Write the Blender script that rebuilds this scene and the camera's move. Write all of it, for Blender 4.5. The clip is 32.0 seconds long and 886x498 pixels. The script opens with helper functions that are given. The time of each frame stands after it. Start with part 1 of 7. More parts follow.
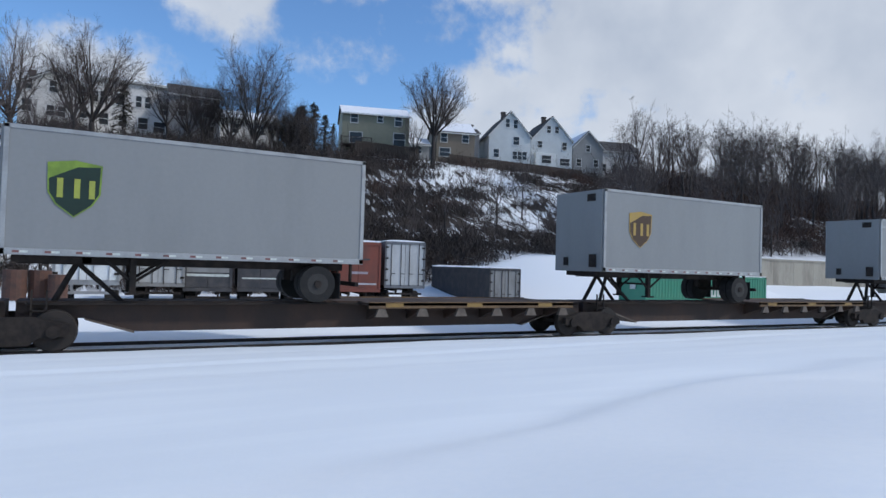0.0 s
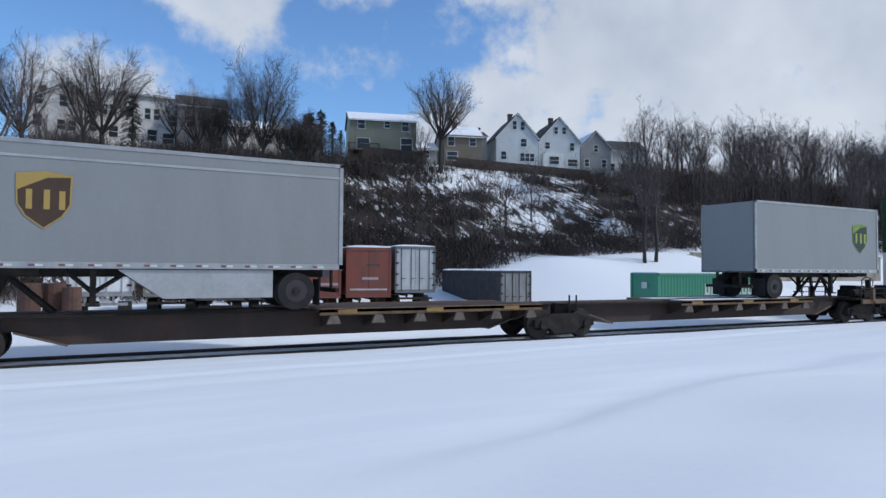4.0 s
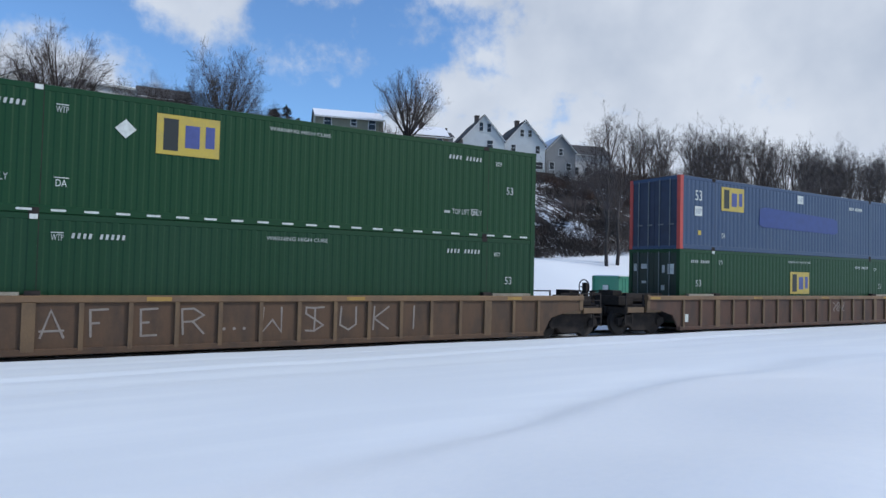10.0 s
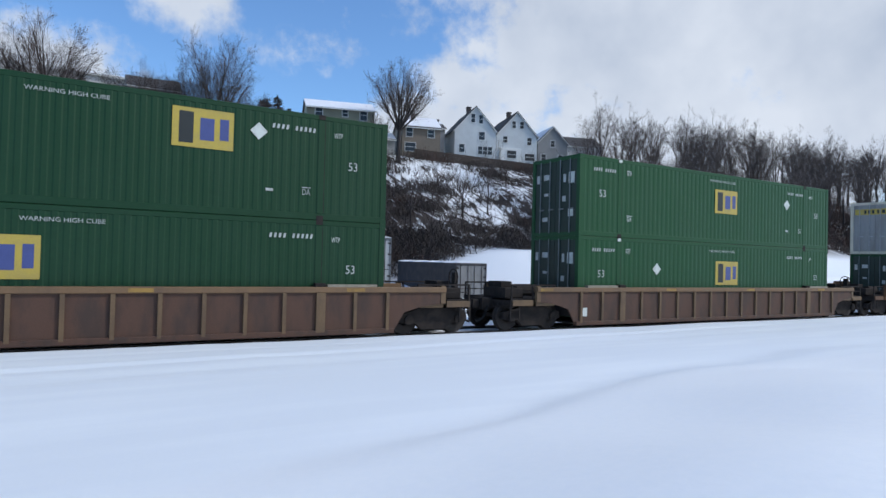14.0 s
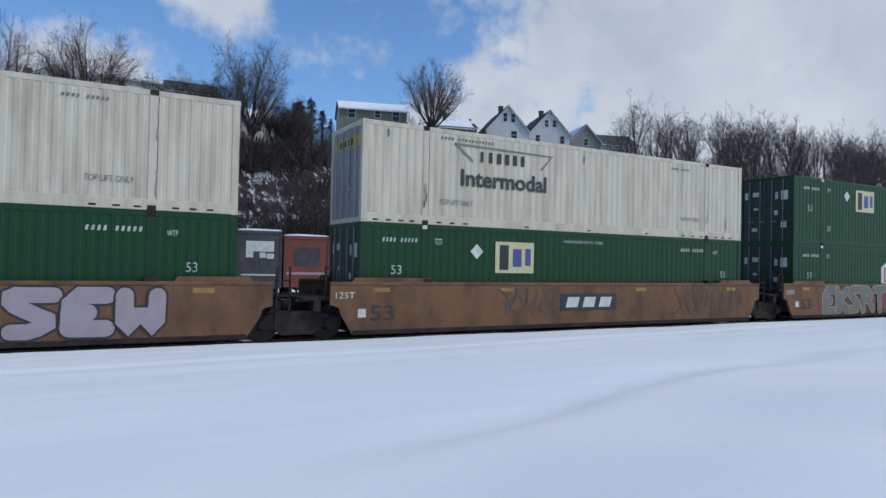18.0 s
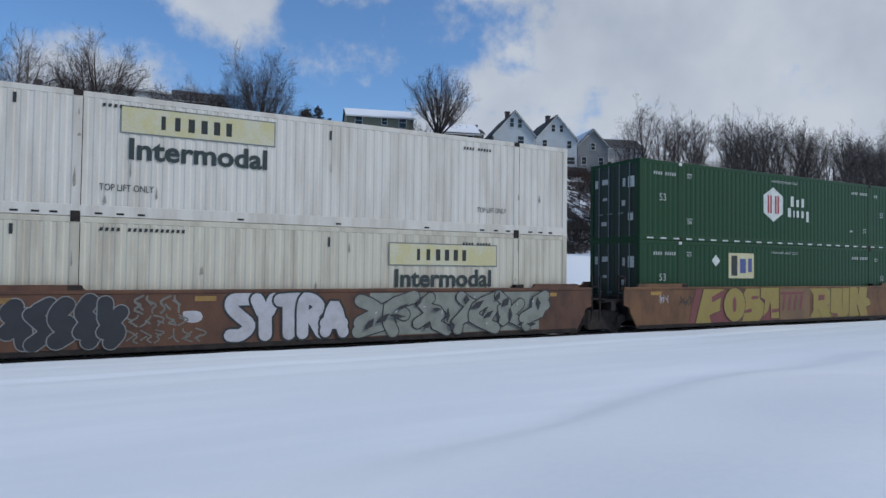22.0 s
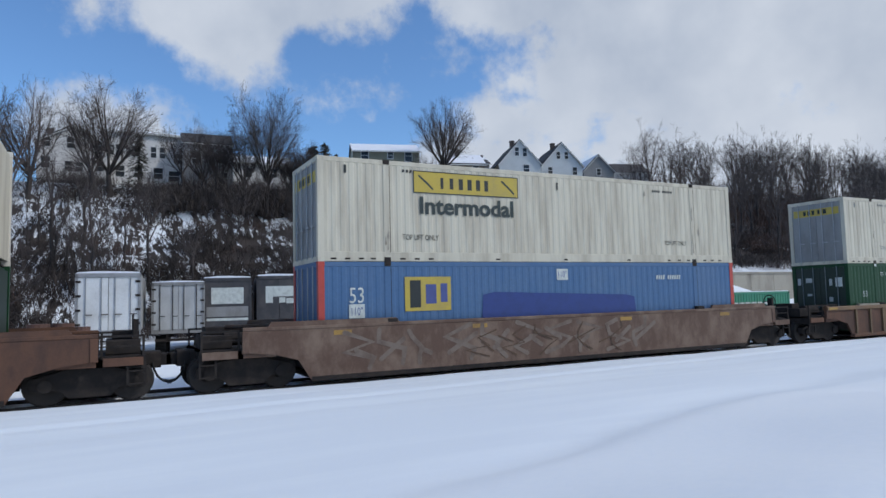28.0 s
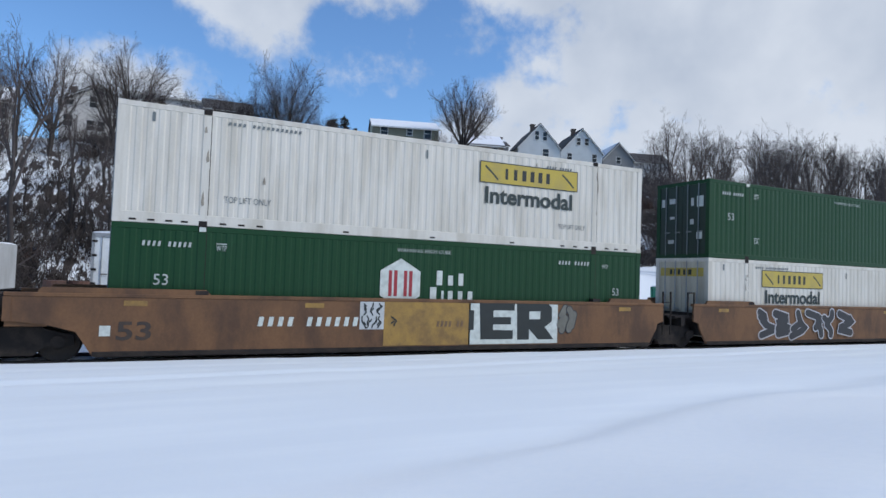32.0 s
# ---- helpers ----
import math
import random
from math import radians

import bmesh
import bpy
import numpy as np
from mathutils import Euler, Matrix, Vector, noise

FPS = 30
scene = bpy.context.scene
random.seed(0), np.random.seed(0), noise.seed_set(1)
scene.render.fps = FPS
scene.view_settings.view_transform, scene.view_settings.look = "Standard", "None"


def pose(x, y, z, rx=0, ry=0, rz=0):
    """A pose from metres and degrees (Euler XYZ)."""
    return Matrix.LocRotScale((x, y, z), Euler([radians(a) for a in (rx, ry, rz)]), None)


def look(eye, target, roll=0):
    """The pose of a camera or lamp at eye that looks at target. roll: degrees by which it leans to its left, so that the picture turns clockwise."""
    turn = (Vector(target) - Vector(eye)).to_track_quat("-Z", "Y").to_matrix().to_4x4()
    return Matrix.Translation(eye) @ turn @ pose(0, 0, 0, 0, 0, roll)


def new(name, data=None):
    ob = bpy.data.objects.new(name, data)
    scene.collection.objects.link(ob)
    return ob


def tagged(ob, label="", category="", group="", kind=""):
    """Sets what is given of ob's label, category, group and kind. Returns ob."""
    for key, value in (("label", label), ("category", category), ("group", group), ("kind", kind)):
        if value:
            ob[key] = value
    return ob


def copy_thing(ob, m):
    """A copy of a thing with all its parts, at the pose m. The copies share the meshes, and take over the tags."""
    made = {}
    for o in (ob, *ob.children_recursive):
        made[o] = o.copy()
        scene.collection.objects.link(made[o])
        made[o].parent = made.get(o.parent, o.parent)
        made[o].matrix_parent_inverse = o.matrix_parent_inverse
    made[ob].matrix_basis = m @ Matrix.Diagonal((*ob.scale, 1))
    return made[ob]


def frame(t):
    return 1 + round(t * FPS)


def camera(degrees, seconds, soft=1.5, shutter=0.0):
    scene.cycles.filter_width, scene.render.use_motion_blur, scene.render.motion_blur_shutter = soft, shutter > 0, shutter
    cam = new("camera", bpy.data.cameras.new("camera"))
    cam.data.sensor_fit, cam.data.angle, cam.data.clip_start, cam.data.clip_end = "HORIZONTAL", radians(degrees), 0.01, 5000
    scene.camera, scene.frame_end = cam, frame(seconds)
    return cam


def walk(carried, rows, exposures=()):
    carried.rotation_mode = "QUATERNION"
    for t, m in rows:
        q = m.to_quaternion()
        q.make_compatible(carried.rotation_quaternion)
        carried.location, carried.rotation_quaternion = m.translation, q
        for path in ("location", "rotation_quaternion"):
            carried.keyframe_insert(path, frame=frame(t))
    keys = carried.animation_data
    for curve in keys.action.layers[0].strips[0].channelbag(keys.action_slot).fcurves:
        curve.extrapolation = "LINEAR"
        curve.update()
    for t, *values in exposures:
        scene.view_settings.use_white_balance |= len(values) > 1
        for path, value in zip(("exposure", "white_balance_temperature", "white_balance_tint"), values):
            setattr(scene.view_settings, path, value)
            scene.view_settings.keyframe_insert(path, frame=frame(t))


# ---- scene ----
# World: x along the track (the train runs towards -x), y across it, z up; z = 0 is the top of the rails.
EYE = (0.0, 0.0, 2.22)          # hand-held, standing still, turning a little
cam = camera(68.1, 32.0, soft=1.5)
TURNS = [
    (0, 91.52, -1.71, -28.77), (0.5, 91.62, -1.48, -28.53), (1, 91.68, -1.37, -28.16),
    (1.5, 91.64, -1.46, -27.90), (2, 91.57, -0.98, -27.83), (2.5, 91.48, -0.48, -27.94),
    (3, 91.53, -0.34, -27.94), (3.5, 91.67, -0.36, -27.79), (5.5, 92.63, -0.30, -28.90),
    (6, 92.95, -0.10, -29.35), (6.5, 93.15, -0.33, -29.76), (7, 93.29, -0.77, -30.22),
    (7.5, 93.25, -0.95, -30.50), (8, 93.04, -1.18, -30.47), (8.5, 92.70, -1.54, -30.32),
    (9, 92.40, -1.84, -30.51), (9.5, 92.19, -1.73, -30.78), (10, 91.87, -1.35, -31.00),
    (10.5, 91.53, -1.24, -31.02), (11, 91.34, -1.31, -31.07), (11.5, 91.39, -1.51, -31.33),
    (12, 91.47, -1.66, -31.73), (12.5, 91.47, -1.42, -31.87), (13, 91.44, -1.27, -31.90),
    (13.5, 91.33, -1.39, -31.78), (15.5, 90.85, -1.47, -31.60), (16, 91.04, -1.37, -31.42),
    (16.5, 91.17, -1.16, -30.99), (17, 91.24, -1.00, -30.26), (17.5, 91.17, -1.15, -29.49),
    (18, 91.07, -1.23, -28.89), (18.5, 90.93, -1.00, -28.39), (19, 90.96, -0.73, -28.10),
    (19.5, 91.01, -0.42, -27.93), (20, 91.08, -0.38, -27.97), (20.5, 91.27, -0.54, -28.04),
    (21, 91.50, -0.74, -28.09), (21.5, 91.59, -0.71, -28.13), (22, 91.58, -0.68, -28.18),
    (22.5, 91.55, -0.88, -28.45), (23, 91.54, -0.98, -28.61), (23.5, 91.52, -0.93, -28.01),
    (24, 91.45, -0.67, -25.78), (24.5, 91.38, -0.55, -25.12), (25, 91.38, -0.56, -25.27),
    (25.5, 90.97, -1.30, -25.59), (26, 90.10, -1.60, -26.20), (26.5, 89.94, -1.03, -28.69),
    (28.5, 95.96, 2.46, -26.45), (29, 97.14, 2.89, -25.09), (29.5, 97.83, 2.38, -22.42),
    (30, 97.26, 1.18, -21.24), (30.5, 95.35, 0.30, -20.73), (31, 92.89, -0.81, -20.31),
    (31.5, 92.66, -1.51, -23.00), (32, 92.51, -1.95, -26.26),
]
LIGHTNESS = [(0, -0.11), (3, -0.10), (6, -0.06), (7, -0.02), (11, -0.02), (13, 0.04), (16, 0.02), (17, -0.06), (18, -0.22), (19, -0.19), (20, -0.08), (21, -0.06), (22, -0.36), (23, -0.18), (24, 0.04), (25, 0.06), (26, -0.08), (29, -0.19), (30, -0.05), (31, -0.08), (32, -0.06)]      # the lens opens and closes a little
walk(cam, [(t, pose(*EYE, a, b, c)) for t, a, b, c in TURNS], exposures=[(t, e - 0.03, 6260, 10) for t, e in LIGHTNESS])

SPEED = 13.07                   # metres a second
TRACK_Y = 18.41                 # centre line of the track
MOVERS = []                     # (thing, place along the train at 0 s, height)

# ---- light ----
SUN_AZ, SUN_EL = 128.0, 42.0    # degrees from +y towards +x: behind the camera, to its right
sun_data = bpy.data.lights.new("sun", "SUN")
sun_data.energy, sun_data.angle, sun_data.color = 2.0, radians(6), (1.0, 0.97, 0.93)
sun = new("sun", sun_data)
_d = Vector((math.sin(radians(SUN_AZ)) * math.cos(radians(SUN_EL)), math.cos(radians(SUN_AZ)) * math.cos(radians(SUN_EL)), math.sin(radians(SUN_EL))))
sun.matrix_world = look(_d * 60, (0, 0, 0))


def make_world():
    w = bpy.data.worlds.new("sky")
    scene.world = w
    w.use_nodes = True
    nt = w.node_tree
    nt.nodes.clear()
    N, K = nt.nodes.new, nt.links.new
    out, bg = N("ShaderNodeOutputWorld"), N("ShaderNodeBackground")
    sky = N("ShaderNodeTexSky")
    sky.sky_type, sky.sun_disc = "NISHITA", False
    sky.sun_elevation, sky.sun_rotation = radians(SUN_EL), radians(SUN_AZ)
    sky.air_density, sky.dust_density, sky.ozone_density = 1.0, 0.4, 2.0
    tc = N("ShaderNodeTexCoord")
    sep = N("ShaderNodeSeparateXYZ")
    K(tc.outputs["Generated"], sep.inputs[0])

    def m(op, a, b=None, c=None):
        n = N("ShaderNodeMath")
        n.operation = op
        for i, v in enumerate((a, b, c)):
            if v is None:
                continue
            if isinstance(v, (int, float)):
                n.inputs[i].default_value = v
            else:
                K(v, n.inputs[i])
        return n.outputs[0]

    az = m("MULTIPLY", m("ARCTAN2", sep.outputs[0], sep.outputs[1]), 57.2958)
    el = m("MULTIPLY", m("ARCSINE", sep.outputs[2]), 57.2958)
    # cloud cover: banks of cumulus with ragged edges, open to the left, closed to the right of the tracks' normal
    warp = N("ShaderNodeTexNoise")
    warp.inputs["Scale"].default_value, warp.inputs["Detail"].default_value, warp.inputs["Roughness"].default_value = 7.0, 9.0, 0.58
    K(tc.outputs["Generated"], warp.inputs["Vector"])
    fine = N("ShaderNodeTexNoise")
    fine.inputs["Scale"].default_value, fine.inputs["Detail"].default_value, fine.inputs["Roughness"].default_value = 26.0, 8.0, 0.62
    K(tc.outputs["Generated"], fine.inputs["Vector"])
    nz = m("ADD", m("MULTIPLY", m("SUBTRACT", warp.outputs[0], 0.5), 3.6), m("MULTIPLY", m("SUBTRACT", fine.outputs[0], 0.5), 1.3))

    def bank(a0, e0, wa, we, most):
        da = m("DIVIDE", m("SUBTRACT", az, a0), wa)
        de = m("DIVIDE", m("SUBTRACT", el, e0), we)
        r = m("SQRT", m("ADD", m("MULTIPLY", da, da), m("MULTIPLY", de, de)))
        return m("MINIMUM", m("MULTIPLY", m("SUBTRACT", 1.0, r), min(we, 9.0) / 2.8), most)
    cover = None
    for b in BANKS:
        v = bank(*b)
        cover = v if cover is None else m("MAXIMUM", cover, v)
    dens = m("ADD", m("ADD", m("MAXIMUM", cover, -1.1), 0.16), nz)
    ramp = N("ShaderNodeValToRGB")
    ramp.color_ramp.elements[0].position, ramp.color_ramp.elements[1].position = 0.0, 0.95
    ramp.color_ramp.interpolation = "EASE"
    K(dens, ramp.inputs[0])
    body = N("ShaderNodeTexNoise")
    body.inputs["Scale"].default_value, body.inputs["Detail"].default_value = 4.5, 5.0
    K(tc.outputs["Generated"], body.inputs["Vector"])
    shade = N("ShaderNodeValToRGB")
    e = shade.color_ramp.elements
    e[0].position, e[0].color = 0.33, (4.9, 5.6, 6.8, 1)
    e[1].position, e[1].color = 0.64, (7.6, 8.1, 8.9, 1)
    K(body.outputs[0], shade.inputs[0])
    tint = N("ShaderNodeMixRGB")
    tint.blend_type, tint.inputs[0].default_value, tint.inputs[2].default_value = "MULTIPLY", 1.0, SKY_TINT
    K(sky.outputs[0], tint.inputs[1])
    mix = N("ShaderNodeMixRGB")
    K(ramp.outputs[0], mix.inputs[0])
    K(tint.outputs[0], mix.inputs[1])
    K(shade.outputs[0], mix.inputs[2])
    K(mix.outputs[0], bg.inputs[0])
    bg.inputs[1].default_value = 0.095
    K(bg.outputs[0], out.inputs[0])


SKY_TINT = (1.19, 1.53, 1.86, 1)
BANKS = [  # azimuth, elevation, half widths, greatest thickness
    (9.2, 24.6, 8.6, 6.8, 2.0), (18, 28.4, 10.5, 7.8, 1.8), (10, 34, 10, 8, 1.6),
    (53, 22.5, 20.5, 9.8, 1.8), (41, 18.3, 9.6, 5.0, 1.6), (66, 18, 16, 9.5, 1.6), (35, 28.5, 14, 7.2, 1.6), (80, 26, 26, 18, 1.5),
    (34, 11.0, 12, 4.4, 1.3), (56, 10.4, 20, 6.0, 1.5), (60, 15.5, 24, 5.6, 1.15), (36, 14.5, 7.5, 4.2, 0.8), (0.3, 12.6, 6.8, 5.8, 2.4),
    (19.5, 18.3, 4.2, 1.9, 0.05), (26, 20.8, 3.5, 1.8, 0.0), (-4, 21.5, 2.4, 1.8, -0.25), (0.5, 27, 2.4, 3.0, -0.1),
    (-50, 25, 30, 14, 0.6), (180, 40, 95, 45, 1.0), (40, 70, 60, 30, 0.6)]
make_world()
scene.view_settings.exposure = 0.0

# ---- materials ----
def material(name, color, rough=0.6, metal=0.0, dirt=None, amount=0.35, scale=3.0, grain=0.08, bump=0.0, streak=0.0, spec=0.5):
    """Paint or surface with two scales of variation: grain, and patches of dirt of its own colour. streak: runs that hang down."""
    mt = bpy.data.materials.new(name)
    mt.use_nodes = True
    nt = mt.node_tree
    N, K = nt.nodes.new, nt.links.new
    b = nt.nodes["Principled BSDF"]
    b.inputs["Roughness"].default_value, b.inputs["Metallic"].default_value = rough, metal
    b.inputs["Specular IOR Level"].default_value = spec
    tc = N("ShaderNodeTexCoord")
    info = N("ShaderNodeObjectInfo")
    off = N("ShaderNodeVectorMath")
    off.operation = "ADD"
    K(tc.outputs["Object"], off.inputs[0])
    mul = N("ShaderNodeMath")
    mul.operation, mul.inputs[1].default_value = "MULTIPLY", 37.0
    K(info.outputs["Random"], mul.inputs[0])
    K(mul.outputs[0], off.inputs[1])
    n1 = N("ShaderNodeTexNoise")
    n1.inputs["Scale"].default_value, n1.inputs["Detail"].default_value, n1.inputs["Roughness"].default_value = scale, 7, 0.62
    n2 = N("ShaderNodeTexNoise")
    n2.inputs["Scale"].default_value, n2.inputs["Detail"].default_value = scale * 14, 5
    K(off.outputs[0], n2.inputs["Vector"])
    if streak:
        mp = N("ShaderNodeMapping")
        mp.inputs["Scale"].default_value = (1.0, 1.0, streak)
        K(off.outputs[0], mp.inputs[0])
        K(mp.outputs[0], n1.inputs["Vector"])
    else:
        K(off.outputs[0], n1.inputs["Vector"])
    ramp = N("ShaderNodeValToRGB")
    ramp.color_ramp.elements[0].position, ramp.color_ramp.elements[1].position = 0.43, 0.64
    K(n1.outputs[0], ramp.inputs[0])
    f = N("ShaderNodeMath")
    f.operation, f.inputs[1].default_value = "MULTIPLY", amount
    K(ramp.outputs[0], f.inputs[0])
    mx = N("ShaderNodeMixRGB")
    d = dirt if dirt else tuple(c * 0.55 for c in color)
    mx.inputs[1].default_value, mx.inputs[2].default_value = (*color, 1), (*d, 1)
    K(f.outputs[0], mx.inputs[0])
    g = N("ShaderNodeMapRange")
    g.inputs["From Min"].default_value, g.inputs["From Max"].default_value = 0.25, 0.75
    g.inputs["To Min"].default_value, g.inputs["To Max"].default_value = 1 - grain, 1 + grain
    K(n2.outputs[0], g.inputs[0])
    hs = N("ShaderNodeHueSaturation")
    K(mx.outputs[0], hs.inputs["Color"])
    K(g.outputs[0], hs.inputs["Value"])
    K(hs.outputs[0], b.inputs["Base Color"])
    if bump:
        bp = N("ShaderNodeBump")
        bp.inputs["Strength"].default_value, bp.inputs["Distance"].default_value = 0.6, bump
        K(n2.outputs[0], bp.inputs["Height"])
        K(bp.outputs[0], b.inputs["Normal"])
    return mt


GREEN = material("green_paint", (0.0042, 0.043, 0.0125), 0.5, dirt=(0.008, 0.047, 0.017), amount=0.5, scale=0.9, streak=0.35, spec=0.3)
GREEN_OLD = material("green_paint_faded", (0.0050, 0.040, 0.0135), 0.5, dirt=(0.011, 0.046, 0.020), amount=0.5, scale=0.9, streak=0.35, spec=0.3)
GREEN_WORN = material("bleached_green_paint", (0.0088, 0.064, 0.0195), 0.5, dirt=(0.017, 0.068, 0.027), amount=0.5, scale=0.9, streak=0.35, spec=0.3)
# shade of the container ends put into a darker green; also colours a shield mark
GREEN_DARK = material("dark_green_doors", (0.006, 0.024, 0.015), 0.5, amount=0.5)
WHITE = material("white_paint", (0.645, 0.605, 0.535), 0.5, dirt=(0.43, 0.385, 0.31), amount=0.55, scale=2.2, streak=0.14, grain=0.04)
CREAM = material("cream_paint", (0.57, 0.525, 0.415), 0.5, dirt=(0.33, 0.28, 0.21), amount=0.6, scale=2.4, streak=0.14, grain=0.04)
BLUE = material("blue_paint", (0.021, 0.050, 0.112), 0.5, dirt=(0.038, 0.069, 0.128), amount=0.5, scale=0.9, streak=0.35)
# the blue box's end in shade, as a darker copy of its paint
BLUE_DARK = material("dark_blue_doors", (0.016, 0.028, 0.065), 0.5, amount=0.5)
PALE_BLUE = material("faded_blue_paint", (0.052, 0.122, 0.245), 0.5, dirt=(0.085, 0.148, 0.255), amount=0.5, scale=0.9, streak=0.35)
PATCH_BLUE = material("fresh_blue_paint", (0.020, 0.044, 0.19), 0.5, amount=0.3)
RED_POST = material("red_paint", (0.45, 0.06, 0.045), 0.5, amount=0.4)
SILVER = material("grey_trailer_paint", (0.238, 0.242, 0.243), 0.45, dirt=(0.200, 0.204, 0.206), amount=0.5, scale=0.7, streak=0.25, grain=0.03)
TRIM = material("aluminium_trim", (0.36, 0.365, 0.37), 0.45, 0.3, amount=0.5, scale=2)
SKIRT = material("grey_skirt", (0.36, 0.37, 0.375), 0.5, dirt=(0.25, 0.25, 0.245), amount=0.6, scale=1.2)
BROWN = material("brown_car_paint", (0.096, 0.053, 0.028), 0.75, dirt=(0.048, 0.031, 0.021), amount=0.75, scale=1.8, streak=0.4, bump=0.004)
OXIDE = material("red_brown_car_paint", (0.088, 0.043, 0.027), 0.75, dirt=(0.042, 0.027, 0.021), amount=0.75, scale=1.8, streak=0.4, bump=0.004)
RIB_BROWN = material("sun_bleached_brown_paint", (0.150, 0.093, 0.047), 0.7, dirt=(0.085, 0.053, 0.032), amount=0.7, scale=2.2, streak=0.5)
RUST = material("weathered_orange_brown_paint", (0.178, 0.092, 0.046), 0.75, dirt=(0.080, 0.046, 0.031), amount=0.85, scale=1.1, streak=0.5, spec=0.3, bump=0.003)
TAN = material("weathered_tan_paint", (0.185, 0.108, 0.052), 0.65, dirt=(0.12, 0.075, 0.045), amount=0.7, scale=1.2, streak=0.5, bump=0.003)
YELLOW_CAR = material("yellow_car_paint", (0.34, 0.20, 0.045), 0.6, dirt=(0.15, 0.085, 0.035), amount=0.7, scale=2.0)
STAINED = material("stained_brown_car_paint", (0.10, 0.056, 0.038), 0.75, dirt=(0.21, 0.145, 0.105), amount=0.8, scale=1.3, streak=0.6, bump=0.003)
RUST_DARK = material("dark_rusty_car_paint", (0.128, 0.064, 0.040), 0.75, dirt=(0.065, 0.038, 0.030), amount=0.8, scale=1.3, streak=0.5, spec=0.3, bump=0.003)
FADED = material("faded_grey_spray", (0.175, 0.135, 0.108), 0.8, dirt=(0.105, 0.070, 0.052), amount=0.8, scale=2.2)
GUIDE = material("worn_pale_steel", (0.30, 0.27, 0.21), 0.6, dirt=(0.16, 0.12, 0.08), amount=0.6, scale=3.0)
TAN_PANEL = material("dull_yellow_panel", (0.27, 0.165, 0.045), 0.6, dirt=(0.15, 0.085, 0.035), amount=0.7, scale=2.0)
SOOT = material("sooty_brown_car_paint", (0.040, 0.026, 0.021), 0.75, dirt=(0.075, 0.040, 0.027), amount=0.6, scale=1.2, streak=0.5, bump=0.003)
SHOE = material("dusty_bracket_steel", (0.150, 0.122, 0.100), 0.8, dirt=(0.075, 0.058, 0.048), amount=0.7, scale=4.0)
EDGE_RUST = material("rusted_yellowish_edge", (0.155, 0.092, 0.044), 0.75, dirt=(0.055, 0.034, 0.024), amount=0.85, scale=2.2, bump=0.003)
IRON = material("black_grimy_iron", (0.026, 0.0225, 0.0215), 0.85, dirt=(0.050, 0.040, 0.034), amount=0.8, scale=3.0, bump=0.004, spec=0.15)
WHEEL_STEEL = material("wheel_steel", (0.024, 0.020, 0.0185), 0.75, 0.1, dirt=(0.042, 0.031, 0.025), amount=0.7, scale=4)
RAIL_STEEL = material("rail_steel", (0.030, 0.027, 0.026), 0.5, 0.4, dirt=(0.055, 0.036, 0.027), amount=0.6, scale=5)
RUBBER = material("tyre_rubber", (0.012, 0.012, 0.0125), 0.9, dirt=(0.026, 0.023, 0.021), amount=0.5, scale=4)
HUB_RIM = material("wheel_rim", (0.035, 0.033, 0.032), 0.7, 0.1, amount=0.6)
BALLAST = material("dark_wet_ballast", (0.045, 0.038, 0.034), 0.9, dirt=(0.11, 0.095, 0.085), amount=0.5, scale=7, bump=0.02)
DECK_SNOW = material("settled_snow", (0.84, 0.86, 0.90), 0.8, dirt=(0.68, 0.71, 0.77), amount=0.4, scale=2, grain=0.03, bump=0.01)
INK = material("black_ink", (0.02, 0.025, 0.025), 0.6, amount=0.3)
INK_GREEN = material("dark_green_ink", (0.024, 0.038, 0.037), 0.6, amount=0.3)
INK_GREY = material("grey_ink", (0.16, 0.18, 0.18), 0.6, amount=0.3)
DECAL_WHITE = material("white_decal", (0.60, 0.63, 0.585), 0.55, amount=0.5, scale=5)
CHALK = material("chalk_scrawl", (0.25, 0.215, 0.185), 0.8, dirt=(0.19, 0.15, 0.13), amount=0.7, scale=8)
SCUFF = material("grey_brown_scuff", (0.33, 0.295, 0.24), 0.7, dirt=(0.22, 0.18, 0.14), amount=0.8, scale=6)
SERIAL = material("worn_white_lettering", (0.46, 0.48, 0.46), 0.6, dirt=(0.25, 0.27, 0.25), amount=0.6, scale=6)
DECAL_YELLOW = material("yellow_decal", (0.48, 0.355, 0.055), 0.5, dirt=(0.36, 0.28, 0.09), amount=0.6, scale=2)
DECAL_PALE = material("pale_yellow_decal", (0.53, 0.48, 0.25), 0.5, dirt=(0.57, 0.55, 0.45), amount=0.7, scale=2)
DECAL_RED = material("red_decal", (0.34, 0.03, 0.04), 0.5, amount=0.3)
TAPE_RED = material("faded_red_tape", (0.20, 0.075, 0.07), 0.5, dirt=(0.09, 0.06, 0.055), amount=0.7, scale=3)
DECAL_BLUE = material("blue_decal", (0.06, 0.08, 0.24), 0.5, amount=0.3)
DECAL_BROWN = material("brown_decal", (0.06, 0.03, 0.014), 0.5, amount=0.4)
DECAL_GOLD = material("gold_decal", (0.40, 0.26, 0.06), 0.45, dirt=(0.32, 0.22, 0.08), amount=0.5)
DECAL_LIME = material("faded_green_decal", (0.20, 0.30, 0.04), 0.5, dirt=(0.06, 0.11, 0.02), amount=0.6, scale=2)
G_YELLOW = material("spray_yellow", (0.275, 0.21, 0.050), 0.6, dirt=(0.26, 0.17, 0.05), amount=0.6, scale=2.5)
G_LIME = material("spray_lime", (0.34, 0.37, 0.06), 0.6, dirt=(0.24, 0.26, 0.06), amount=0.5, scale=2.5)
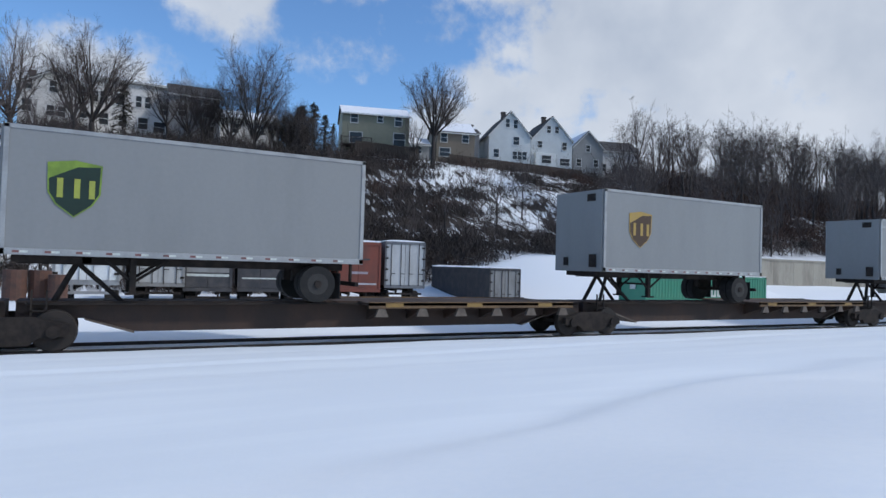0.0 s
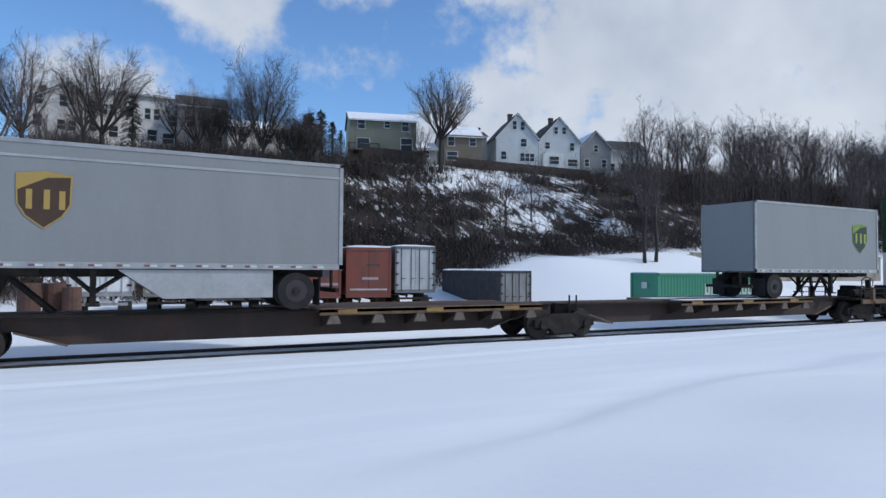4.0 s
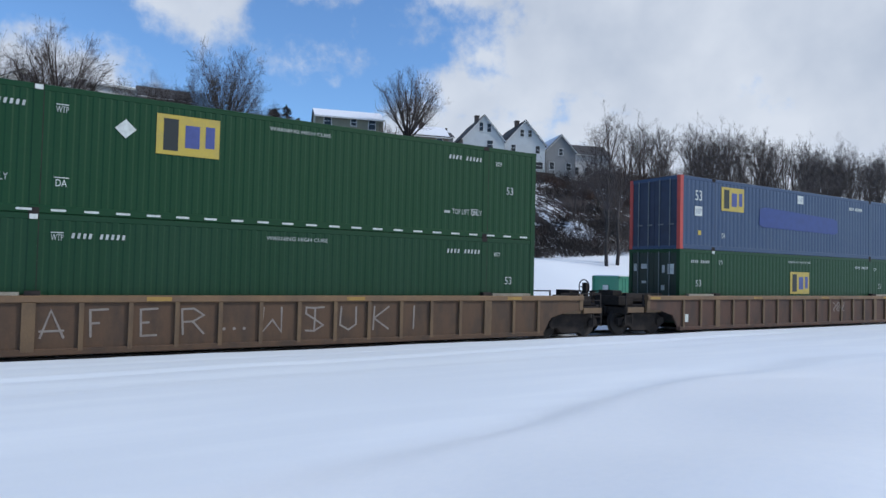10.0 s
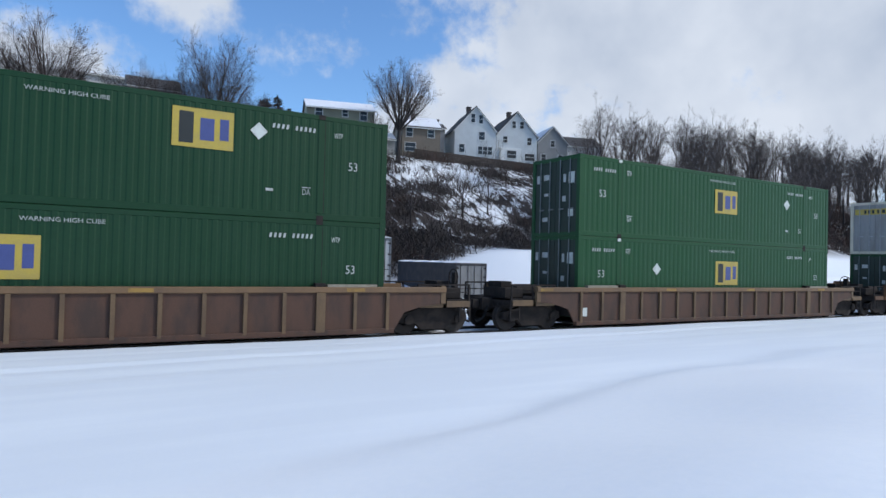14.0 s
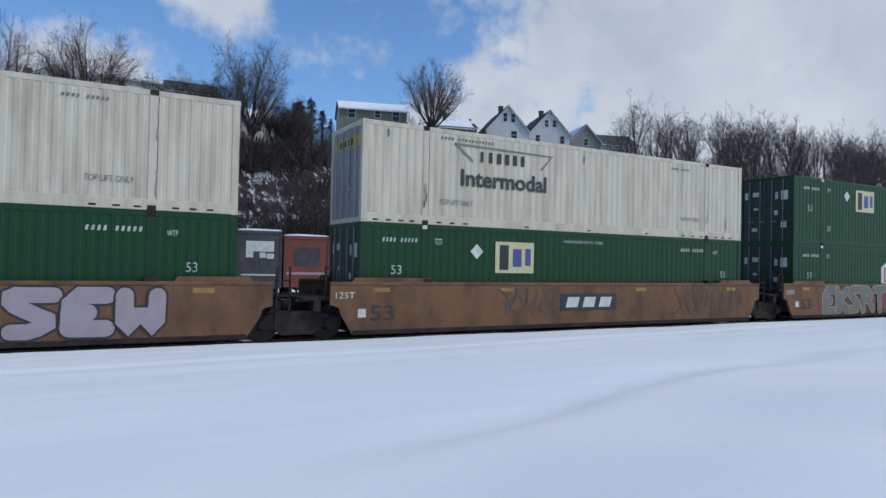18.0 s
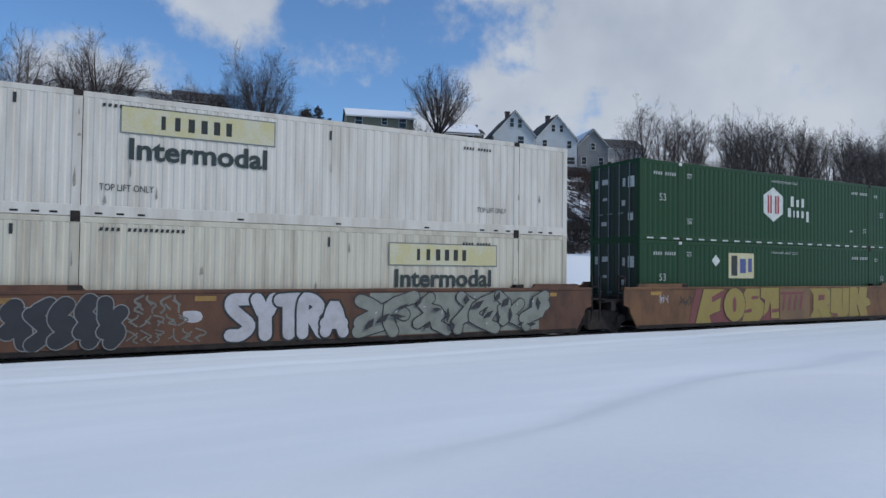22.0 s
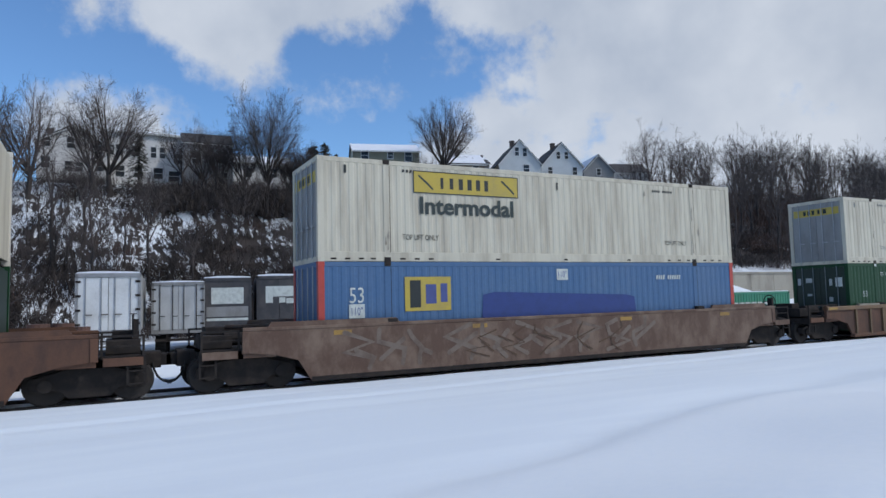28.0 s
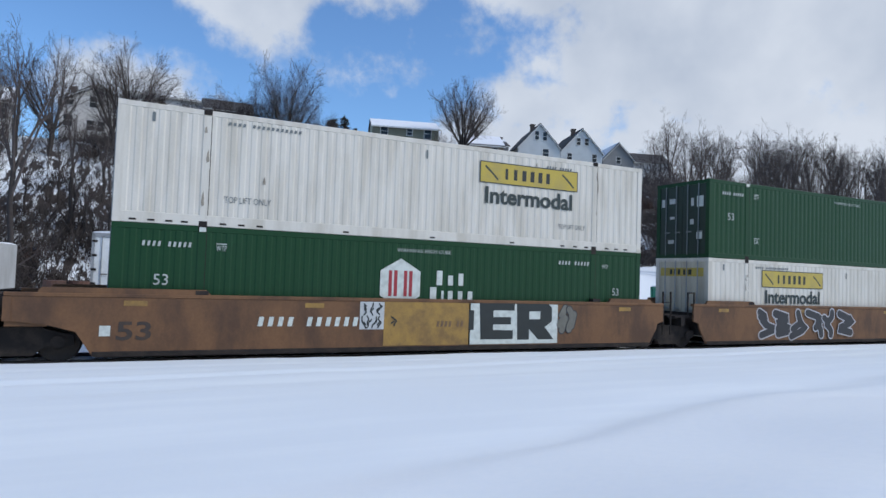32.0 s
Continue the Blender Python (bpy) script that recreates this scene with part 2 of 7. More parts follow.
G_RED = material("spray_red", (0.175, 0.048, 0.048), 0.6, amount=0.3, scale=2.5)
G_BLUE = material("spray_blue", (0.03, 0.125, 0.27), 0.6, amount=0.3, scale=2.5)
G_WHITE = material("spray_white", (0.46, 0.45, 0.47), 0.6, dirt=(0.32, 0.30, 0.30), amount=0.6, scale=2.5)
G_GREY = material("spray_grey", (0.24, 0.24, 0.23), 0.6, dirt=(0.14, 0.13, 0.12), amount=0.6, scale=2.5)
G_SAGE = material("spray_sage_grey", (0.225, 0.235, 0.20), 0.65, dirt=(0.13, 0.135, 0.11), amount=0.6, scale=2.5)
G_MOSS = material("spray_moss_grey", (0.165, 0.16, 0.135), 0.65, dirt=(0.10, 0.095, 0.08), amount=0.6, scale=2.5)
G_CREAM = material("spray_cream", (0.40, 0.36, 0.27), 0.65, dirt=(0.26, 0.22, 0.16), amount=0.6, scale=2.5)
G_DARK = material("spray_dark", (0.028, 0.028, 0.033), 0.6, amount=0.4, scale=2.5)
WORN_BLACK = material("worn_black_stencil", (0.044, 0.033, 0.028), 0.75, dirt=(0.075, 0.046, 0.032), amount=0.6, scale=3)
G_PINK = material("spray_lilac", (0.33, 0.29, 0.32), 0.6, dirt=(0.28, 0.22, 0.24), amount=0.5, scale=2.5)
BARK = material("bark", (0.040, 0.033, 0.031), 0.9, dirt=(0.070, 0.058, 0.053), amount=0.5, scale=5)
TWIG = material("twigs", (0.092, 0.075, 0.070), 0.9, amount=0.3, scale=2)
BRUSH = material("brush_twigs", (0.046, 0.037, 0.034), 0.95, dirt=(0.075, 0.059, 0.050), amount=0.6, scale=0.5)
BRUSH_RED = material("reddish_brush_twigs", (0.085, 0.050, 0.040), 0.95, dirt=(0.06, 0.04, 0.032), amount=0.6, scale=0.5)
NEEDLE = material("conifer_needles", (0.075, 0.075, 0.062), 0.85, dirt=(0.11, 0.09, 0.075), amount=0.6, scale=2)
CONCRETE = material("stained_concrete", (0.36, 0.33, 0.27), 0.85, dirt=(0.15, 0.13, 0.11), amount=0.7, scale=0.5, streak=0.3, bump=0.006)
CLAP_WHITE = material("white_siding", (0.60, 0.63, 0.64), 0.6, dirt=(0.48, 0.50, 0.51), amount=0.5, scale=0.6)
CLAP_GREY = material("grey_siding", (0.27, 0.27, 0.27), 0.6, amount=0.3, scale=0.6)
CLAP_PALE = material("pale_grey_siding", (0.45, 0.45, 0.46), 0.6, amount=0.3, scale=0.6)
CLAP_OLIVE = material("olive_siding", (0.235, 0.235, 0.175), 0.65, amount=0.25, scale=0.6)
CLAP_BROWN = material("brown_siding", (0.20, 0.165, 0.13), 0.65, amount=0.3, scale=0.6)
CLAP_CREAM = material("cream_siding", (0.70, 0.69, 0.67), 0.65, dirt=(0.56, 0.54, 0.52), amount=0.5, scale=0.6)
SHINGLE = material("dark_shingles", (0.06, 0.058, 0.06), 0.9, amount=0.5, scale=2, bump=0.01)
BRICK = material("chimney_brick", (0.095, 0.075, 0.068), 0.85, amount=0.5, scale=5)
TRIM_WHITE = material("white_trim", (0.72, 0.73, 0.72), 0.5, amount=0.2)
WOOD_DARK = material("dark_weathered_wood", (0.055, 0.042, 0.036), 0.9, amount=0.6, scale=3)
YARD_RED = material("faded_orange_red_paint", (0.20, 0.054, 0.034), 0.6, dirt=(0.105, 0.046, 0.036), amount=0.7, scale=1.4, streak=0.4)
YARD_DARK = material("dark_weathered_paint", (0.045, 0.045, 0.05), 0.65, dirt=(0.10, 0.09, 0.085), amount=0.6, scale=1.5)
YARD_GREY = material("grey_weathered_paint", (0.27, 0.27, 0.265), 0.6, dirt=(0.17, 0.16, 0.15), amount=0.6, scale=1.4, streak=0.4)
YARD_WHITE = material("white_door_paint", (0.74, 0.76, 0.76), 0.5, dirt=(0.50, 0.50, 0.48), amount=0.4, scale=1.2)
YARD_PALE = material("pale_grey_paint", (0.50, 0.51, 0.51), 0.55, dirt=(0.34, 0.34, 0.33), amount=0.6, scale=1.0, streak=0.4)
YARD_SLATE = material("slate_grey_paint", (0.13, 0.14, 0.155), 0.6, dirt=(0.20, 0.20, 0.20), amount=0.5, scale=1.2, streak=0.4)
YARD_TEAL = material("teal_green_paint", (0.06, 0.27, 0.17), 0.55, dirt=(0.09, 0.25, 0.16), amount=0.5, scale=1.2)
YARD_BROWN = material("rusty_drum_paint", (0.115, 0.055, 0.038), 0.75, dirt=(0.05, 0.034, 0.028), amount=0.7, scale=3)


def glass(name):
    mt = bpy.data.materials.new(name)
    mt.use_nodes = True
    b = mt.node_tree.nodes["Principled BSDF"]
    b.inputs["Base Color"].default_value, b.inputs["Roughness"].default_value = (0.035, 0.04, 0.045, 1), 0.08
    b.inputs["Specular IOR Level"].default_value = 0.35
    return mt


PANE = glass("window_glass")


def snow_ground():
    """Snow; on the hillside leaf litter and bare earth break through it in patches."""
    mt = bpy.data.materials.new("snow_and_hillside")
    mt.use_nodes = True
    nt = mt.node_tree
    N, K = nt.nodes.new, nt.links.new
    b = nt.nodes["Principled BSDF"]
    b.inputs["Roughness"].default_value = 0.75
    b.inputs["Specular IOR Level"].default_value = 0.25
    tc = N("ShaderNodeTexCoord")
    big, mid, fin = N("ShaderNodeTexNoise"), N("ShaderNodeTexNoise"), N("ShaderNodeTexNoise")
    for n, s, d in ((big, 0.12, 4), (mid, 0.75, 8), (fin, 9.0, 5)):
        n.inputs["Scale"].default_value, n.inputs["Detail"].default_value, n.inputs["Roughness"].default_value = s, d, 0.62
        K(tc.outputs["Object"], n.inputs["Vector"])
    sep = N("ShaderNodeSeparateXYZ")
    K(tc.outputs["Object"], sep.inputs[0])
    hill = N("ShaderNodeMapRange")      # the wooded bank begins behind the yard
    hill.inputs["From Min"].default_value, hill.inputs["From Max"].default_value = 51.0, 57.0
    K(sep.outputs[1], hill.inputs[0])
    s1 = N("ShaderNodeMath")
    s1.operation = "ADD"
    clump = N("ShaderNodeTexNoise")
    clump.inputs["Scale"].default_value, clump.inputs["Detail"].default_value, clump.inputs["Roughness"].default_value = 1.0, 8, 0.62
    slope = N("ShaderNodeMapping")
    slope.inputs["Scale"].default_value = (0.9, 0.22, 0.2)
    K(tc.outputs["Object"], slope.inputs[0])
    K(slope.outputs[0], clump.inputs["Vector"])
    K(clump.outputs[0], s1.inputs[0])
    K(big.outputs[0], s1.inputs[1])
    mr = N("ShaderNodeMapRange")
    mr.inputs["From Min"].default_value, mr.inputs["From Max"].default_value = 1.0, 1.045
    s2 = N("ShaderNodeMath")
    s2.operation, s2.inputs[1].default_value = "MULTIPLY_ADD", 1.9
    lit = N("ShaderNodeTexNoise")
    lit.inputs["Scale"].default_value, lit.inputs["Detail"].default_value, lit.inputs["Roughness"].default_value = 1.0, 8, 0.72
    ledge = N("ShaderNodeMapping")
    ledge.inputs["Scale"].default_value, ledge.inputs["Rotation"].default_value = (1.6, 0.36, 0.30), (0, 0, 0.15)
    K(tc.outputs["Object"], ledge.inputs[0])
    K(ledge.outputs[0], lit.inputs["Vector"])
    sh = N("ShaderNodeMath")
    sh.operation, sh.inputs[1].default_value = "SUBTRACT", 0.48
    K(lit.outputs[0], sh.inputs[0])
    K(sh.outputs[0], s2.inputs[0])
    K(s1.outputs[0], s2.inputs[2])
    low = N("ShaderNodeMapRange")       # litter lies thickest on the lower half of the bank
    low.inputs["From Min"].default_value, low.inputs["From Max"].default_value = 90.0, 72.0
    low.inputs["To Max"].default_value = 0.17
    K(sep.outputs[1], low.inputs[0])
    bare = N("ShaderNodeMapRange")      # the left part keeps more of its snow
    bare.inputs["From Min"].default_value, bare.inputs["From Max"].default_value = 18.0, 6.0
    bare.inputs["To Max"].default_value = -0.17
    K(sep.outputs[0], bare.inputs[0])
    litter = N("ShaderNodeMath")
    litter.operation = "ADD"
    K(low.outputs[0], litter.inputs[0])
    K(bare.outputs[0], litter.inputs[1])
    cover = N("ShaderNodeMath")
    cover.operation = "ADD"
    K(s2.outputs[0], cover.inputs[0])
    K(litter.outputs[0], cover.inputs[1])
    thin = N("ShaderNodeMapRange")      # and thins out below the white houses
    thin.inputs["From Min"].default_value, thin.inputs["From Max"].default_value = 35.0, 46.0
    thin.inputs["To Max"].default_value = 0.20
    K(sep.outputs[0], thin.inputs[0])
    wood = N("ShaderNodeMapRange")      # but not under the wood beyond them
    wood.inputs["From Min"].default_value, wood.inputs["From Max"].default_value = 58.0, 68.0
    wood.inputs["To Max"].default_value = 0.22
    K(sep.outputs[0], wood.inputs[0])
    more, less = N("ShaderNodeMath"), N("ShaderNodeMath")
    more.operation, less.operation = "ADD", "SUBTRACT"
    K(cover.outputs[0], more.inputs[0])
    K(wood.outputs[0], more.inputs[1])
    K(more.outputs[0], less.inputs[0])
    K(thin.outputs[0], less.inputs[1])
    K(less.outputs[0], mr.inputs[0])
    ml = N("ShaderNodeMath")
    ml.operation = "MULTIPLY"
    K(mr.outputs[0], ml.inputs[0])
    K(hill.outputs[0], ml.inputs[1])
    snowc, earth = N("ShaderNodeMixRGB"), N("ShaderNodeMixRGB")
    snowc.inputs[1].default_value, snowc.inputs[2].default_value = (0.80, 0.84, 0.875, 1), (0.87, 0.89, 0.905, 1)
    K(fin.outputs[0], snowc.inputs[0])
    earth.inputs[1].default_value, earth.inputs[2].default_value = (0.027, 0.022, 0.021, 1), (0.070, 0.055, 0.048, 1)
    K(fin.outputs[0], earth.inputs[0])
    # snow packed and rutted by traffic between the shovelled drift and the track, coloured darker so the drift looks
    # sunlit
    def m(op, a, b=None, c=None):
        n = N("ShaderNodeMath")
        n.operation = op
        for i, v in enumerate((a, b, c)):
            if isinstance(v, (int, float)):
                n.inputs[i].default_value = v
            elif v is not None:
                K(v, n.inputs[i])
        return n.outputs[0]

    def ramp01(v, lo, hi):
        n = N("ShaderNodeMapRange")
        n.interpolation_type = "SMOOTHSTEP"
        n.inputs["From Min"].default_value, n.inputs["From Max"].default_value = lo, hi
        K(v, n.inputs[0])
        return n.outputs[0]
    beyond = m("SUBTRACT", sep.outputs[1], m("MULTIPLY_ADD", m("MINIMUM", sep.outputs[0], 9.0), 0.28, 5.7))
    packed_shade = m("MULTIPLY", ramp01(beyond, -0.5, 0.6), m("SUBTRACT", 1.0, ramp01(sep.outputs[1], 15.6, 17.0)))
    ruts = N("ShaderNodeTexNoise")
    ruts.inputs["Scale"].default_value, ruts.inputs["Detail"].default_value = 1.0, 6
    mp = N("ShaderNodeMapping")
    mp.inputs["Scale"].default_value, mp.inputs["Rotation"].default_value = (0.16, 1.5, 1.0), (0, 0, -0.05)
    K(tc.outputs["Object"], mp.inputs[0])
    K(mp.outputs[0], ruts.inputs["Vector"])
    # paler streaks put the light on the rut ridges into the colour
    hard = N("ShaderNodeMixRGB")
    hard.inputs[1].default_value, hard.inputs[2].default_value = (0.760, 0.806, 0.850, 1), (0.805, 0.848, 0.882, 1)
    K(ramp01(ruts.outputs[0], 0.42, 0.72), hard.inputs[0])
    fresh = N("ShaderNodeMixRGB")
    K(packed_shade, fresh.inputs[0])
    K(snowc.outputs[0], fresh.inputs[1])
    K(hard.outputs[0], fresh.inputs[2])
    mx = N("ShaderNodeMixRGB")
    K(ml.outputs[0], mx.inputs[0])
    K(fresh.outputs[0], mx.inputs[1])
    K(earth.outputs[0], mx.inputs[2])
    K(mx.outputs[0], b.inputs["Base Color"])
    bp = N("ShaderNodeBump")
    bp.inputs["Strength"].default_value, bp.inputs["Distance"].default_value = 0.35, 0.05
    K(mid.outputs[0], bp.inputs["Height"])
    K(bp.outputs[0], b.inputs["Normal"])
    return mt


SNOW = snow_ground()


# ---- mesh building ----
class Geo:
    """Vertices and faces of one mesh, gathered piece by piece."""

    def __init__(self):
        self.v, self.f = [], []

    def add(self, verts, faces):
        n = len(self.v)
        self.v.extend(verts)
        self.f.extend(tuple(i + n for i in q) for q in faces)
        return self

    def box(self, x0, x1, y0, y1, z0, z1, c=0.0):
        """A box; c chamfers its long edges round x, y and z by cutting the corners of its y-z outline."""
        if c:
            o = [(y0 + c, z0), (y1 - c, z0), (y1, z0 + c), (y1, z1 - c), (y1 - c, z1), (y0 + c, z1), (y0, z1 - c), (y0, z0 + c)]
            return self.prism_x(o, x0, x1)
        return self.add([(x, y, z) for x in (x0, x1) for y in (y0, y1) for z in (z0, z1)],
                        [(0, 1, 3, 2), (4, 6, 7, 5), (0, 4, 5, 1), (2, 3, 7, 6), (0, 2, 6, 4), (1, 5, 7, 3)])

    def prism_x(self, outline, x0, x1):
        n = len(outline)
        return self.add([(x0, y, z) for y, z in outline] + [(x1, y, z) for y, z in outline],
                        [tuple(range(n))[::-1], tuple(range(n, 2 * n))] + [(i, (i + 1) % n, n + (i + 1) % n, n + i) for i in range(n)])

    def prism_y(self, outline, y0, y1):
        n = len(outline)
        return self.add([(x, y0, z) for x, z in outline] + [(x, y1, z) for x, z in outline],
                        [tuple(range(n)), tuple(range(n, 2 * n))[::-1]] + [(i, n + i, n + (i + 1) % n, (i + 1) % n) for i in range(n)])

    def prism_z(self, outline, z0, z1):
        n = len(outline)
        return self.add([(x, y, z0) for x, y in outline] + [(x, y, z1) for x, y in outline],
                        [tuple(range(n))[::-1], tuple(range(n, 2 * n))] + [(i, (i + 1) % n, n + (i + 1) % n, n + i) for i in range(n)])

    def disc(self, x, z, r, y0, y1, n=24, r2=None):
        """A wheel-like drum whose axis runs along y."""
        r2 = r if r2 is None else r2
        a = [2 * math.pi * i / n for i in range(n)]
        return self.add([(x + r * math.cos(t), y0, z + r * math.sin(t)) for t in a] + [(x + r2 * math.cos(t), y1, z + r2 * math.sin(t)) for t in a],
                        [tuple(range(n)), tuple(range(n, 2 * n))[::-1]] + [(i, n + i, n + (i + 1) % n, (i + 1) % n) for i in range(n)])

    def tube(self, pts, radii, n=6, cap=True):
        """A tapered tube along a line of points."""
        pts = [Vector(p) for p in pts]
        base = len(self.v)
        for i, p in enumerate(pts):
            d = (pts[min(i + 1, len(pts) - 1)] - pts[max(i - 1, 0)])
            d = d.normalized() if d.length > 1e-9 else Vector((0, 0, 1))
            u = d.cross(Vector((0, 0, 1)) if abs(d.z) < 0.9 else Vector((1, 0, 0))).normalized()
            w = d.cross(u)
            r = radii[i] if isinstance(radii, (list, tuple)) else radii
            self.v.extend(tuple(p + u * (r * math.cos(2 * math.pi * k / n)) + w * (r * math.sin(2 * math.pi * k / n))) for k in range(n))
        for i in range(len(pts) - 1):
            a, b = base + i * n, base + (i + 1) * n
            self.f.extend((a + k, a + (k + 1) % n, b + (k + 1) % n, b + k) for k in range(n))
        if cap:
            self.f.append(tuple(range(base, base + n))[::-1])
            self.f.append(tuple(range(base + (len(pts) - 1) * n, base + len(pts) * n)))
        return self

    def mesh(self, name, mat, smooth=False):
        me = bpy.data.meshes.new(name)
        me.from_pydata(self.v, [], self.f)
        me.materials.append(mat)
        if smooth:
            me.polygons.foreach_set("use_smooth", [True] * len(me.polygons))
        me.validate()
        me.update()
        return me


def part(name, geo, mat, parent=None, label="", at=None, smooth=False, kind=""):
    """One mesh object from a Geo or a mesh, under its thing or part."""
    me = geo.mesh(name, mat, smooth) if isinstance(geo, Geo) else geo
    ob = new(name, me)
    if parent:
        ob.parent = parent
    if at:
        ob.location = at
    if label:
        ob["label"] = label
    if kind:
        ob["kind"] = kind
    return ob


def thing(name, label, category, group="", m=None, kind=""):
    ob = tagged(new(name), label, category, group, kind)
    ob.empty_display_size = 0.3
    if m is not None:
        ob.matrix_basis = m
    return ob


GLYPHS = {}


def glyphs(text, bold):
    """The outline mesh of a line of the built-in font, made once: vertices in a unit square, and faces."""
    if (text, bold) not in GLYPHS:
        cu = bpy.data.curves.new("lettering", "FONT")
        cu.body, cu.size, cu.resolution_u, cu.offset = text, 1.0, 3, bold
        ob = bpy.data.objects.new("lettering", cu)
        scene.collection.objects.link(ob)
        me = bpy.data.meshes.new_from_object(ob.evaluated_get(bpy.context.evaluated_depsgraph_get()))
        co = np.array([v.co for v in me.vertices])
        lo, hi = co.min(0), co.max(0)
        GLYPHS[text, bold] = ((co[:, :2] - lo[:2]) / (hi[:2] - lo[:2]), [tuple(p.vertices) for p in me.polygons])
        bpy.data.objects.remove(ob)
        bpy.data.curves.remove(cu)
        bpy.data.meshes.remove(me)
    return GLYPHS[text, bold]


def text_mesh(text, width, height, mat, thick=0.004, bold=0.0):
    """Lettering upright in the x-z plane, facing -y, its lower left corner at the origin."""
    co, faces = glyphs(text, bold)
    me = bpy.data.meshes.new("lettering")
    me.from_pydata([(x * width, -thick, z * height) for x, z in co], [], faces)
    me.materials.append(mat)
    me.update()
    return me


for _t, _b in (("53", 0.0), ("53", 0.02), ("Intermodal", 0.012), ("INTERMODAL", 0.0), ("TOP LIFT ONLY", 0.0), ("WARNING HIGH CUBE", 0.0), ("WTP", 0.0), ("DA", 0.0), ("125T", 0.0), ('110"', 0.0)):
    glyphs(_t, _b)


# ---- ground ----
def smooth(a, b, t):
    t = min(1.0, max(0.0, (t - a) / (b - a)))
    return t * t * (3 - 2 * t)


def terrace(x):
    return 17.4 + 1.3 * smooth(15, 45, x) + 1.0 * smooth(90, 180, x) - 0.6 * smooth(0, -30, x)


WALL_X0, WALL_X1, WALL_Y = 56.8, 92.0, 50.0


def ground_z(x, y):
    """Height of the snow: a flat strip by the camera with a drift at the right, the track bed, the yard, the wooded bank, the street on top."""
    if y < 22:
        z = 0.13 + 0.03 * noise.noise((x * 0.25, y * 0.25, 0)) + 0.009 * noise.noise((x * 0.10, y * 1.3, 4)) + 0.012 * noise.noise((x * 1.1, y * 1.1, 3))
        z += 0.16 * smooth(9, 2, y)
        foot = 6.2 + 0.34 * (x - 1.9) - 0.012 * max(0, x - 6) ** 2 + 0.14 * math.sin(x * 0.8) + 0.2 * noise.noise((x * 0.5, 0, 2))           # foot of the shovelled drift
        into = foot - y
        side = smooth(-1.0, 5.5, x)
        z += (0.19 * smooth(0.0, 1.15, into) + 0.45 * smooth(0.6, 5.0, into)) * (1 - 0.6 * smooth(9, 15, x)) * side * (1 + 0.25 * noise.noise((x * 0.35, y * 0.35, 7)))
        z -= 0.035 * smooth(-0.9, -0.1, into) * smooth(0.5, 0.0, into) * side
        z -= 0.02 * math.exp(-((y - 12.35 - 0.06 * x) / 0.40) ** 2) + 0.045 * math.exp(-((y - 13.65 - 0.053 * x) / 0.17) ** 2) - 0.015 * math.exp(-((y - 13.95 - 0.053 * x) / 0.15) ** 2) + 0.025 * math.exp(-((y - 15.1 - 0.02 * x) / 0.14) ** 2)
        z -= 0.30 * smooth(16.2, 17.2, y)
        return z
    z = -0.11 - 0.30 * smooth(22, 28, y) + 0.04 * noise.noise((x * 0.2, y * 0.2, 1))
    z += 0.85 * math.exp(-((x + 1.6) / 3.2) ** 2 - ((y - 30.5) / 2.6) ** 2)        # ploughed heap round the bins
    right = smooth(WALL_X0 - 2.0, WALL_X0 + 1.0, x)
    berm = smooth(33, 50, y) * smooth(24, 40, x) * (3.6 + 0.6 * smooth(42, 54, x) - 3.0 * smooth(55, 62, x)) + 0.5 * smooth(44, 53, y) * smooth(10, 30, x)
    foot_y = 54.0 - 3.6 * right
    top = terrace(x)
    z += berm * (1 - smooth(54, 80, y))
    if right > 0 and y > WALL_Y + 0.1:
        z = z + (4.0 - z) * right * smooth(WALL_Y + 0.1, WALL_Y + 0.3, y)
    if y > foot_y:
        s = min(1.0, (y - foot_y) / (91.0 - foot_y))
        prof = 0.75 * s + 0.25 * s * s * (3 - 2 * s)
        bumps = (0.9 * noise.noise((x * 0.09, y * 0.09, 5)) + 0.35 * noise.noise((x * 0.3, y * 0.3, 9))) * min(1, 6 * s) * (1 - smooth(82, 90, y))
        z = z + (top - z) * prof + bumps
    if y > 100:
        z += 1.5 * smooth(100, 160, y)
    return z


def make_ground():
    xs = sorted(set([-420, -260, -170, -120] + list(np.arange(-90, -20, 5.0)) + list(np.arange(-20, 22, 0.5)) + list(np.arange(22, 100, 1.5)) + list(np.arange(100, 240, 5.0)) + [260, 320, 420, 560, 760]))
    ys = sorted(set([-300, -120, -60, -30, -15, -8] + list(np.arange(-4, 11.4, 0.3)) + list(np.arange(11.5, 16, 0.125)) + [16.2, 16.5, 16.8, 17.1, 17.4, 18, 19, 20, 21, 21.9, 22.1, 23] + list(np.arange(24, 50, 2.0)) +
                    [50.05, 50.15, 50.3, 50.6] + list(np.arange(52, 92, 1.5)) + [95, 100, 110, 125, 145, 180, 260, 420, 700]))
    v = [(x, y, ground_z(x, y)) for y in ys for x in xs]
    n = len(xs)
    f = [(j * n + i, j * n + i + 1, (j + 1) * n + i + 1, (j + 1) * n + i) for j in range(len(ys) - 1) for i in range(n - 1)]
    return part("ground", Geo().add(v, f), SNOW, smooth=True)


tagged(make_ground(), "snow-covered ground rising to a wooded bank", "ground", kind="structure")


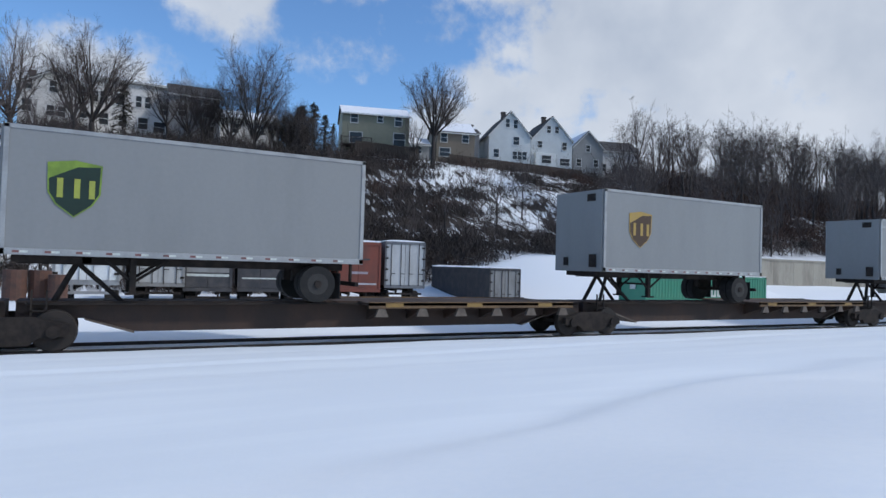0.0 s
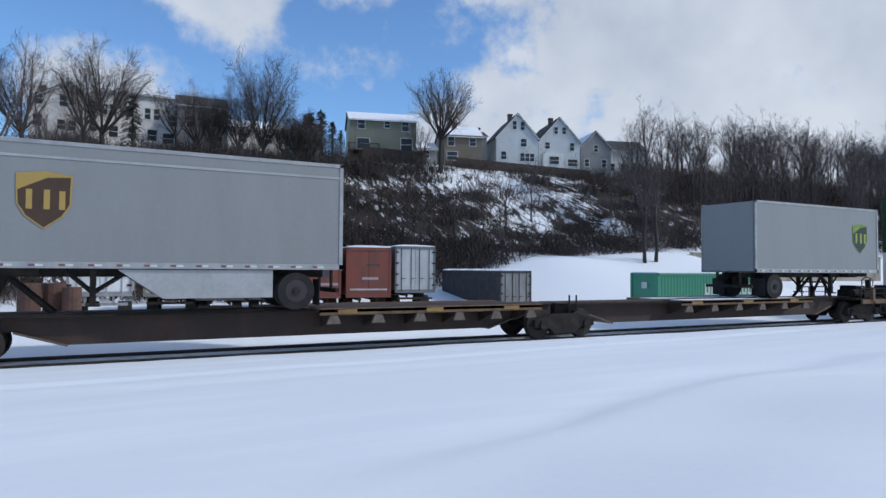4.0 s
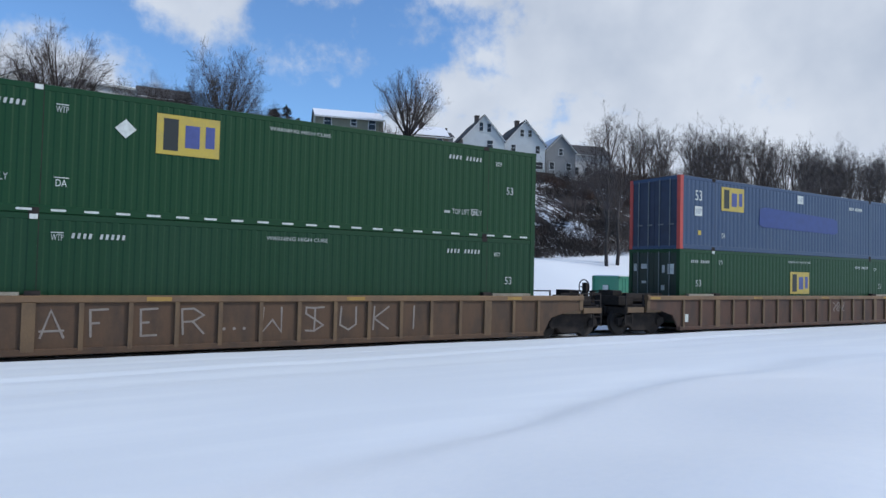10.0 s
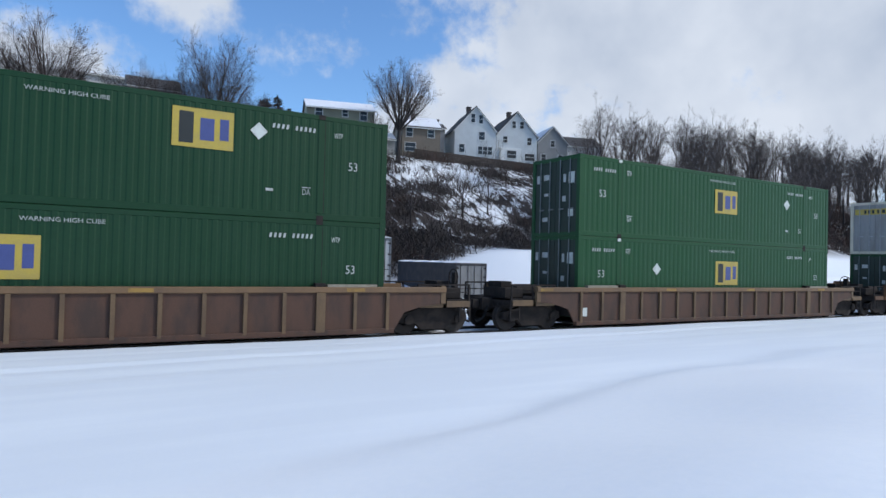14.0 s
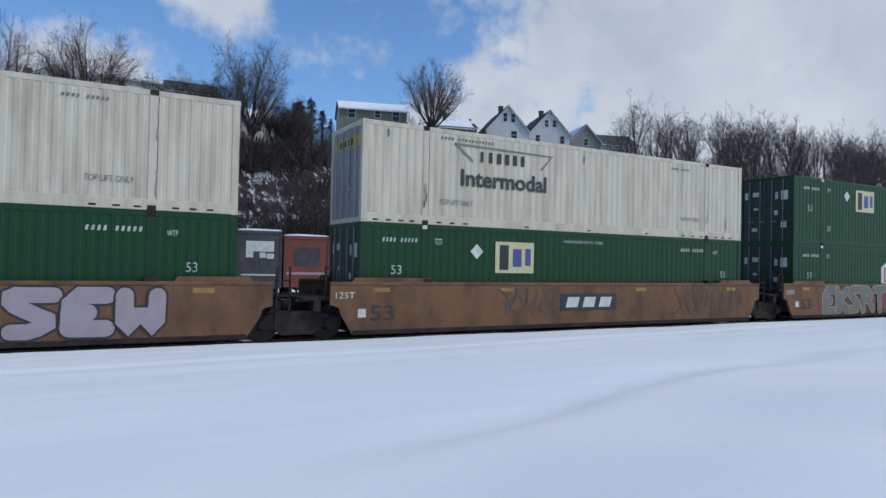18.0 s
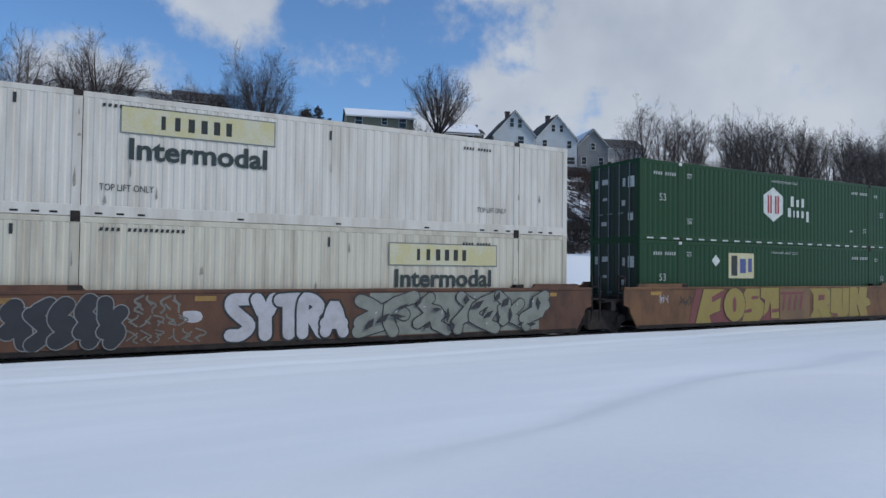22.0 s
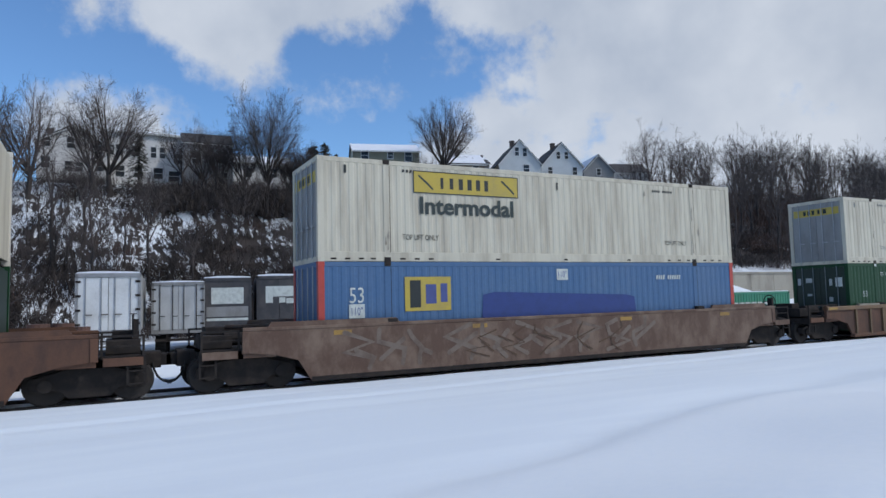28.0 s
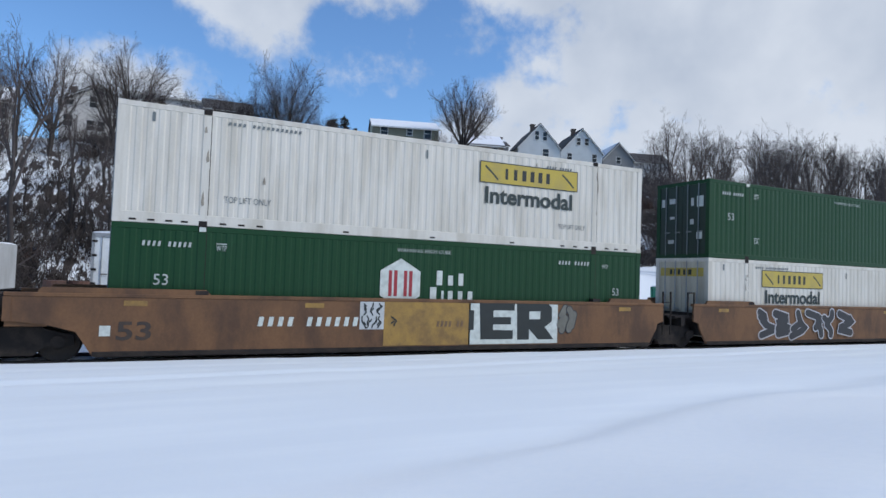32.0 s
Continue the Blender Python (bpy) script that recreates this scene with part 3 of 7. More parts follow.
def make_track():
    bed = Geo()
    x0, x1 = -70.0, 330.0
    o = [(-0.62, -0.16), (0.62, -0.16), (0.5, -0.07), (-0.5, -0.07)]
    bed.prism_x([(TRACK_Y + y, z) for y, z in o], x0, x1)
    track = thing("railway_track", "snow-dusted railway track with dark steel rails", "track", kind="structure")
    part("track_bed", bed, DECK_SNOW, track)
    # ballast strips, dark enough to stand in for the shadow band along each rail
    for y in (-0.98, 0.46):
        part("ballast_strip", Geo().prism_x([(TRACK_Y + y, -0.2), (TRACK_Y + y + 0.52, -0.2), (TRACK_Y + y + 0.44, -0.115), (TRACK_Y + y + 0.08, -0.115)], x0, x1), BALLAST, track, "dark ballast along the rail, with the rail's shadow in its colour")
    rail = Geo()
    s = [(-0.07, -0.17), (0.07, -0.17), (0.07, -0.155), (0.012, -0.13), (0.012, -0.045), (0.036, -0.035), (0.036, -0.006), (0.028, 0.0),
         (-0.028, 0.0), (-0.036, -0.006), (-0.036, -0.035), (-0.012, -0.045), (-0.012, -0.13), (-0.07, -0.155)]
    rail.prism_x(s, x0, x1)
    me = rail.mesh("rail", RAIL_STEEL)
    for side in (-0.72, 0.72):
        part("rail", me, None, track, at=(0, TRACK_Y + side, 0))


make_track()


# ---- trees ----
def ribbon(g, rnd, p, q, r0, r1):
    """A twig thinner than a finger, as one narrow blade."""
    d = (q - p).normalized()
    u = d.cross(Vector((rnd.gauss(0, 1), rnd.gauss(0, 1), rnd.gauss(0, 1)))).normalized()
    g.add([tuple(p - u * r0), tuple(p + u * r0), tuple(q + u * r1), tuple(q - u * r1)], [(0, 1, 2, 3)])


def fork_tree(name, label, seed, height, fork, leaders, spread, kids=(8, 6, 5), girth=0.017, lean=0.0, fine=0.0115, top=0.8, bow=0.5, low=0, limbs=True):
    """A bare tree whose trunk forks into rising leaders that carry finer and finer branches. fork: height of the fork as a share of the whole;
    spread: tilt of the outer leaders; bow: how far they straighten up; low: dead branches below the fork."""
    rnd = random.Random(seed)
    wood, crown, made = Geo(), Geo(), []
    r0 = height * girth + 0.03
    up = Vector((0, 0, 1))

    def tilt(d, ang, a=None):
        a = rnd.uniform(0, 6.2832) if a is None else a
        u = d.cross(up if abs(d.z) < 0.95 else Vector((1, 0, 0))).normalized()
        w = d.cross(u)
        return (d * math.cos(ang) + (u * math.cos(a) + w * math.sin(a)) * math.sin(ang)).normalized()

    def branch(p, d, length, r, level):
        n = 4 if level == 1 else 3 if level == 2 else 1
        pts, rad = [p], [r]
        for i in range(n):
            d = (d + Vector((rnd.gauss(0, 0.13), rnd.gauss(0, 0.13), rnd.gauss(0.05, 0.09)))).normalized()
            p = p + d * (length / n)
            pts.append(p)
            rad.append(max(fine * 0.6, r * (1 - 0.8 * (i + 1) / n)))
        if level == 1:
            crown.tube(pts, rad, 4, cap=False)
        else:
            for j in range(n):
                ribbon(crown, rnd, pts[j], pts[j + 1], rad[j], rad[j + 1])
        if level > len(kids) - 1:
            return
        for k in range(kids[level]):
            s = 0.2 + 0.8 * (k + rnd.random()) / kids[level]
            i = min(n - 1, int(s * n))
            q = pts[i].lerp(pts[i + 1], min(1.0, s * n - i))
            dd = (pts[i + 1] - pts[i]).normalized()
            branch(q, tilt(dd, rnd.uniform(0.35, 0.95)), length * rnd.uniform(0.42, 0.7) * (1.15 - 0.45 * s), max(fine, rad[i] * 0.5), level + 1)

    def leader(p, d, length, r):
        n = 7
        pts, rad = [p], [r]
        for i in range(n):
            out = Vector((d.x, d.y, 0))
            d = (d + up * (bow * 0.18 * out.length) + Vector((rnd.gauss(0, 0.07), rnd.gauss(0, 0.07), 0))).normalized()
            p = p + d * (length / n)
            pts.append(p)
            rad.append(max(fine, r * (1 - 0.85 * (i + 1) / n)))
        limb = Geo() if limbs else crown
        limb.tube(pts, rad, 5, cap=False)
        if limbs:
            made.append(limb)
        for k in range(kids[0]):
            s = 0.22 + 0.78 * (k + rnd.random()) / kids[0]
            i = min(n - 1, int(s * n))
            q = pts[i].lerp(pts[i + 1], min(1.0, s * n - i))
            dd = (pts[i + 1] - pts[i]).normalized()
            branch(q, (tilt(dd, rnd.uniform(0.3, 0.8)) + up * 0.15).normalized(), length * rnd.uniform(0.28, 0.46) * (1.25 - 0.6 * s), max(fine * 1.5, rad[i] * 0.45), 1)

    zf = fork * height
    base = [Vector((0, 0, -0.4))]
    for i in range(4):
        base.append(Vector((lean * zf * (i + 1) / 4 + rnd.gauss(0, 0.06), rnd.gauss(0, 0.06), zf * (i + 1) / 4)))
    wood.tube(base, [r0 * 1.25, r0, r0 * 0.94, r0 * 0.88, r0 * 0.8], 8, cap=False)
    for i in range(leaders):
        share = (i + 0.5) / leaders
        ang = spread * (0.15 + 0.85 * share ** 0.6) * rnd.uniform(0.88, 1.08)
        p = base[-1].lerp(base[-2], rnd.random() * 0.9) if i else base[-1]
        L = (height - p.z) * (1 - (1 - top) * share) * rnd.uniform(0.92, 1.05) / math.cos(ang * 0.6)
        leader(p, tilt((up + Vector((lean, 0, 0))).normalized(), ang, i * 2.4 + rnd.uniform(-0.4, 0.4)), L, r0 * rnd.uniform(0.42, 0.62))
    for i in range(low):
        p = base[1].lerp(base[-1], rnd.random())
        branch(p, tilt(up, rnd.uniform(0.7, 1.3)), height * rnd.uniform(0.12, 0.24), r0 * 0.22, 1)
    ob = thing(name, label, "tree", "bare trees on the bank")
    part("trunk", wood, BARK, ob, smooth=True)
    for g in made:
        part("limb", g, BARK, ob, smooth=True)
    part("crown", crown, TWIG, ob)
    return ob


tree_lone = fork_tree("bare_tree", "tall bare tree with a fan of rising limbs", 4, 15.0, 0.36, 13, 0.92, (13, 8, 4), girth=0.026, bow=0.30, top=0.66)
tree_oval = fork_tree("bare_tree", "bare tree with a full oval crown of upright limbs", 12, 13.0, 0.20, 15, 0.85, (12, 8, 4), girth=0.021, bow=0.45, top=0.62, low=3)
tree_broad = fork_tree("bare_tree", "broad bare tree with dark crooked limbs", 23, 12.4, 0.26, 11, 1.05, (11, 7, 4), girth=0.025, bow=0.4, top=0.62, low=4)
tree_lean = fork_tree("bare_tree", "leaning bare tree with long bent limbs", 31, 9.5, 0.34, 6, 0.95, (9, 7, 4), girth=0.026, lean=-0.22, bow=0.9, low=3)
tree_wood = fork_tree("slender_bare_tree", "slender bare tree on the snowy bank", 41, 14.0, 0.40, 6, 0.62, (8, 6, 4), girth=0.0145, bow=0.7, top=0.62, low=2, limbs=False)
tree_twin = fork_tree("slender_bare_tree", "bare tree forked low into thin stems", 47, 13.5, 0.20, 6, 0.55, (8, 6, 4), girth=0.013, bow=0.7, top=0.62, low=2, limbs=False)
tree_pole = fork_tree("slender_bare_tree", "thin upright bare tree on the snowy bank", 53, 13.0, 0.50, 5, 0.60, (7, 6, 4), girth=0.012, bow=0.5, top=0.62, low=4, limbs=False)
sapling = fork_tree("bare_sapling", "bare sapling among brush on the snowy bank", 61, 6.0, 0.14, 5, 0.7, (6, 5), girth=0.008, fine=0.010, low=2, limbs=False)
sapling_b = fork_tree("bare_sapling", "many-stemmed bare sapling on the snowy bank", 67, 5.2, 0.04, 8, 0.7, (6, 5), girth=0.006, fine=0.010, limbs=False)
PROTO = [tree_lone, tree_oval, tree_broad, tree_lean, tree_wood, tree_twin, tree_pole, sapling, sapling_b]
USED = set()


def plant(proto, x, y, scale=1.0, turn=0.0, width=None, dz=0.0):
    """A copy of a tree on the ground; the first one planted is the prototype itself."""
    w = width if width else scale
    m = Matrix.LocRotScale((x, y, ground_z(x, y) - 0.1 + dz), Euler((0, 0, turn)), (w, w, scale))
    if proto.name in USED:
        ob = copy_thing(proto, Matrix.Identity(4))
        ob.matrix_basis = m
    else:
        USED.add(proto.name)
        ob = proto
        ob.matrix_basis = m
    return ob


def make_conifer():
    rnd = random.Random(5)
    ob = thing("conifer", "dark evergreen conifer on the crest of the bank", "tree", "conifers on the bank")
    part("trunk", Geo().tube([(0, 0, -0.3), (0, 0, 4), (0, 0, 7.6)], [0.16, 0.11, 0.03], 6), BARK, ob)
    g = Geo()
    for i in range(150):
        z = 0.9 + 6.7 * (i / 150) ** 0.9
        r = 2.1 * (1 - (z - 0.5) / 7.6) ** 0.8 * rnd.uniform(0.65, 1.1) + 0.12
        a = rnd.uniform(0, 6.283)
        n = 7
        for k in range(n):
            t = (k + 0.6) / n
            p = Vector((math.cos(a) * r * t, math.sin(a) * r * t, z - 0.35 * r * t * t + rnd.uniform(-0.08, 0.08)))
            for _ in range(3):
                d = Vector((math.cos(a) + rnd.gauss(0, 0.7), math.sin(a) + rnd.gauss(0, 0.7), rnd.gauss(-0.1, 0.3))).normalized()
                s = Vector((-d.y, d.x, rnd.gauss(0, 0.3))).normalized() * rnd.uniform(0.05, 0.09)
                q = p + d * rnd.uniform(0.22, 0.42)
                g.add([tuple(p - s), tuple(p + s), tuple(q)], [(0, 1, 2)])
    part("crown", g, NEEDLE, ob)
    return ob


conifer = make_conifer()
PROTO.append(conifer)


def plant_all():
    rnd = random.Random(11)

    def at(az, y):
        return y * math.tan(radians(az))
    # single trees along the crest
    plant(tree_lone, at(27.6, 86.6), 86.6, 0.96, 0.6, width=0.80)
    plant(tree_oval, at(12.4, 86.0), 86.0, 1.08, 1.0, width=0.74)
    plant(tree_oval, at(10.4, 87.5), 87.5, 0.72, 3.9, width=0.6)
    plant(tree_broad, at(0.2, 84.5), 84.5, 1.02, 0.4, width=1.0)
    plant(tree_lean, at(-0.6, 83.5), 83.5, 1.05, 0.0)
    plant(tree_twin, at(-1.0, 85.5), 85.5, 0.78, 2.0, width=0.8)
    plant(tree_lean, at(5.9, 86.5), 86.5, 0.86, 0.2)
    plant(tree_broad, at(7.2, 87.5), 87.5, 0.70, 2.2, width=0.62)
    plant(tree_oval, at(8.4, 88.0), 88.0, 0.66, 5.2, width=0.5)
    plant(tree_broad, at(-5.1, 83.0), 83.0, 0.92, 3.3, width=0.85)
    plant(tree_pole, at(-7.3, 82.0), 82.0, 0.95, 0.7)
    plant(tree_lean, at(26.0, 88.0), 88.0, 0.66, 1.2, width=0.6)
    plant(tree_twin, at(-9.2, 80.0), 80.0, 0.95, 4.4)
    plant(tree_broad, at(-11.5, 80.5), 80.5, 0.95, 1.1, width=0.85)
    plant(tree_oval, at(-14.2, 81.0), 81.0, 0.95, 2.4, width=0.8)
    plant(tree_pole, -6.4, 49.5, 1.32, 3.3, width=1.0)           # tall thin stems at the foot of the bank
    plant(tree_pole, -8.6, 52.0, 1.18, 1.3, width=1.0)
    plant(tree_pole, -4.2, 66.0, 0.9, 2.3)
    for x, y, s in ((25.4, 88.5, 0.92), (27.2, 88.0, 1.0), (29.2, 89.0, 0.78), (3.5, 86.0, 0.96), (26.4, 90.0, 0.9), (30.6, 89.5, 0.62)):
        plant(conifer, x, y, s, rnd.uniform(0, 6), width=s * rnd.uniform(0.85, 1.15))
    for i, (x, y, s) in enumerate(((-18.0, 86.0, 0.95), (-21.5, 89.0, 1.0), (-25.0, 86.0, 0.95), (-28.5, 89.0, 1.0), (-32.0, 86.0, 0.95))):
        plant((tree_twin, tree_oval, tree_broad)[i % 3], x, y, s, rnd.uniform(0, 6), width=s * 0.9)
    for x, y, s in ((22.0, 86.2, 0.50), (23.2, 86.0, 0.56), (24.2, 86.6, 0.52), (23.8, 85.0, 0.46), (25.0, 85.6, 0.46)):      # a thick clump beside the conifers
        plant(tree_oval, x, y, s, rnd.uniform(0, 6), width=s)
    # the wood at the right, crest to foot
    for i in range(108):
        row = i // 36
        x = 86 + (i % 36) * 3.1 + rnd.uniform(-2.4, 2.4)
        y = (80, 89, 66)[row] + rnd.uniform(-5, 5)
        s = (rnd.choice((0.72, 0.86, 0.95, 1.02)) * rnd.uniform(0.95, 1.05) if row < 2 else rnd.uniform(0.65, 0.9)) * (1 + 0.2 * smooth(100, 170, x))
        plant(rnd.choice((tree_wood, tree_twin, tree_pole, tree_wood)), x, y, s, rnd.uniform(0, 6.28), width=s * rnd.uniform(0.95, 1.15))
    for i in range(12):
        x = 62 + i * 3.1 + rnd.uniform(-1.3, 1.3)
        y = rnd.uniform(54, 70)
        plant(rnd.choice((tree_twin, tree_pole, sapling)), x, y, rnd.uniform(0.6, 0.85), rnd.uniform(0, 6.28))
    for x, y in ((46.5, 46.5), (47.2, 47.3), (48.0, 46.6)):      # three stems by the end of the wall
        plant(tree_pole, x, y, 0.85, rnd.uniform(0, 6.28))
    for i in range(16):                                          # thin trunks on the left part of the bank
        plant(rnd.choice((tree_wood, tree_pole)), -24 + i * 1.8 + rnd.uniform(-0.8, 0.8), rnd.uniform(57, 76), rnd.uniform(0.45, 0.75), rnd.uniform(0, 6.28))
    # small trees on the bank
    for i in range(96):
        x = -28 + i * 1.25 + rnd.uniform(-1.2, 1.2)
        y = rnd.uniform(58, 82)
        if i % 7 == 0:
            plant(tree_pole, x, y - 6, rnd.uniform(0.45, 0.6), rnd.uniform(0, 6.28))
        else:
            plant(rnd.choice((sapling, sapling_b)), x, y, rnd.uniform(0.6, 1.15), rnd.uniform(0, 6.28))


plant_all()


def make_brush(name, label, mat, count, seed, dense, size=1.0, stems=46, tall=1.0):
    """Tangled scrub over the bank, as one object."""
    rnd = random.Random(seed)
    var = []
    for _ in range(5):
        g = Geo()
        for i in range(stems):
            a, lean = rnd.uniform(0, 6.283), rnd.uniform(0.05, 1.0) / tall
            p = Vector((rnd.gauss(0, 1.0), rnd.gauss(0, 0.8), -0.15))
            L = rnd.uniform(0.7, 1.9) * tall
            d = Vector((math.cos(a) * lean, math.sin(a) * lean, 1)).normalized()
            q = p + d * L * 0.55
            e = q + (d + Vector((rnd.gauss(0, 0.4), rnd.gauss(0, 0.4), rnd.gauss(-0.1, 0.3)))).normalized() * L * 0.5
            ribbon(g, rnd, p, q, 0.030 / size, 0.022 / size)
            ribbon(g, rnd, q, e, 0.022 / size, 0.012 / size)
            for k in range(3):
                f = p.lerp(q, rnd.uniform(0.3, 1.0))
                ribbon(g, rnd, f, f + Vector((rnd.gauss(0, 0.4), rnd.gauss(0, 0.4), rnd.gauss(0.3, 0.3))) * L * 0.5, 0.016 / size, 0.010 / size)
        var.append((np.array(g.v), np.array(g.f)))
    V, F, n = [], [], 0
    k = 0
    while k < count:
        x, y = rnd.uniform(-34, 150), rnd.uniform(53.5, 92)
        if rnd.random() > dense(x, y):
            continue
        k += 1
        v, f = rnd.choice(var)
        s, a = rnd.uniform(0.7, 1.5) * size, rnd.uniform(0, 6.283)
        c, sn = math.cos(a) * s, math.sin(a) * s
        w = np.stack([v[:, 0] * c - v[:, 1] * sn + x, v[:, 0] * sn + v[:, 1] * c + y, v[:, 2] * s * rnd.uniform(0.7, 1.2) + ground_z(x, y)], 1)
        V.append(w)
        F.append(f + n)
        n += len(w)
    V, F = np.concatenate(V), np.concatenate(F)
    me = bpy.data.meshes.new(name)
    me.vertices.add(len(V))
    me.vertices.foreach_set("co", V.ravel())
    me.loops.add(F.size)
    me.loops.foreach_set("vertex_index", F.ravel())
    me.polygons.add(len(F))
    me.polygons.foreach_set("loop_start", np.arange(0, F.size, 4))
    me.materials.append(mat)
    me.update(calc_edges=True)
    return tagged(new(name, me), label, "brush", kind="stuff")


def bank_brush(x, y):
    """How thick the scrub stands: close at the foot of the bank, in patches higher up, thin below the white houses."""
    foot = smooth(76 - 14 * smooth(26, 40, x), 60 - 4 * smooth(26, 40, x), y) * (0.4 + 0.6 * smooth(0, 12, x)) * (1 - 0.7 * smooth(34, 46, x)) * smooth(62, 52, x) + 0.45 * smooth(61, 56, y) * smooth(40, 50, x) * smooth(84, 66, x)
    crest = 0.8 * smooth(80, 85, y) * smooth(88, 86, y) * smooth(44, 34, x) * smooth(0, 8, x)
    patch = 0.9 * max(0, noise.noise((x * 0.16, y * 0.18, 2))) * smooth(75, 50, x)
    return foot * max(0.15, 0.75 + 1.1 * noise.noise((x * 0.22, y * 0.22, 6))) + crest + patch + 0.08


make_brush("brush", "tangled bare brown brush over the snowy bank", BRUSH, 1430, 4, bank_brush, 1.0, 40)
make_brush("brush", "tall dark thicket below the houses", BRUSH, 90, 17,
           lambda x, y: smooth(79, 82, y) * smooth(88, 85, y) * smooth(36, 30, x) * smooth(2, 8, x) * max(0.0, 0.4 + 1.6 * noise.noise((x * 0.16, 1.0, 8))), 1.8, 60)
make_brush("brush", "reddish bare undergrowth among the trees", BRUSH_RED, 400, 9,
           lambda x, y: 0.6 * smooth(62, 80, x) * max(0.0, 0.4 + 1.6 * noise.noise((x * 0.13, y * 0.13, 6))) + 0.04)
make_brush("brush", "tall brown thicket along the wooded crest", BRUSH_RED, 220, 13,
           lambda x, y: smooth(86, 90, x) * smooth(74, 80, y) * smooth(93, 88, y) * (0.5 + 0.5 * smooth(118, 104, x)) * max(0.1, 0.6 + 1.2 * noise.noise((x * 0.11, 4.0, 3))), 1.7, 60, 1.5)


# ---- houses on the crest ----
def window(house, x, z, w, h, y, shutters=None, divided=True):
    """A window in a wall that faces -y: white frame, dark pane, sill."""
    g = Geo()
    t, w, h = 0.08, w * 1.15, h * 1.12
    g.box(x - w / 2 - t, x + w / 2 + t, y - 0.06, y + 0.02, z + h, z + h + t).box(x - w / 2 - t, x + w / 2 + t, y - 0.10, y + 0.02, z - t, z)
    g.box(x - w / 2 - t, x - w / 2, y - 0.06, y + 0.02, z, z + h).box(x + w / 2, x + w / 2 + t, y - 0.06, y + 0.02, z, z + h)
    if divided:
        g.box(x - w / 2, x + w / 2, y - 0.045, y + 0.01, z + h / 2 - 0.03, z + h / 2 + 0.03)
    win = part("window", g, TRIM_WHITE, house)
    part("pane", Geo().box(x - w / 2, x + w / 2, y - 0.02, y + 0.01, z, z + h), PANE, win)
    return win


def gable_front(name, label, x, y, turn, w, d, eave, peak, siding, roofing, z=None, windows=(), chimney=None, snow=0.4):
    """A house whose gable looks at the tracks."""
    z = terrace(x) if z is None else z
    h = thing(name, label, "house", "houses on the crest", pose(x, y, z, 0, 0, turn))
    part("wall", Geo().prism_y([(-w / 2, -3.0), (w / 2, -3.0), (w / 2, eave), (0, peak), (-w / 2, eave)], 0, d), siding, h)
    r = Geo()
    t, o = 0.16, 0.28
    k = (peak - eave) / (w / 2)
    for s in (-1, 1):
        r.prism_y([(s * (w / 2 + o), eave - o * k + 0.02), (0, peak + 0.02), (0, peak + 0.02 + t), (s * (w / 2 + o), eave - o * k + 0.02 + t)][::s], -0.3, d + 0.3)
    roof = part("roof", r, roofing, h)
    if snow:
        sn = Geo()
        for s in (-1, 1):
            a, b = (s * (w / 2 + o), eave - o * k + t + 0.03), (0, peak + t + 0.03)
            sn.prism_y([a, b, (b[0], b[1] + 0.07), (a[0], a[1] + 0.07)][::s], 0.1, d + 0.2)
        part("roof_snow", sn, DECK_SNOW, roof, "thin snow on the roof")
    tr = Geo()
    for s in (-1, 1):
        tr.prism_y([(s * (w / 2 + o), eave - o * k - 0.14), (0, peak - 0.14), (0, peak + 0.02), (s * (w / 2 + o), eave - o * k + 0.02)][::s], -0.34, -0.28)
    part("barge_board", tr, TRIM_WHITE, roof)
    for q in windows:
        window(h, *q, 0.0)
    if chimney:
        cx, cy, top = chimney
        c = Geo().box(cx - 0.35, cx + 0.35, cy - 0.35, cy + 0.35, eave, top).box(cx - 0.42, cx + 0.42, cy - 0.42, cy + 0.42, top - 0.2, top - 0.05)
        part("chimney", c, BRICK, h)
    return h


def eave_front(name, label, x, y, turn, w, d, eave, peak, siding, roofing, z=None, windows=(), chimney=None, snow=0.8, kind="gable"):
    """A house whose long roof slope looks at the tracks."""
    z = terrace(x) if z is None else z
    h = thing(name, label, "house", "houses on the crest", pose(x, y, z, 0, 0, turn))
    part("wall", Geo().prism_x([(0, -3.0), (d, -3.0), (d, eave), (d / 2, peak), (0, eave)], -w / 2, w / 2), siding, h)
    k = (peak - eave) / (d / 2)
    o, t = 0.35, 0.16
    r = Geo()
    r.prism_x([(-o, eave - o * k), (d / 2, peak), (d / 2, peak + t), (-o, eave - o * k + t)], -w / 2 - 0.25, w / 2 + 0.25)
    r.prism_x([(d + o, eave - o * k), (d + o, eave - o * k + t), (d / 2, peak + t), (d / 2, peak)], -w / 2 - 0.25, w / 2 + 0.25)
    roof = part("roof", r, roofing, h)
    if snow:
        a = -o + (1 - snow) * (d / 2 + o)
        sn = Geo().prism_x([(a, eave + a * k + t + 0.005), (d / 2, peak + t + 0.005), (d / 2, peak + t + 0.10), (a, eave + a * k + t + 0.10)], -w / 2 - 0.2, w / 2 + 0.2)
        part("roof_snow", sn, DECK_SNOW, roof, "snow lying on the roof slope")
    part("gutter", Geo().box(-w / 2 - 0.25, w / 2 + 0.25, -o - 0.12, -o, eave - o * k - 0.02, eave - o * k + 0.12), TRIM_WHITE, roof)
    for q in windows:
        window(h, *q, 0.0)
    if chimney:
        cx, cy, top = chimney
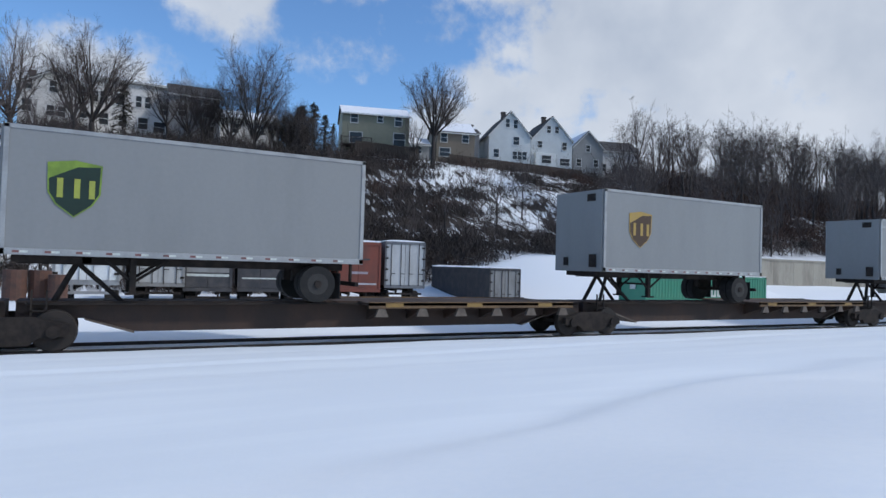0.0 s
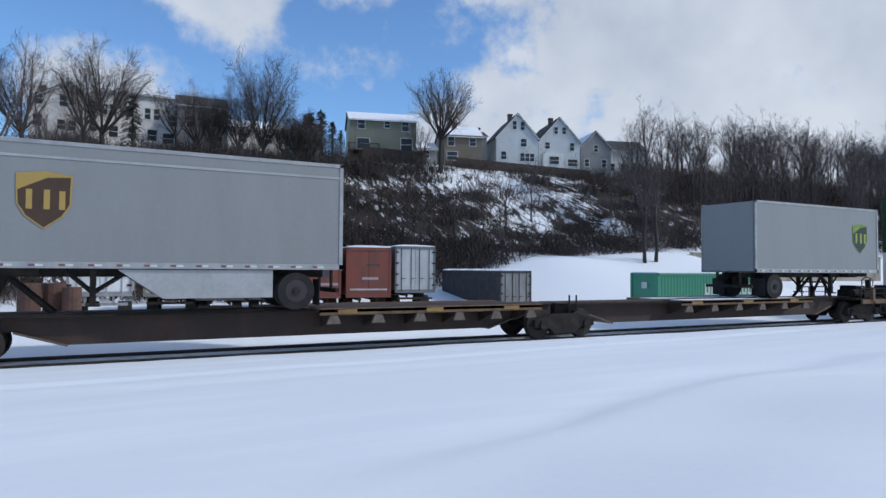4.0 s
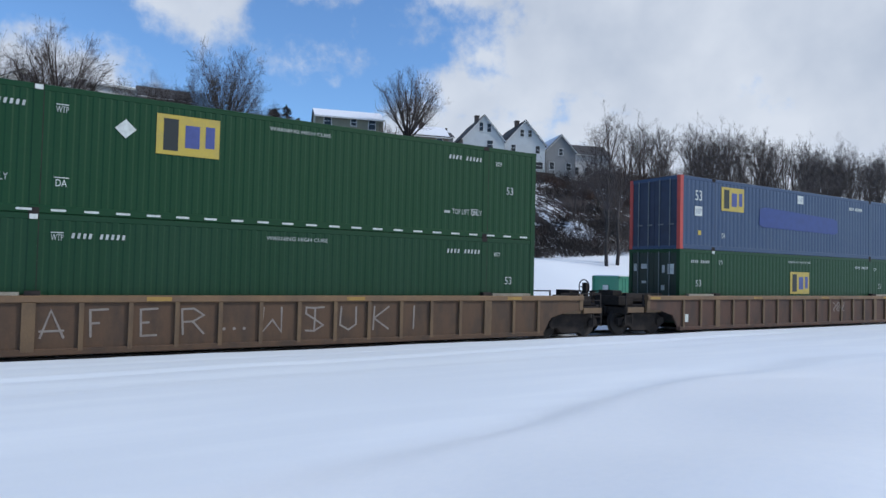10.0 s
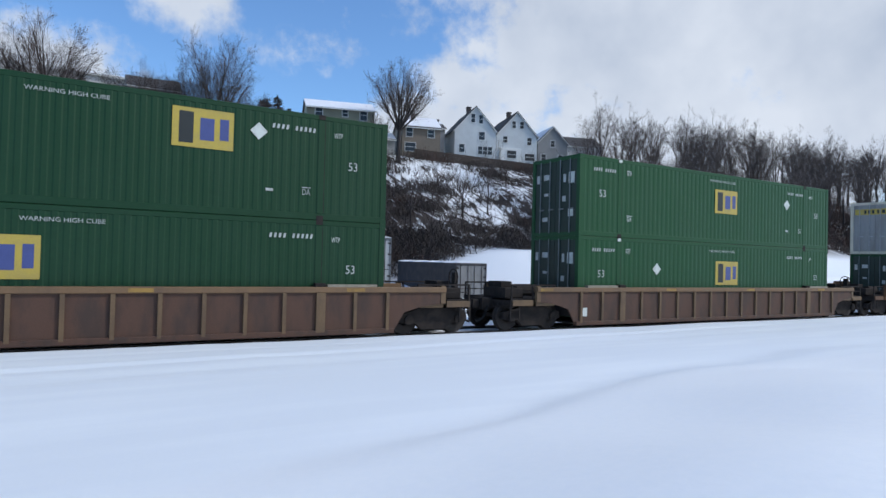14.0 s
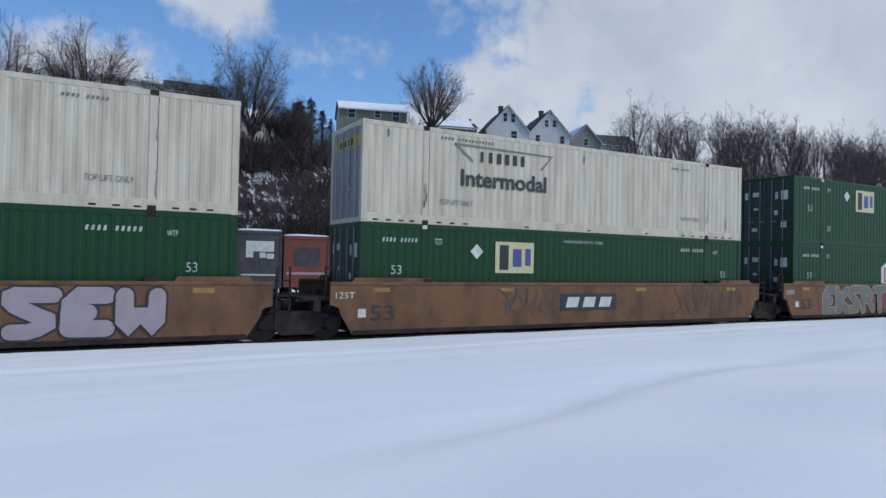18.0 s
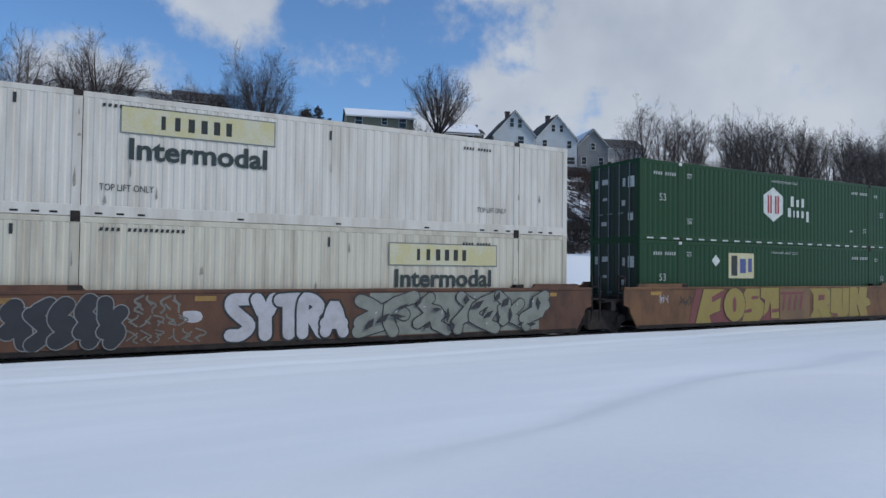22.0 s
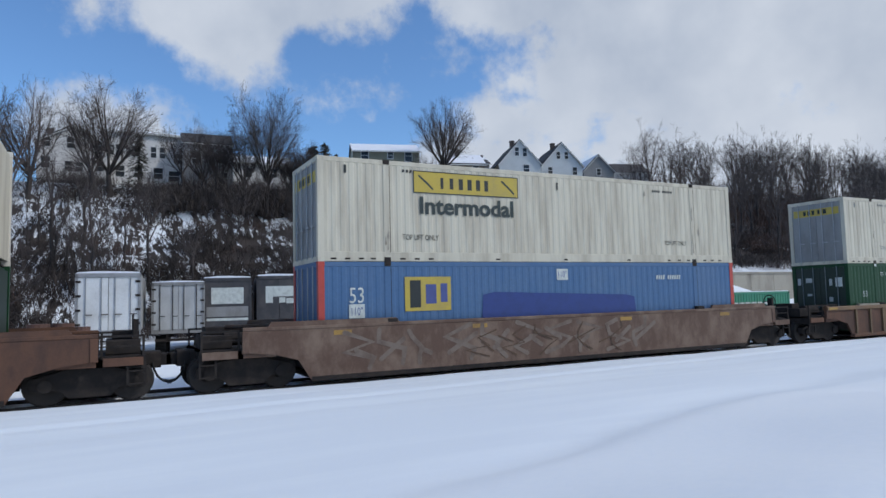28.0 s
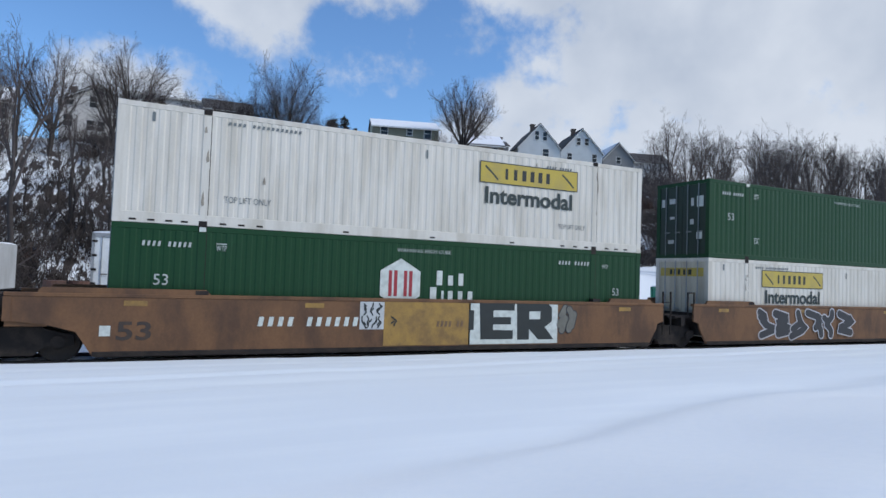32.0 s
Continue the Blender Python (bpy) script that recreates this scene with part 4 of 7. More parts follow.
        part("chimney", Geo().box(cx - 0.35, cx + 0.35, cy - 0.3, cy + 0.3, eave, top).box(cx - 0.42, cx + 0.42, cy - 0.37, cy + 0.37, top - 0.2, top - 0.05), BRICK, h)
    return h


def make_houses():
    olive = eave_front("house", "olive-green house with a snowy roof and white trim", 38.2, 92.0, -16, 10.2, 8.0, 5.0, 6.8, CLAP_OLIVE, SHINGLE, 19.9,
                       [(-3.3, 3.6, 0.9, 1.3), (0.6, 3.9, 0.7, 0.9), (3.4, 3.5, 0.9, 1.5), (3.6, 0.5, 1.5, 1.7), (-3.0, 0.6, 1.6, 1.4)], snow=1.0)
    dk = Geo().box(-5.4, -0.8, -2.6, -0.05, -0.15, 0.0)
    for px in (-5.3, -3.8, -2.3, -0.9):
        dk.box(px - 0.07, px + 0.07, -2.6, -2.46, -3.0, 1.0)
    dk.box(-5.4, -0.8, -2.6, -2.5, 0.9, 1.0)
    for i in range(22):
        dk.box(-5.3 + i * 0.2, -5.26 + i * 0.2, -2.58, -2.53, 0.05, 0.92)
    part("deck", dk, WOOD_DARK, olive, "dark weathered wooden deck")
    part("downpipe", Geo().tube([(5.5, -0.12, -2.5), (5.5, -0.12, 5.0)], 0.06, 6), TRIM_WHITE, olive)
    eave_front("house", "small brown house with snow on its roof", 52.2, 92.0, -16, 6.3, 7.0, 3.9, 6.0, CLAP_BROWN, SHINGLE, 20.0,
               [(-2.0, 2.3, 0.9, 1.3), (1.6, 2.4, 0.9, 1.1), (-1.8, 0.0, 1.5, 1.2)], (-0.8, 3.2, 6.8), 0.9)
    eave_front("house", "small house behind the bare tree", 46.2, 94.0, -16, 4.0, 6.0, 2.0, 3.4, CLAP_GREY, SHINGLE, 19.6, [(0.3, 0.6, 0.8, 1.0)], None, 0.9)
    gable_front("house", "tall white gabled house with twin windows", 63.2, 92.6, -18, 7.4, 11.0, 5.0, 9.1, CLAP_WHITE, SHINGLE, 19.9,
                [(-0.5, 6.4, 0.6, 1.3), (0.9, 6.3, 0.6, 1.3), (1.1, 3.5, 0.9, 1.2), (-2.4, 1.2, 0.8, 1.2), (0.9, 1.0, 0.7, 1.2), (1.75, 1.0, 0.7, 1.2), (2.6, 1.0, 0.7, 1.2)], (-0.5, 3.0, 9.7), 0.0)
    eave_front("house", "grey house side between its neighbours", 57.2, 96.0, -16, 3.4, 8.0, 5.2, 7.0, CLAP_GREY, SHINGLE, 19.9, [(-0.8, 3.0, 0.7, 1.2)], (1.2, 4.0, 7.6), 0.3)
    g2 = gable_front("house", "pale grey gabled house with a white porch wall", 72.6, 93.2, -18, 7.7, 11.0, 5.2, 9.4, CLAP_WHITE, SHINGLE, 20.1,
                [(-0.6, 6.5, 0.6, 1.1), (0.9, 6.5, 0.6, 1.1), (-2.2, 3.8, 0.7, 1.0), (2.4, 3.6, 0.7, 1.2), (2.5, 0.8, 1.6, 1.1)], (-0.6, 3.0, 10.0), 0.0)
    part("porch_wall", Geo().box(-3.3, 0.5, -1.0, -0.02, -2.5, 2.7, 0.03), TRIM_WHITE, g2, "bright white boarded porch wall")
    window(g2, -1.3, 0.9, 1.5, 1.2, -1.0)
    gable_front("house", "weathered gabled house half hidden by trees", 82.6, 95.0, -18, 6.0, 10.0, 6.2, 9.2, CLAP_GREY, SHINGLE, 19.2,
                     [(0.0, 5.4, 0.7, 1.1), (-1.8, 2.6, 0.8, 1.2), (1.6, 2.6, 0.8, 1.2), (-1.6, 0.2, 0.9, 1.2), (1.4, 0.2, 0.9, 1.2)], None, 0.3)
    eave_front("house", "cream house with a dark roof behind bare trees", 92.4, 97.0, -18, 8.6, 9.0, 7.0, 9.6, CLAP_CREAM, SHINGLE, 19.0,
               [(-3.2, 2.9, 0.8, 1.3), (-1.0, 2.9, 0.8, 1.3), (2.4, 2.9, 0.8, 1.3), (-2.6, 0.2, 0.9, 1.3), (1.4, 0.2, 0.9, 1.3)], (1.5, 4.0, 9.2), 0.0)
    # apartment house at the left end of the crest
    big = gable_front("apartment_house", "large white apartment house with many windows", -3.6, 93.0, 4, 8.0, 13.0, 5.0, 7.3, CLAP_CREAM, SHINGLE, 17.7,
                      [(-3.0, 4.4, 0.7, 1.2), (-0.4, 4.4, 0.7, 1.2), (2.6, 4.4, 0.7, 1.2), (-3.1, 1.7, 0.8, 1.3), (-0.6, 1.5, 0.7, 1.1), (0.6, 1.5, 0.7, 1.1), (2.9, 1.7, 0.7, 1.2), (-1.0, -0.7, 0.9, 0.8)], (-2.6, 4.0, 7.6), 0.3)
    eave_front("apartment_house", "long white apartment wing behind bare trees", 5.0, 94.5, 2, 10.4, 10.0, 7.3, 8.6, CLAP_CREAM, SHINGLE, 17.7,
               [(-3.6, 4.2, 0.8, 1.3), (-1.6, 4.2, 0.8, 1.3), (0.6, 4.2, 0.6, 1.3), (1.7, 4.2, 0.6, 1.3), (-3.4, 1.4, 0.9, 1.3), (-1.2, 1.4, 0.8, 1.3), (1.2, 1.4, 1.0, 1.3), (3.6, 3.6, 0.8, 1.2), (-4.4, 4.2, 0.7, 1.2), (3.2, 1.2, 1.2, 1.2), (-4.3, -0.8, 0.8, 1.0), (0.2, -0.9, 0.9, 1.2)], (-3.9, 4.0, 8.2), 0.5)
    eave_front("house", "grey house with a dark roof edged with snow", 12.2, 91.5, -3, 6.2, 8.0, 6.0, 8.1, CLAP_PALE, SHINGLE, 17.7,
               [(1.7, 3.4, 0.9, 1.5), (1.9, 0.6, 0.9, 1.4), (-1.6, 3.2, 0.8, 1.3)], None, 0.0)
    eave_front("house", "small cream house with a snowy roof among trees", -14.6, 88.5, 8, 5.6, 6.0, 3.0, 5.2, CLAP_CREAM, SHINGLE, 17.6,
               [(-1.6, 1.0, 0.9, 1.1), (0.0, 1.0, 0.9, 1.1), (1.7, 1.0, 0.9, 1.1)], None, 0.9)
    eave_front("house", "pale house behind the tree with upright limbs", 20.5, 97.0, -8, 8.0, 8.0, 4.6, 6.4, CLAP_CREAM, SHINGLE, 18.0, [(-2.0, 2.6, 0.8, 1.2), (1.6, 2.6, 0.8, 1.2)], None, 0.9)
    eave_front("house", "white house at the far end of the crest", -24.5, 92.0, 10, 9.0, 9.0, 5.2, 7.6, CLAP_WHITE, SHINGLE, 17.4,
               [(-2.6, 3.0, 0.9, 1.3), (0.0, 3.0, 0.9, 1.3), (2.6, 3.0, 0.9, 1.3)], None, 0.9)
    # board fences along the gardens
    for x0, x1, y, z, hgt in ((50.0, 77.5, 90.2, 17.7, 2.3), (78.5, 97.0, 91.5, 17.2, 2.0), (34.0, 44.5, 89.6, 18.2, 2.0)):
        f = thing("garden_fence", "dark weathered board fence on the crest", "fence", "garden fences", pose(x0, y, z))
        board = Geo().box(0.0, 0.36, 0.0, 0.05, 0.0, hgt).mesh("board", WOOD_DARK)
        n = int((x1 - x0) / 0.4)
        for i in range(n):
            part("board", board, None, f, at=(i * 0.4, 0, 0.03 * math.sin(i * 1.7)))
        part("fence_rail", Geo().box(0, n * 0.4, 0.05, 0.13, 0.3, 0.42).box(0, n * 0.4, 0.05, 0.13, hgt - 0.4, hgt - 0.28), WOOD_DARK, f)


make_houses()


def make_wall():
    w = thing("retaining_wall", "stained concrete retaining wall below the wooded bank", "wall", kind="structure")
    n = 9
    L = (WALL_X1 - WALL_X0) / n
    for i in range(n):
        part("wall_panel", Geo().box(WALL_X0 + i * L + 0.02, WALL_X0 + (i + 1) * L - 0.02, WALL_Y - 0.25, WALL_Y + 0.12, -0.5, 4.1), CONCRETE, w)
    part("coping", Geo().box(WALL_X0 - 0.1, WALL_X1, WALL_Y - 0.35, WALL_Y + 0.2, 4.1, 4.3), CONCRETE, w, "weathered coping")
    part("return_panel", Geo().box(WALL_X0 - 0.02, WALL_X0 + 0.3, WALL_Y + 0.14, WALL_Y + 5.0, 0.5, 4.08), CONCRETE, w)


make_wall()


# ---- the yard behind the track ----
def yard_box(name, label, x, y, az, z0, z1, width, length, body, doors, wheels=True, roof_snow=True, door_detail="rods", panel=None):
    """A trailer or box parked with its doors to the track; az: degrees from +y to +x in which it runs back. x, y: middle of its doors."""
    b = thing(name, label, "trailer" if wheels else "container", "parked trailers in the yard", pose(x, y, 0, 0, 0, -az))
    w = width / 2
    part("body", Geo().box(-w, w, 0.06, length, z0, z1, 0.04), body, b)
    fr = Geo().box(-w - 0.02, w + 0.02, -0.04, 0.10, z1 - 0.16, z1 + 0.02).box(-w - 0.02, w + 0.02, -0.04, 0.10, z0 - 0.14, z0 + 0.06)
    fr.box(-w - 0.02, -w + 0.09, -0.04, 0.10, z0, z1).box(w - 0.09, w + 0.02, -0.04, 0.10, z0, z1)
    part("door_frame", fr, body if doors is not YARD_WHITE else TRIM, b)
    for s in (-1, 1):
        xa, xb = (-w + 0.10, -0.015) if s < 0 else (0.015, w - 0.10)
        dr = part("door", Geo().box(xa, xb, 0.0, 0.055, z0 + 0.07, z1 - 0.17), doors, b)
        if door_detail:
            for q in (0.25, 0.78):
                xr = xa + (xb - xa) * (q if s < 0 else 1 - q) if s < 0 else xa + (xb - xa) * (1 - q)
                part("lock_rod", Geo().tube([(xr, -0.035, z0 + 0.0), (xr, -0.035, z1 - 0.1)], 0.022, 6), TRIM if doors is YARD_WHITE else IRON, dr)
                part("handle", Geo().box(xr - 0.02, xr + 0.26, -0.07, -0.045, z0 + 0.75, z0 + 0.79), IRON, dr)
            for q in range(4):
                zz = z0 + 0.3 + q * (z1 - z0 - 0.7) / 3
                xe = xa if s < 0 else xb
                part("hinge", Geo().box(xe - 0.1, xe + 0.1, -0.05, 0.0, zz, zz + 0.1), IRON, dr)
    if panel:
        for q in panel:
            part("pale_patch", Geo().box(q[0], q[1], -0.012, 0.0, q[2], q[3]), q[4], b)
    if roof_snow:
        g = Geo()
        n = 12
        v, f = [], []
        for i in range(n + 1):
            yy = -0.03 + i * length / n
            h = 0.08 + 0.05 * math.sin(i * 2.1 + x)
            v += [(-w, yy, z1 + 0.02), (w, yy, z1 + 0.02), (w - 0.06, yy, z1 + 0.02 + h * 0.7), (0.3 * w, yy, z1 + 0.02 + h), (-0.4 * w, yy, z1 + 0.03 + h), (-w + 0.06, yy, z1 + 0.02 + h * 0.6)]
        for i in range(n):
            f += [(6 * i + k, 6 * i + (k + 1) % 6, 6 * i + 6 + (k + 1) % 6, 6 * i + 6 + k) for k in range(6)]
        g.add(v, f + [(0, 1, 2, 3, 4, 5)[::-1], tuple(range(6 * n, 6 * n + 6))])
        part("roof_snow", g, DECK_SNOW, b, "snow on the roof")
    if wheels:
        part("chassis", Geo().box(-0.55, -0.4, 0.3, length - 0.4, z0 - 0.35, z0 - 0.02).box(0.4, 0.55, 0.3, length - 0.4, z0 - 0.35, z0 - 0.02), IRON, b)
        part("rear_bumper", Geo().box(-w + 0.15, w - 0.15, 0.05, 0.15, z0 - 0.55, z0 - 0.42).box(-0.6, -0.5, 0.05, 0.15, z0 - 0.5, z0 - 0.1).box(0.5, 0.6, 0.05, 0.15, z0 - 0.5, z0 - 0.1), IRON if doors is not YARD_WHITE else TRIM, b)
        for s in (-1, 1):
            for yy in (1.6, 2.8):
                g = Geo()
                n = 18
                a = [2 * math.pi * i / n for i in range(n)]
                xa, xb = (s * (w - 0.05), s * (w - 0.6))
                r = 0.5
                zc = ground_z(x, y + yy) + 0.48
                g.add([(xa, yy + r * math.cos(t), zc + r * math.sin(t)) for t in a] + [(xb, yy + r * math.cos(t), zc + r * math.sin(t)) for t in a],
                      [tuple(range(n)), tuple(range(n, 2 * n))[::-1]] + [(i, n + i, n + (i + 1) % n, (i + 1) % n) for i in range(n)])
                part("tyre", g, RUBBER, b)
    return b


def make_yard():
    # white trailer: the grey body puts its shaded side into the colour
    yard_box("parked_trailer", "white box trailer with closed doors parked in the snow", 0.15, 32.4, 4, 1.10, 3.66, 2.55, 12.0, YARD_GREY, YARD_WHITE)
    yard_box("parked_trailer", "grey weathered box trailer with closed doors", 3.5, 37.6, 10, 0.85, 3.40, 2.6, 9.0, YARD_GREY, YARD_PALE)
    yard_box("parked_trailer", "dark box trailer with a pale panel on its doors", 6.05, 37.8, 10, 0.60, 3.62, 2.5, 9.0, YARD_DARK, YARD_DARK, door_detail="",
             panel=[(-0.85, 0.85, 2.2, 3.1, DECAL_WHITE), (-1.1, 1.1, 1.5, 2.05, YARD_GREY), (-1.1, 1.1, 1.28, 1.42, DECAL_WHITE)])
    yard_box("parked_trailer", "black box trailer with a pale torn panel", 8.9, 37.8, 10, 0.60, 3.72, 2.45, 9.0, YARD_DARK, YARD_DARK, door_detail="",
             panel=[(-0.75, -0.35, 2.2, 3.15, DECAL_WHITE), (-0.35, 0.8, 2.55, 3.15, DECAL_WHITE), (0.0, 0.35, 2.2, 2.5, DECAL_WHITE), (0.4, 0.8, 2.15, 2.45, DECAL_WHITE), (-1.0, 0.9, 1.18, 1.26, DECAL_WHITE)])
    yard_box("parked_trailer", "faded red box trailer with snow on its roof", 11.6, 37.6, 10, 0.65, 3.50, 2.6, 9.0, YARD_RED, YARD_RED, door_detail="",
             panel=[(-0.75, 0.75, 1.75, 2.85, YARD_DARK), (-1.15, 1.15, 1.25, 1.4, G_PINK)])
    yard_box("parked_trailer", "faded orange box trailer with snow on its roof", 14.75, 37.6, 10, 0.65, 3.55, 2.75, 9.0, YARD_RED, YARD_RED, door_detail="",
             panel=[(-0.2, 0.7, 2.45, 2.55, YARD_DARK), (-0.4, 0.6, 1.6, 1.75, G_PINK), (-1.15, 1.15, 0.95, 1.05, G_WHITE)])
    yard_box("parked_trailer", "pale grey box trailer with dark door gaps", 17.9, 37.6, 10, 0.9, 3.68, 2.6, 9.0, YARD_SLATE, YARD_PALE)
    yard_box("storage_container", "dark grey storage container with pale end doors", 26.65, 39.2, 8, -0.42, 2.18, 2.44, 12.2, YARD_DARK, YARD_GREY, wheels=False)
    yard_box("parked_trailer", "pale grey box trailer at the end of the row", -8.5, 33.2, 9, 0.80, 3.25, 2.55, 12.0, YARD_PALE, YARD_GREY)
    # long teal box that lies along the track
    c = thing("storage_container", "long teal-green storage container lying along the track", "container", "", pose(32.1, 31.0, -0.5))
    part("side_panel", corrugated(0.12, 12.08, 0.1, 2.5, 0.0, 0.035, 0.28), YARD_TEAL, c)
    part("body", Geo().box(0.06, 12.14, 0.045, 2.40, 0.05, 2.56), YARD_TEAL, c)
    fr = Geo().box(0, 12.2, -0.02, 0.1, 2.46, 2.6).box(0, 12.2, -0.02, 0.1, 0.0, 0.16).box(0, 0.14, -0.02, 0.12, 0, 2.6).box(12.06, 12.2, -0.02, 0.12, 0, 2.6)
    fr.box(-0.02, 0.08, 0, 2.44, 2.46, 2.6).box(-0.02, 0.08, 2.3, 2.44, 0, 2.6)
    part("frame", fr, YARD_TEAL, c)
    part("roof_snow", Geo().box(0.05, 12.15, 0.02, 2.4, 2.60, 2.66), DECK_SNOW, c, "snow on the roof")
    for i in range(9):                                   # company name, drawn as plain strokes
        xa = 4.35 + i * 0.62
        g = Geo().box(xa, xa + 0.15, -0.03, -0.01, 1.15, 1.9).box(xa + 0.33, xa + 0.48, -0.03, -0.01, 1.15, 1.9)
        g.box(xa + 0.15, xa + 0.33, -0.03, -0.01, 1.15, 1.3).box(xa + 0.15, xa + 0.33, -0.03, -0.01, 1.75, 1.9)
        part("name_block", g, DECAL_WHITE, c)
    part("end_mark", Geo().box(-0.035, -0.025, 0.9, 1.4, 1.6, 2.0), DECAL_WHITE, c)
    # rusty bins
    for i, (x, y, s) in enumerate(((-2.35, 31.0, 1.0), (-1.5, 31.4, 1.0), (-0.85, 30.7, 0.85))):
        b = thing("scrap_bin", "rusty brown steel bin in the snow", "bin", "rusty bins", pose(x, y, ground_z(x, y), 0, 0, 12 * i))
        n = 14
        o = [(0.42 * s * math.cos(6.2832 * k / n), 0.42 * s * math.sin(6.2832 * k / n)) for k in range(n)]
        part("drum", Geo().prism_z(o, 0, 1.2 * s), YARD_BROWN, b)
        for z in (0.38, 0.78):
            part("hoop", Geo().prism_z([(px * 1.04, py * 1.04) for px, py in o], z * s, z * s + 0.05), YARD_BROWN, b)


def corrugated(x0, x1, z0, z1, y, depth, pitch, y_back=None):
    """A panel with upright corrugations facing -y; its outer flats lie at y."""
    g = Geo()
    n = max(1, round((x1 - x0) / pitch))
    p = (x1 - x0) / n
    prof = []
    for i in range(n):
        a = x0 + i * p
        prof += [(a, y), (a + p * 0.42, y), (a + p * 0.55, y + depth), (a + p * 0.87, y + depth)]
    prof.append((x1, y))
    v = [(x, yy, z0) for x, yy in prof] + [(x, yy, z1) for x, yy in prof]
    k = len(prof)
    return g.add(v, [(i, i + 1, k + i + 1, k + i) for i in range(k - 1)])


make_yard()


# ---- lettering, marks and sprayed pictures on flat sides that face -y ----
def stroke(g, pts, width, y, thick=0.004):
    """A thick line through points of the x-z plane as one joined band with round ends, rising a hair along its way so that it never lies in its own plane."""
    h, step = width / 2, 0.00015
    clean = [pts[0]]
    for p in pts[1:]:
        if math.dist(p, clean[-1]) > 1e-4:
            clean.append(p)
    if len(clean) == 1:
        clean.append((clean[0][0] + 0.001, clean[0][1]))
    pts = clean
    dirs = [((xb - xa) / math.dist((xa, za), (xb, zb)), (zb - za) / math.dist((xa, za), (xb, zb))) for (xa, za), (xb, zb) in zip(pts, pts[1:])]
    left, right = [], []
    for j, (x, z) in enumerate(pts):
        a, b = dirs[max(0, j - 1)], dirs[min(len(dirs) - 1, j)]
        mx, mz = -(a[1] + b[1]), a[0] + b[0]
        L = math.hypot(mx, mz)
        mx, mz = (mx / L, mz / L) if L > 0.2 else (-a[1], a[0])
        k = h * min(1.6, 1 / max(0.3, mx * -a[1] + mz * a[0]))
        t = y - thick - step * j
        left.append((x + mx * k, t, z + mz * k))
        right.append((x - mx * k, t, z - mz * k))
    n = len(pts)
    g.add(left + right, [(j, n + j, n + j + 1, j + 1) for j in range(n - 1)])
    for (x, z), d, lo, hi, t, s in ((pts[0], dirs[0], 0, n, y - thick, -1), (pts[-1], dirs[-1], n - 1, 2 * n - 1, y - thick - step * (n - 1), 1)):
        base = len(g.v) - 2 * n if s < 0 else len(g.v) - 2 * n - 5
        arc = []
        for k in range(1, 6):
            a = math.pi * k / 6
            arc.append((x + h * (s * d[0] * math.sin(a) - d[1] * math.cos(a)), t, z + h * (s * d[1] * math.sin(a) + d[0] * math.cos(a))))
        m = len(g.v)
        g.v.extend(arc)
        g.f.append((base + lo, *range(m, m + 5), base + hi))
    return g


# hand-drawn characters as strokes over a grid of three columns and five rows, a b c in the top row to m n o in the bottom row
STROKES = {"A": "mbo jl", "E": "cam mo gh", "F": "mac gh", "K": "am cgo", "M": "mahco", "N": "maoc", "P": "mabfhg", "I": "bn", "Y": "ahc hn", "O": "bdgjnlifb", "R": "mabfhg ho", "S": "cbadhlnm", "T": "ac bn", "U": "ajnlc", "W": "amhoc", "$": "cbadhlnm bn",
        "B": "mabfhg hlnm", "C": "cbdgjno", "V": "anc", "Z": "acmo", ".": "n"}


def stroke_paths(ch, x, z, w, h, rnd, wobble=0.0, soft=2):
    """The strokes of one character; a digit stands for a free winding stroke that is no character."""
    out = []
    if ch in STROKES:
        runs = STROKES[ch].split(" ")
    else:
        col = [rnd.randrange(3) for _ in range(5)]
        runs = ["".join("abcdefghijklmno"[3 * r + c] for r, c in enumerate(col)), rnd.choice(("dh", "hl", "fj", "hj", "kf"))]
    for run in runs:
        pts = []
        for k in run:
            i = ord(k) - 97
            pts.append((x + w * ((i % 3) / 2 + rnd.uniform(-wobble, wobble)), z + h * (1 - (i // 3) / 4 + rnd.uniform(-wobble, wobble) * 0.5)))
        for _ in range(soft if len(pts) > 2 else 0):
            q = [pts[0]]
            for (xa, za), (xb, zb) in zip(pts, pts[1:]):
                q += [(0.75 * xa + 0.25 * xb, 0.75 * za + 0.25 * zb), (0.25 * xa + 0.75 * xb, 0.25 * za + 0.75 * zb)]
            pts = q + [pts[-1]]
        out.append(pts)
    return out


def throw_up(parent, text, x0, x1, z0, z1, y, fill, line, seed, weight=0.3, edge=0.035, overlap=0.12, wobble=0.06, soft=2, tilt=0.0):
    """Fat sprayed characters with an outline, each over the one before it."""
    rnd = random.Random(seed)
    w = (x1 - x0) / len(text)
    for i, ch in enumerate(text):
        fat = weight * rnd.uniform(0.9, 1.1)
        r = fat / 2 + edge
        xa, xb = x0 + i * w - overlap * w / 2 + r, x0 + (i + 1) * w + overlap * w / 2 - r
        za, zb = z0 + r + rnd.uniform(0, 0.03), z1 - r - rnd.uniform(0, 0.05)
        back, face = Geo(), Geo()
        lift = 0.0
        d = y - 0.0085 * i
        for pts in stroke_paths(ch, xa, za, max(0.06, xb - xa), zb - za, rnd, wobble, soft):
            pts = [(px + tilt * (pz - za), pz) for px, pz in pts]
            stroke(back, pts, fat + 2 * edge, d, 0.001 + lift)
            stroke(face, pts, fat, d, 0.0048 + lift)
            lift += 0.00045
        b = part("sprayed_outline", back, line, parent)
        part("sprayed_letter", face, fill, b)


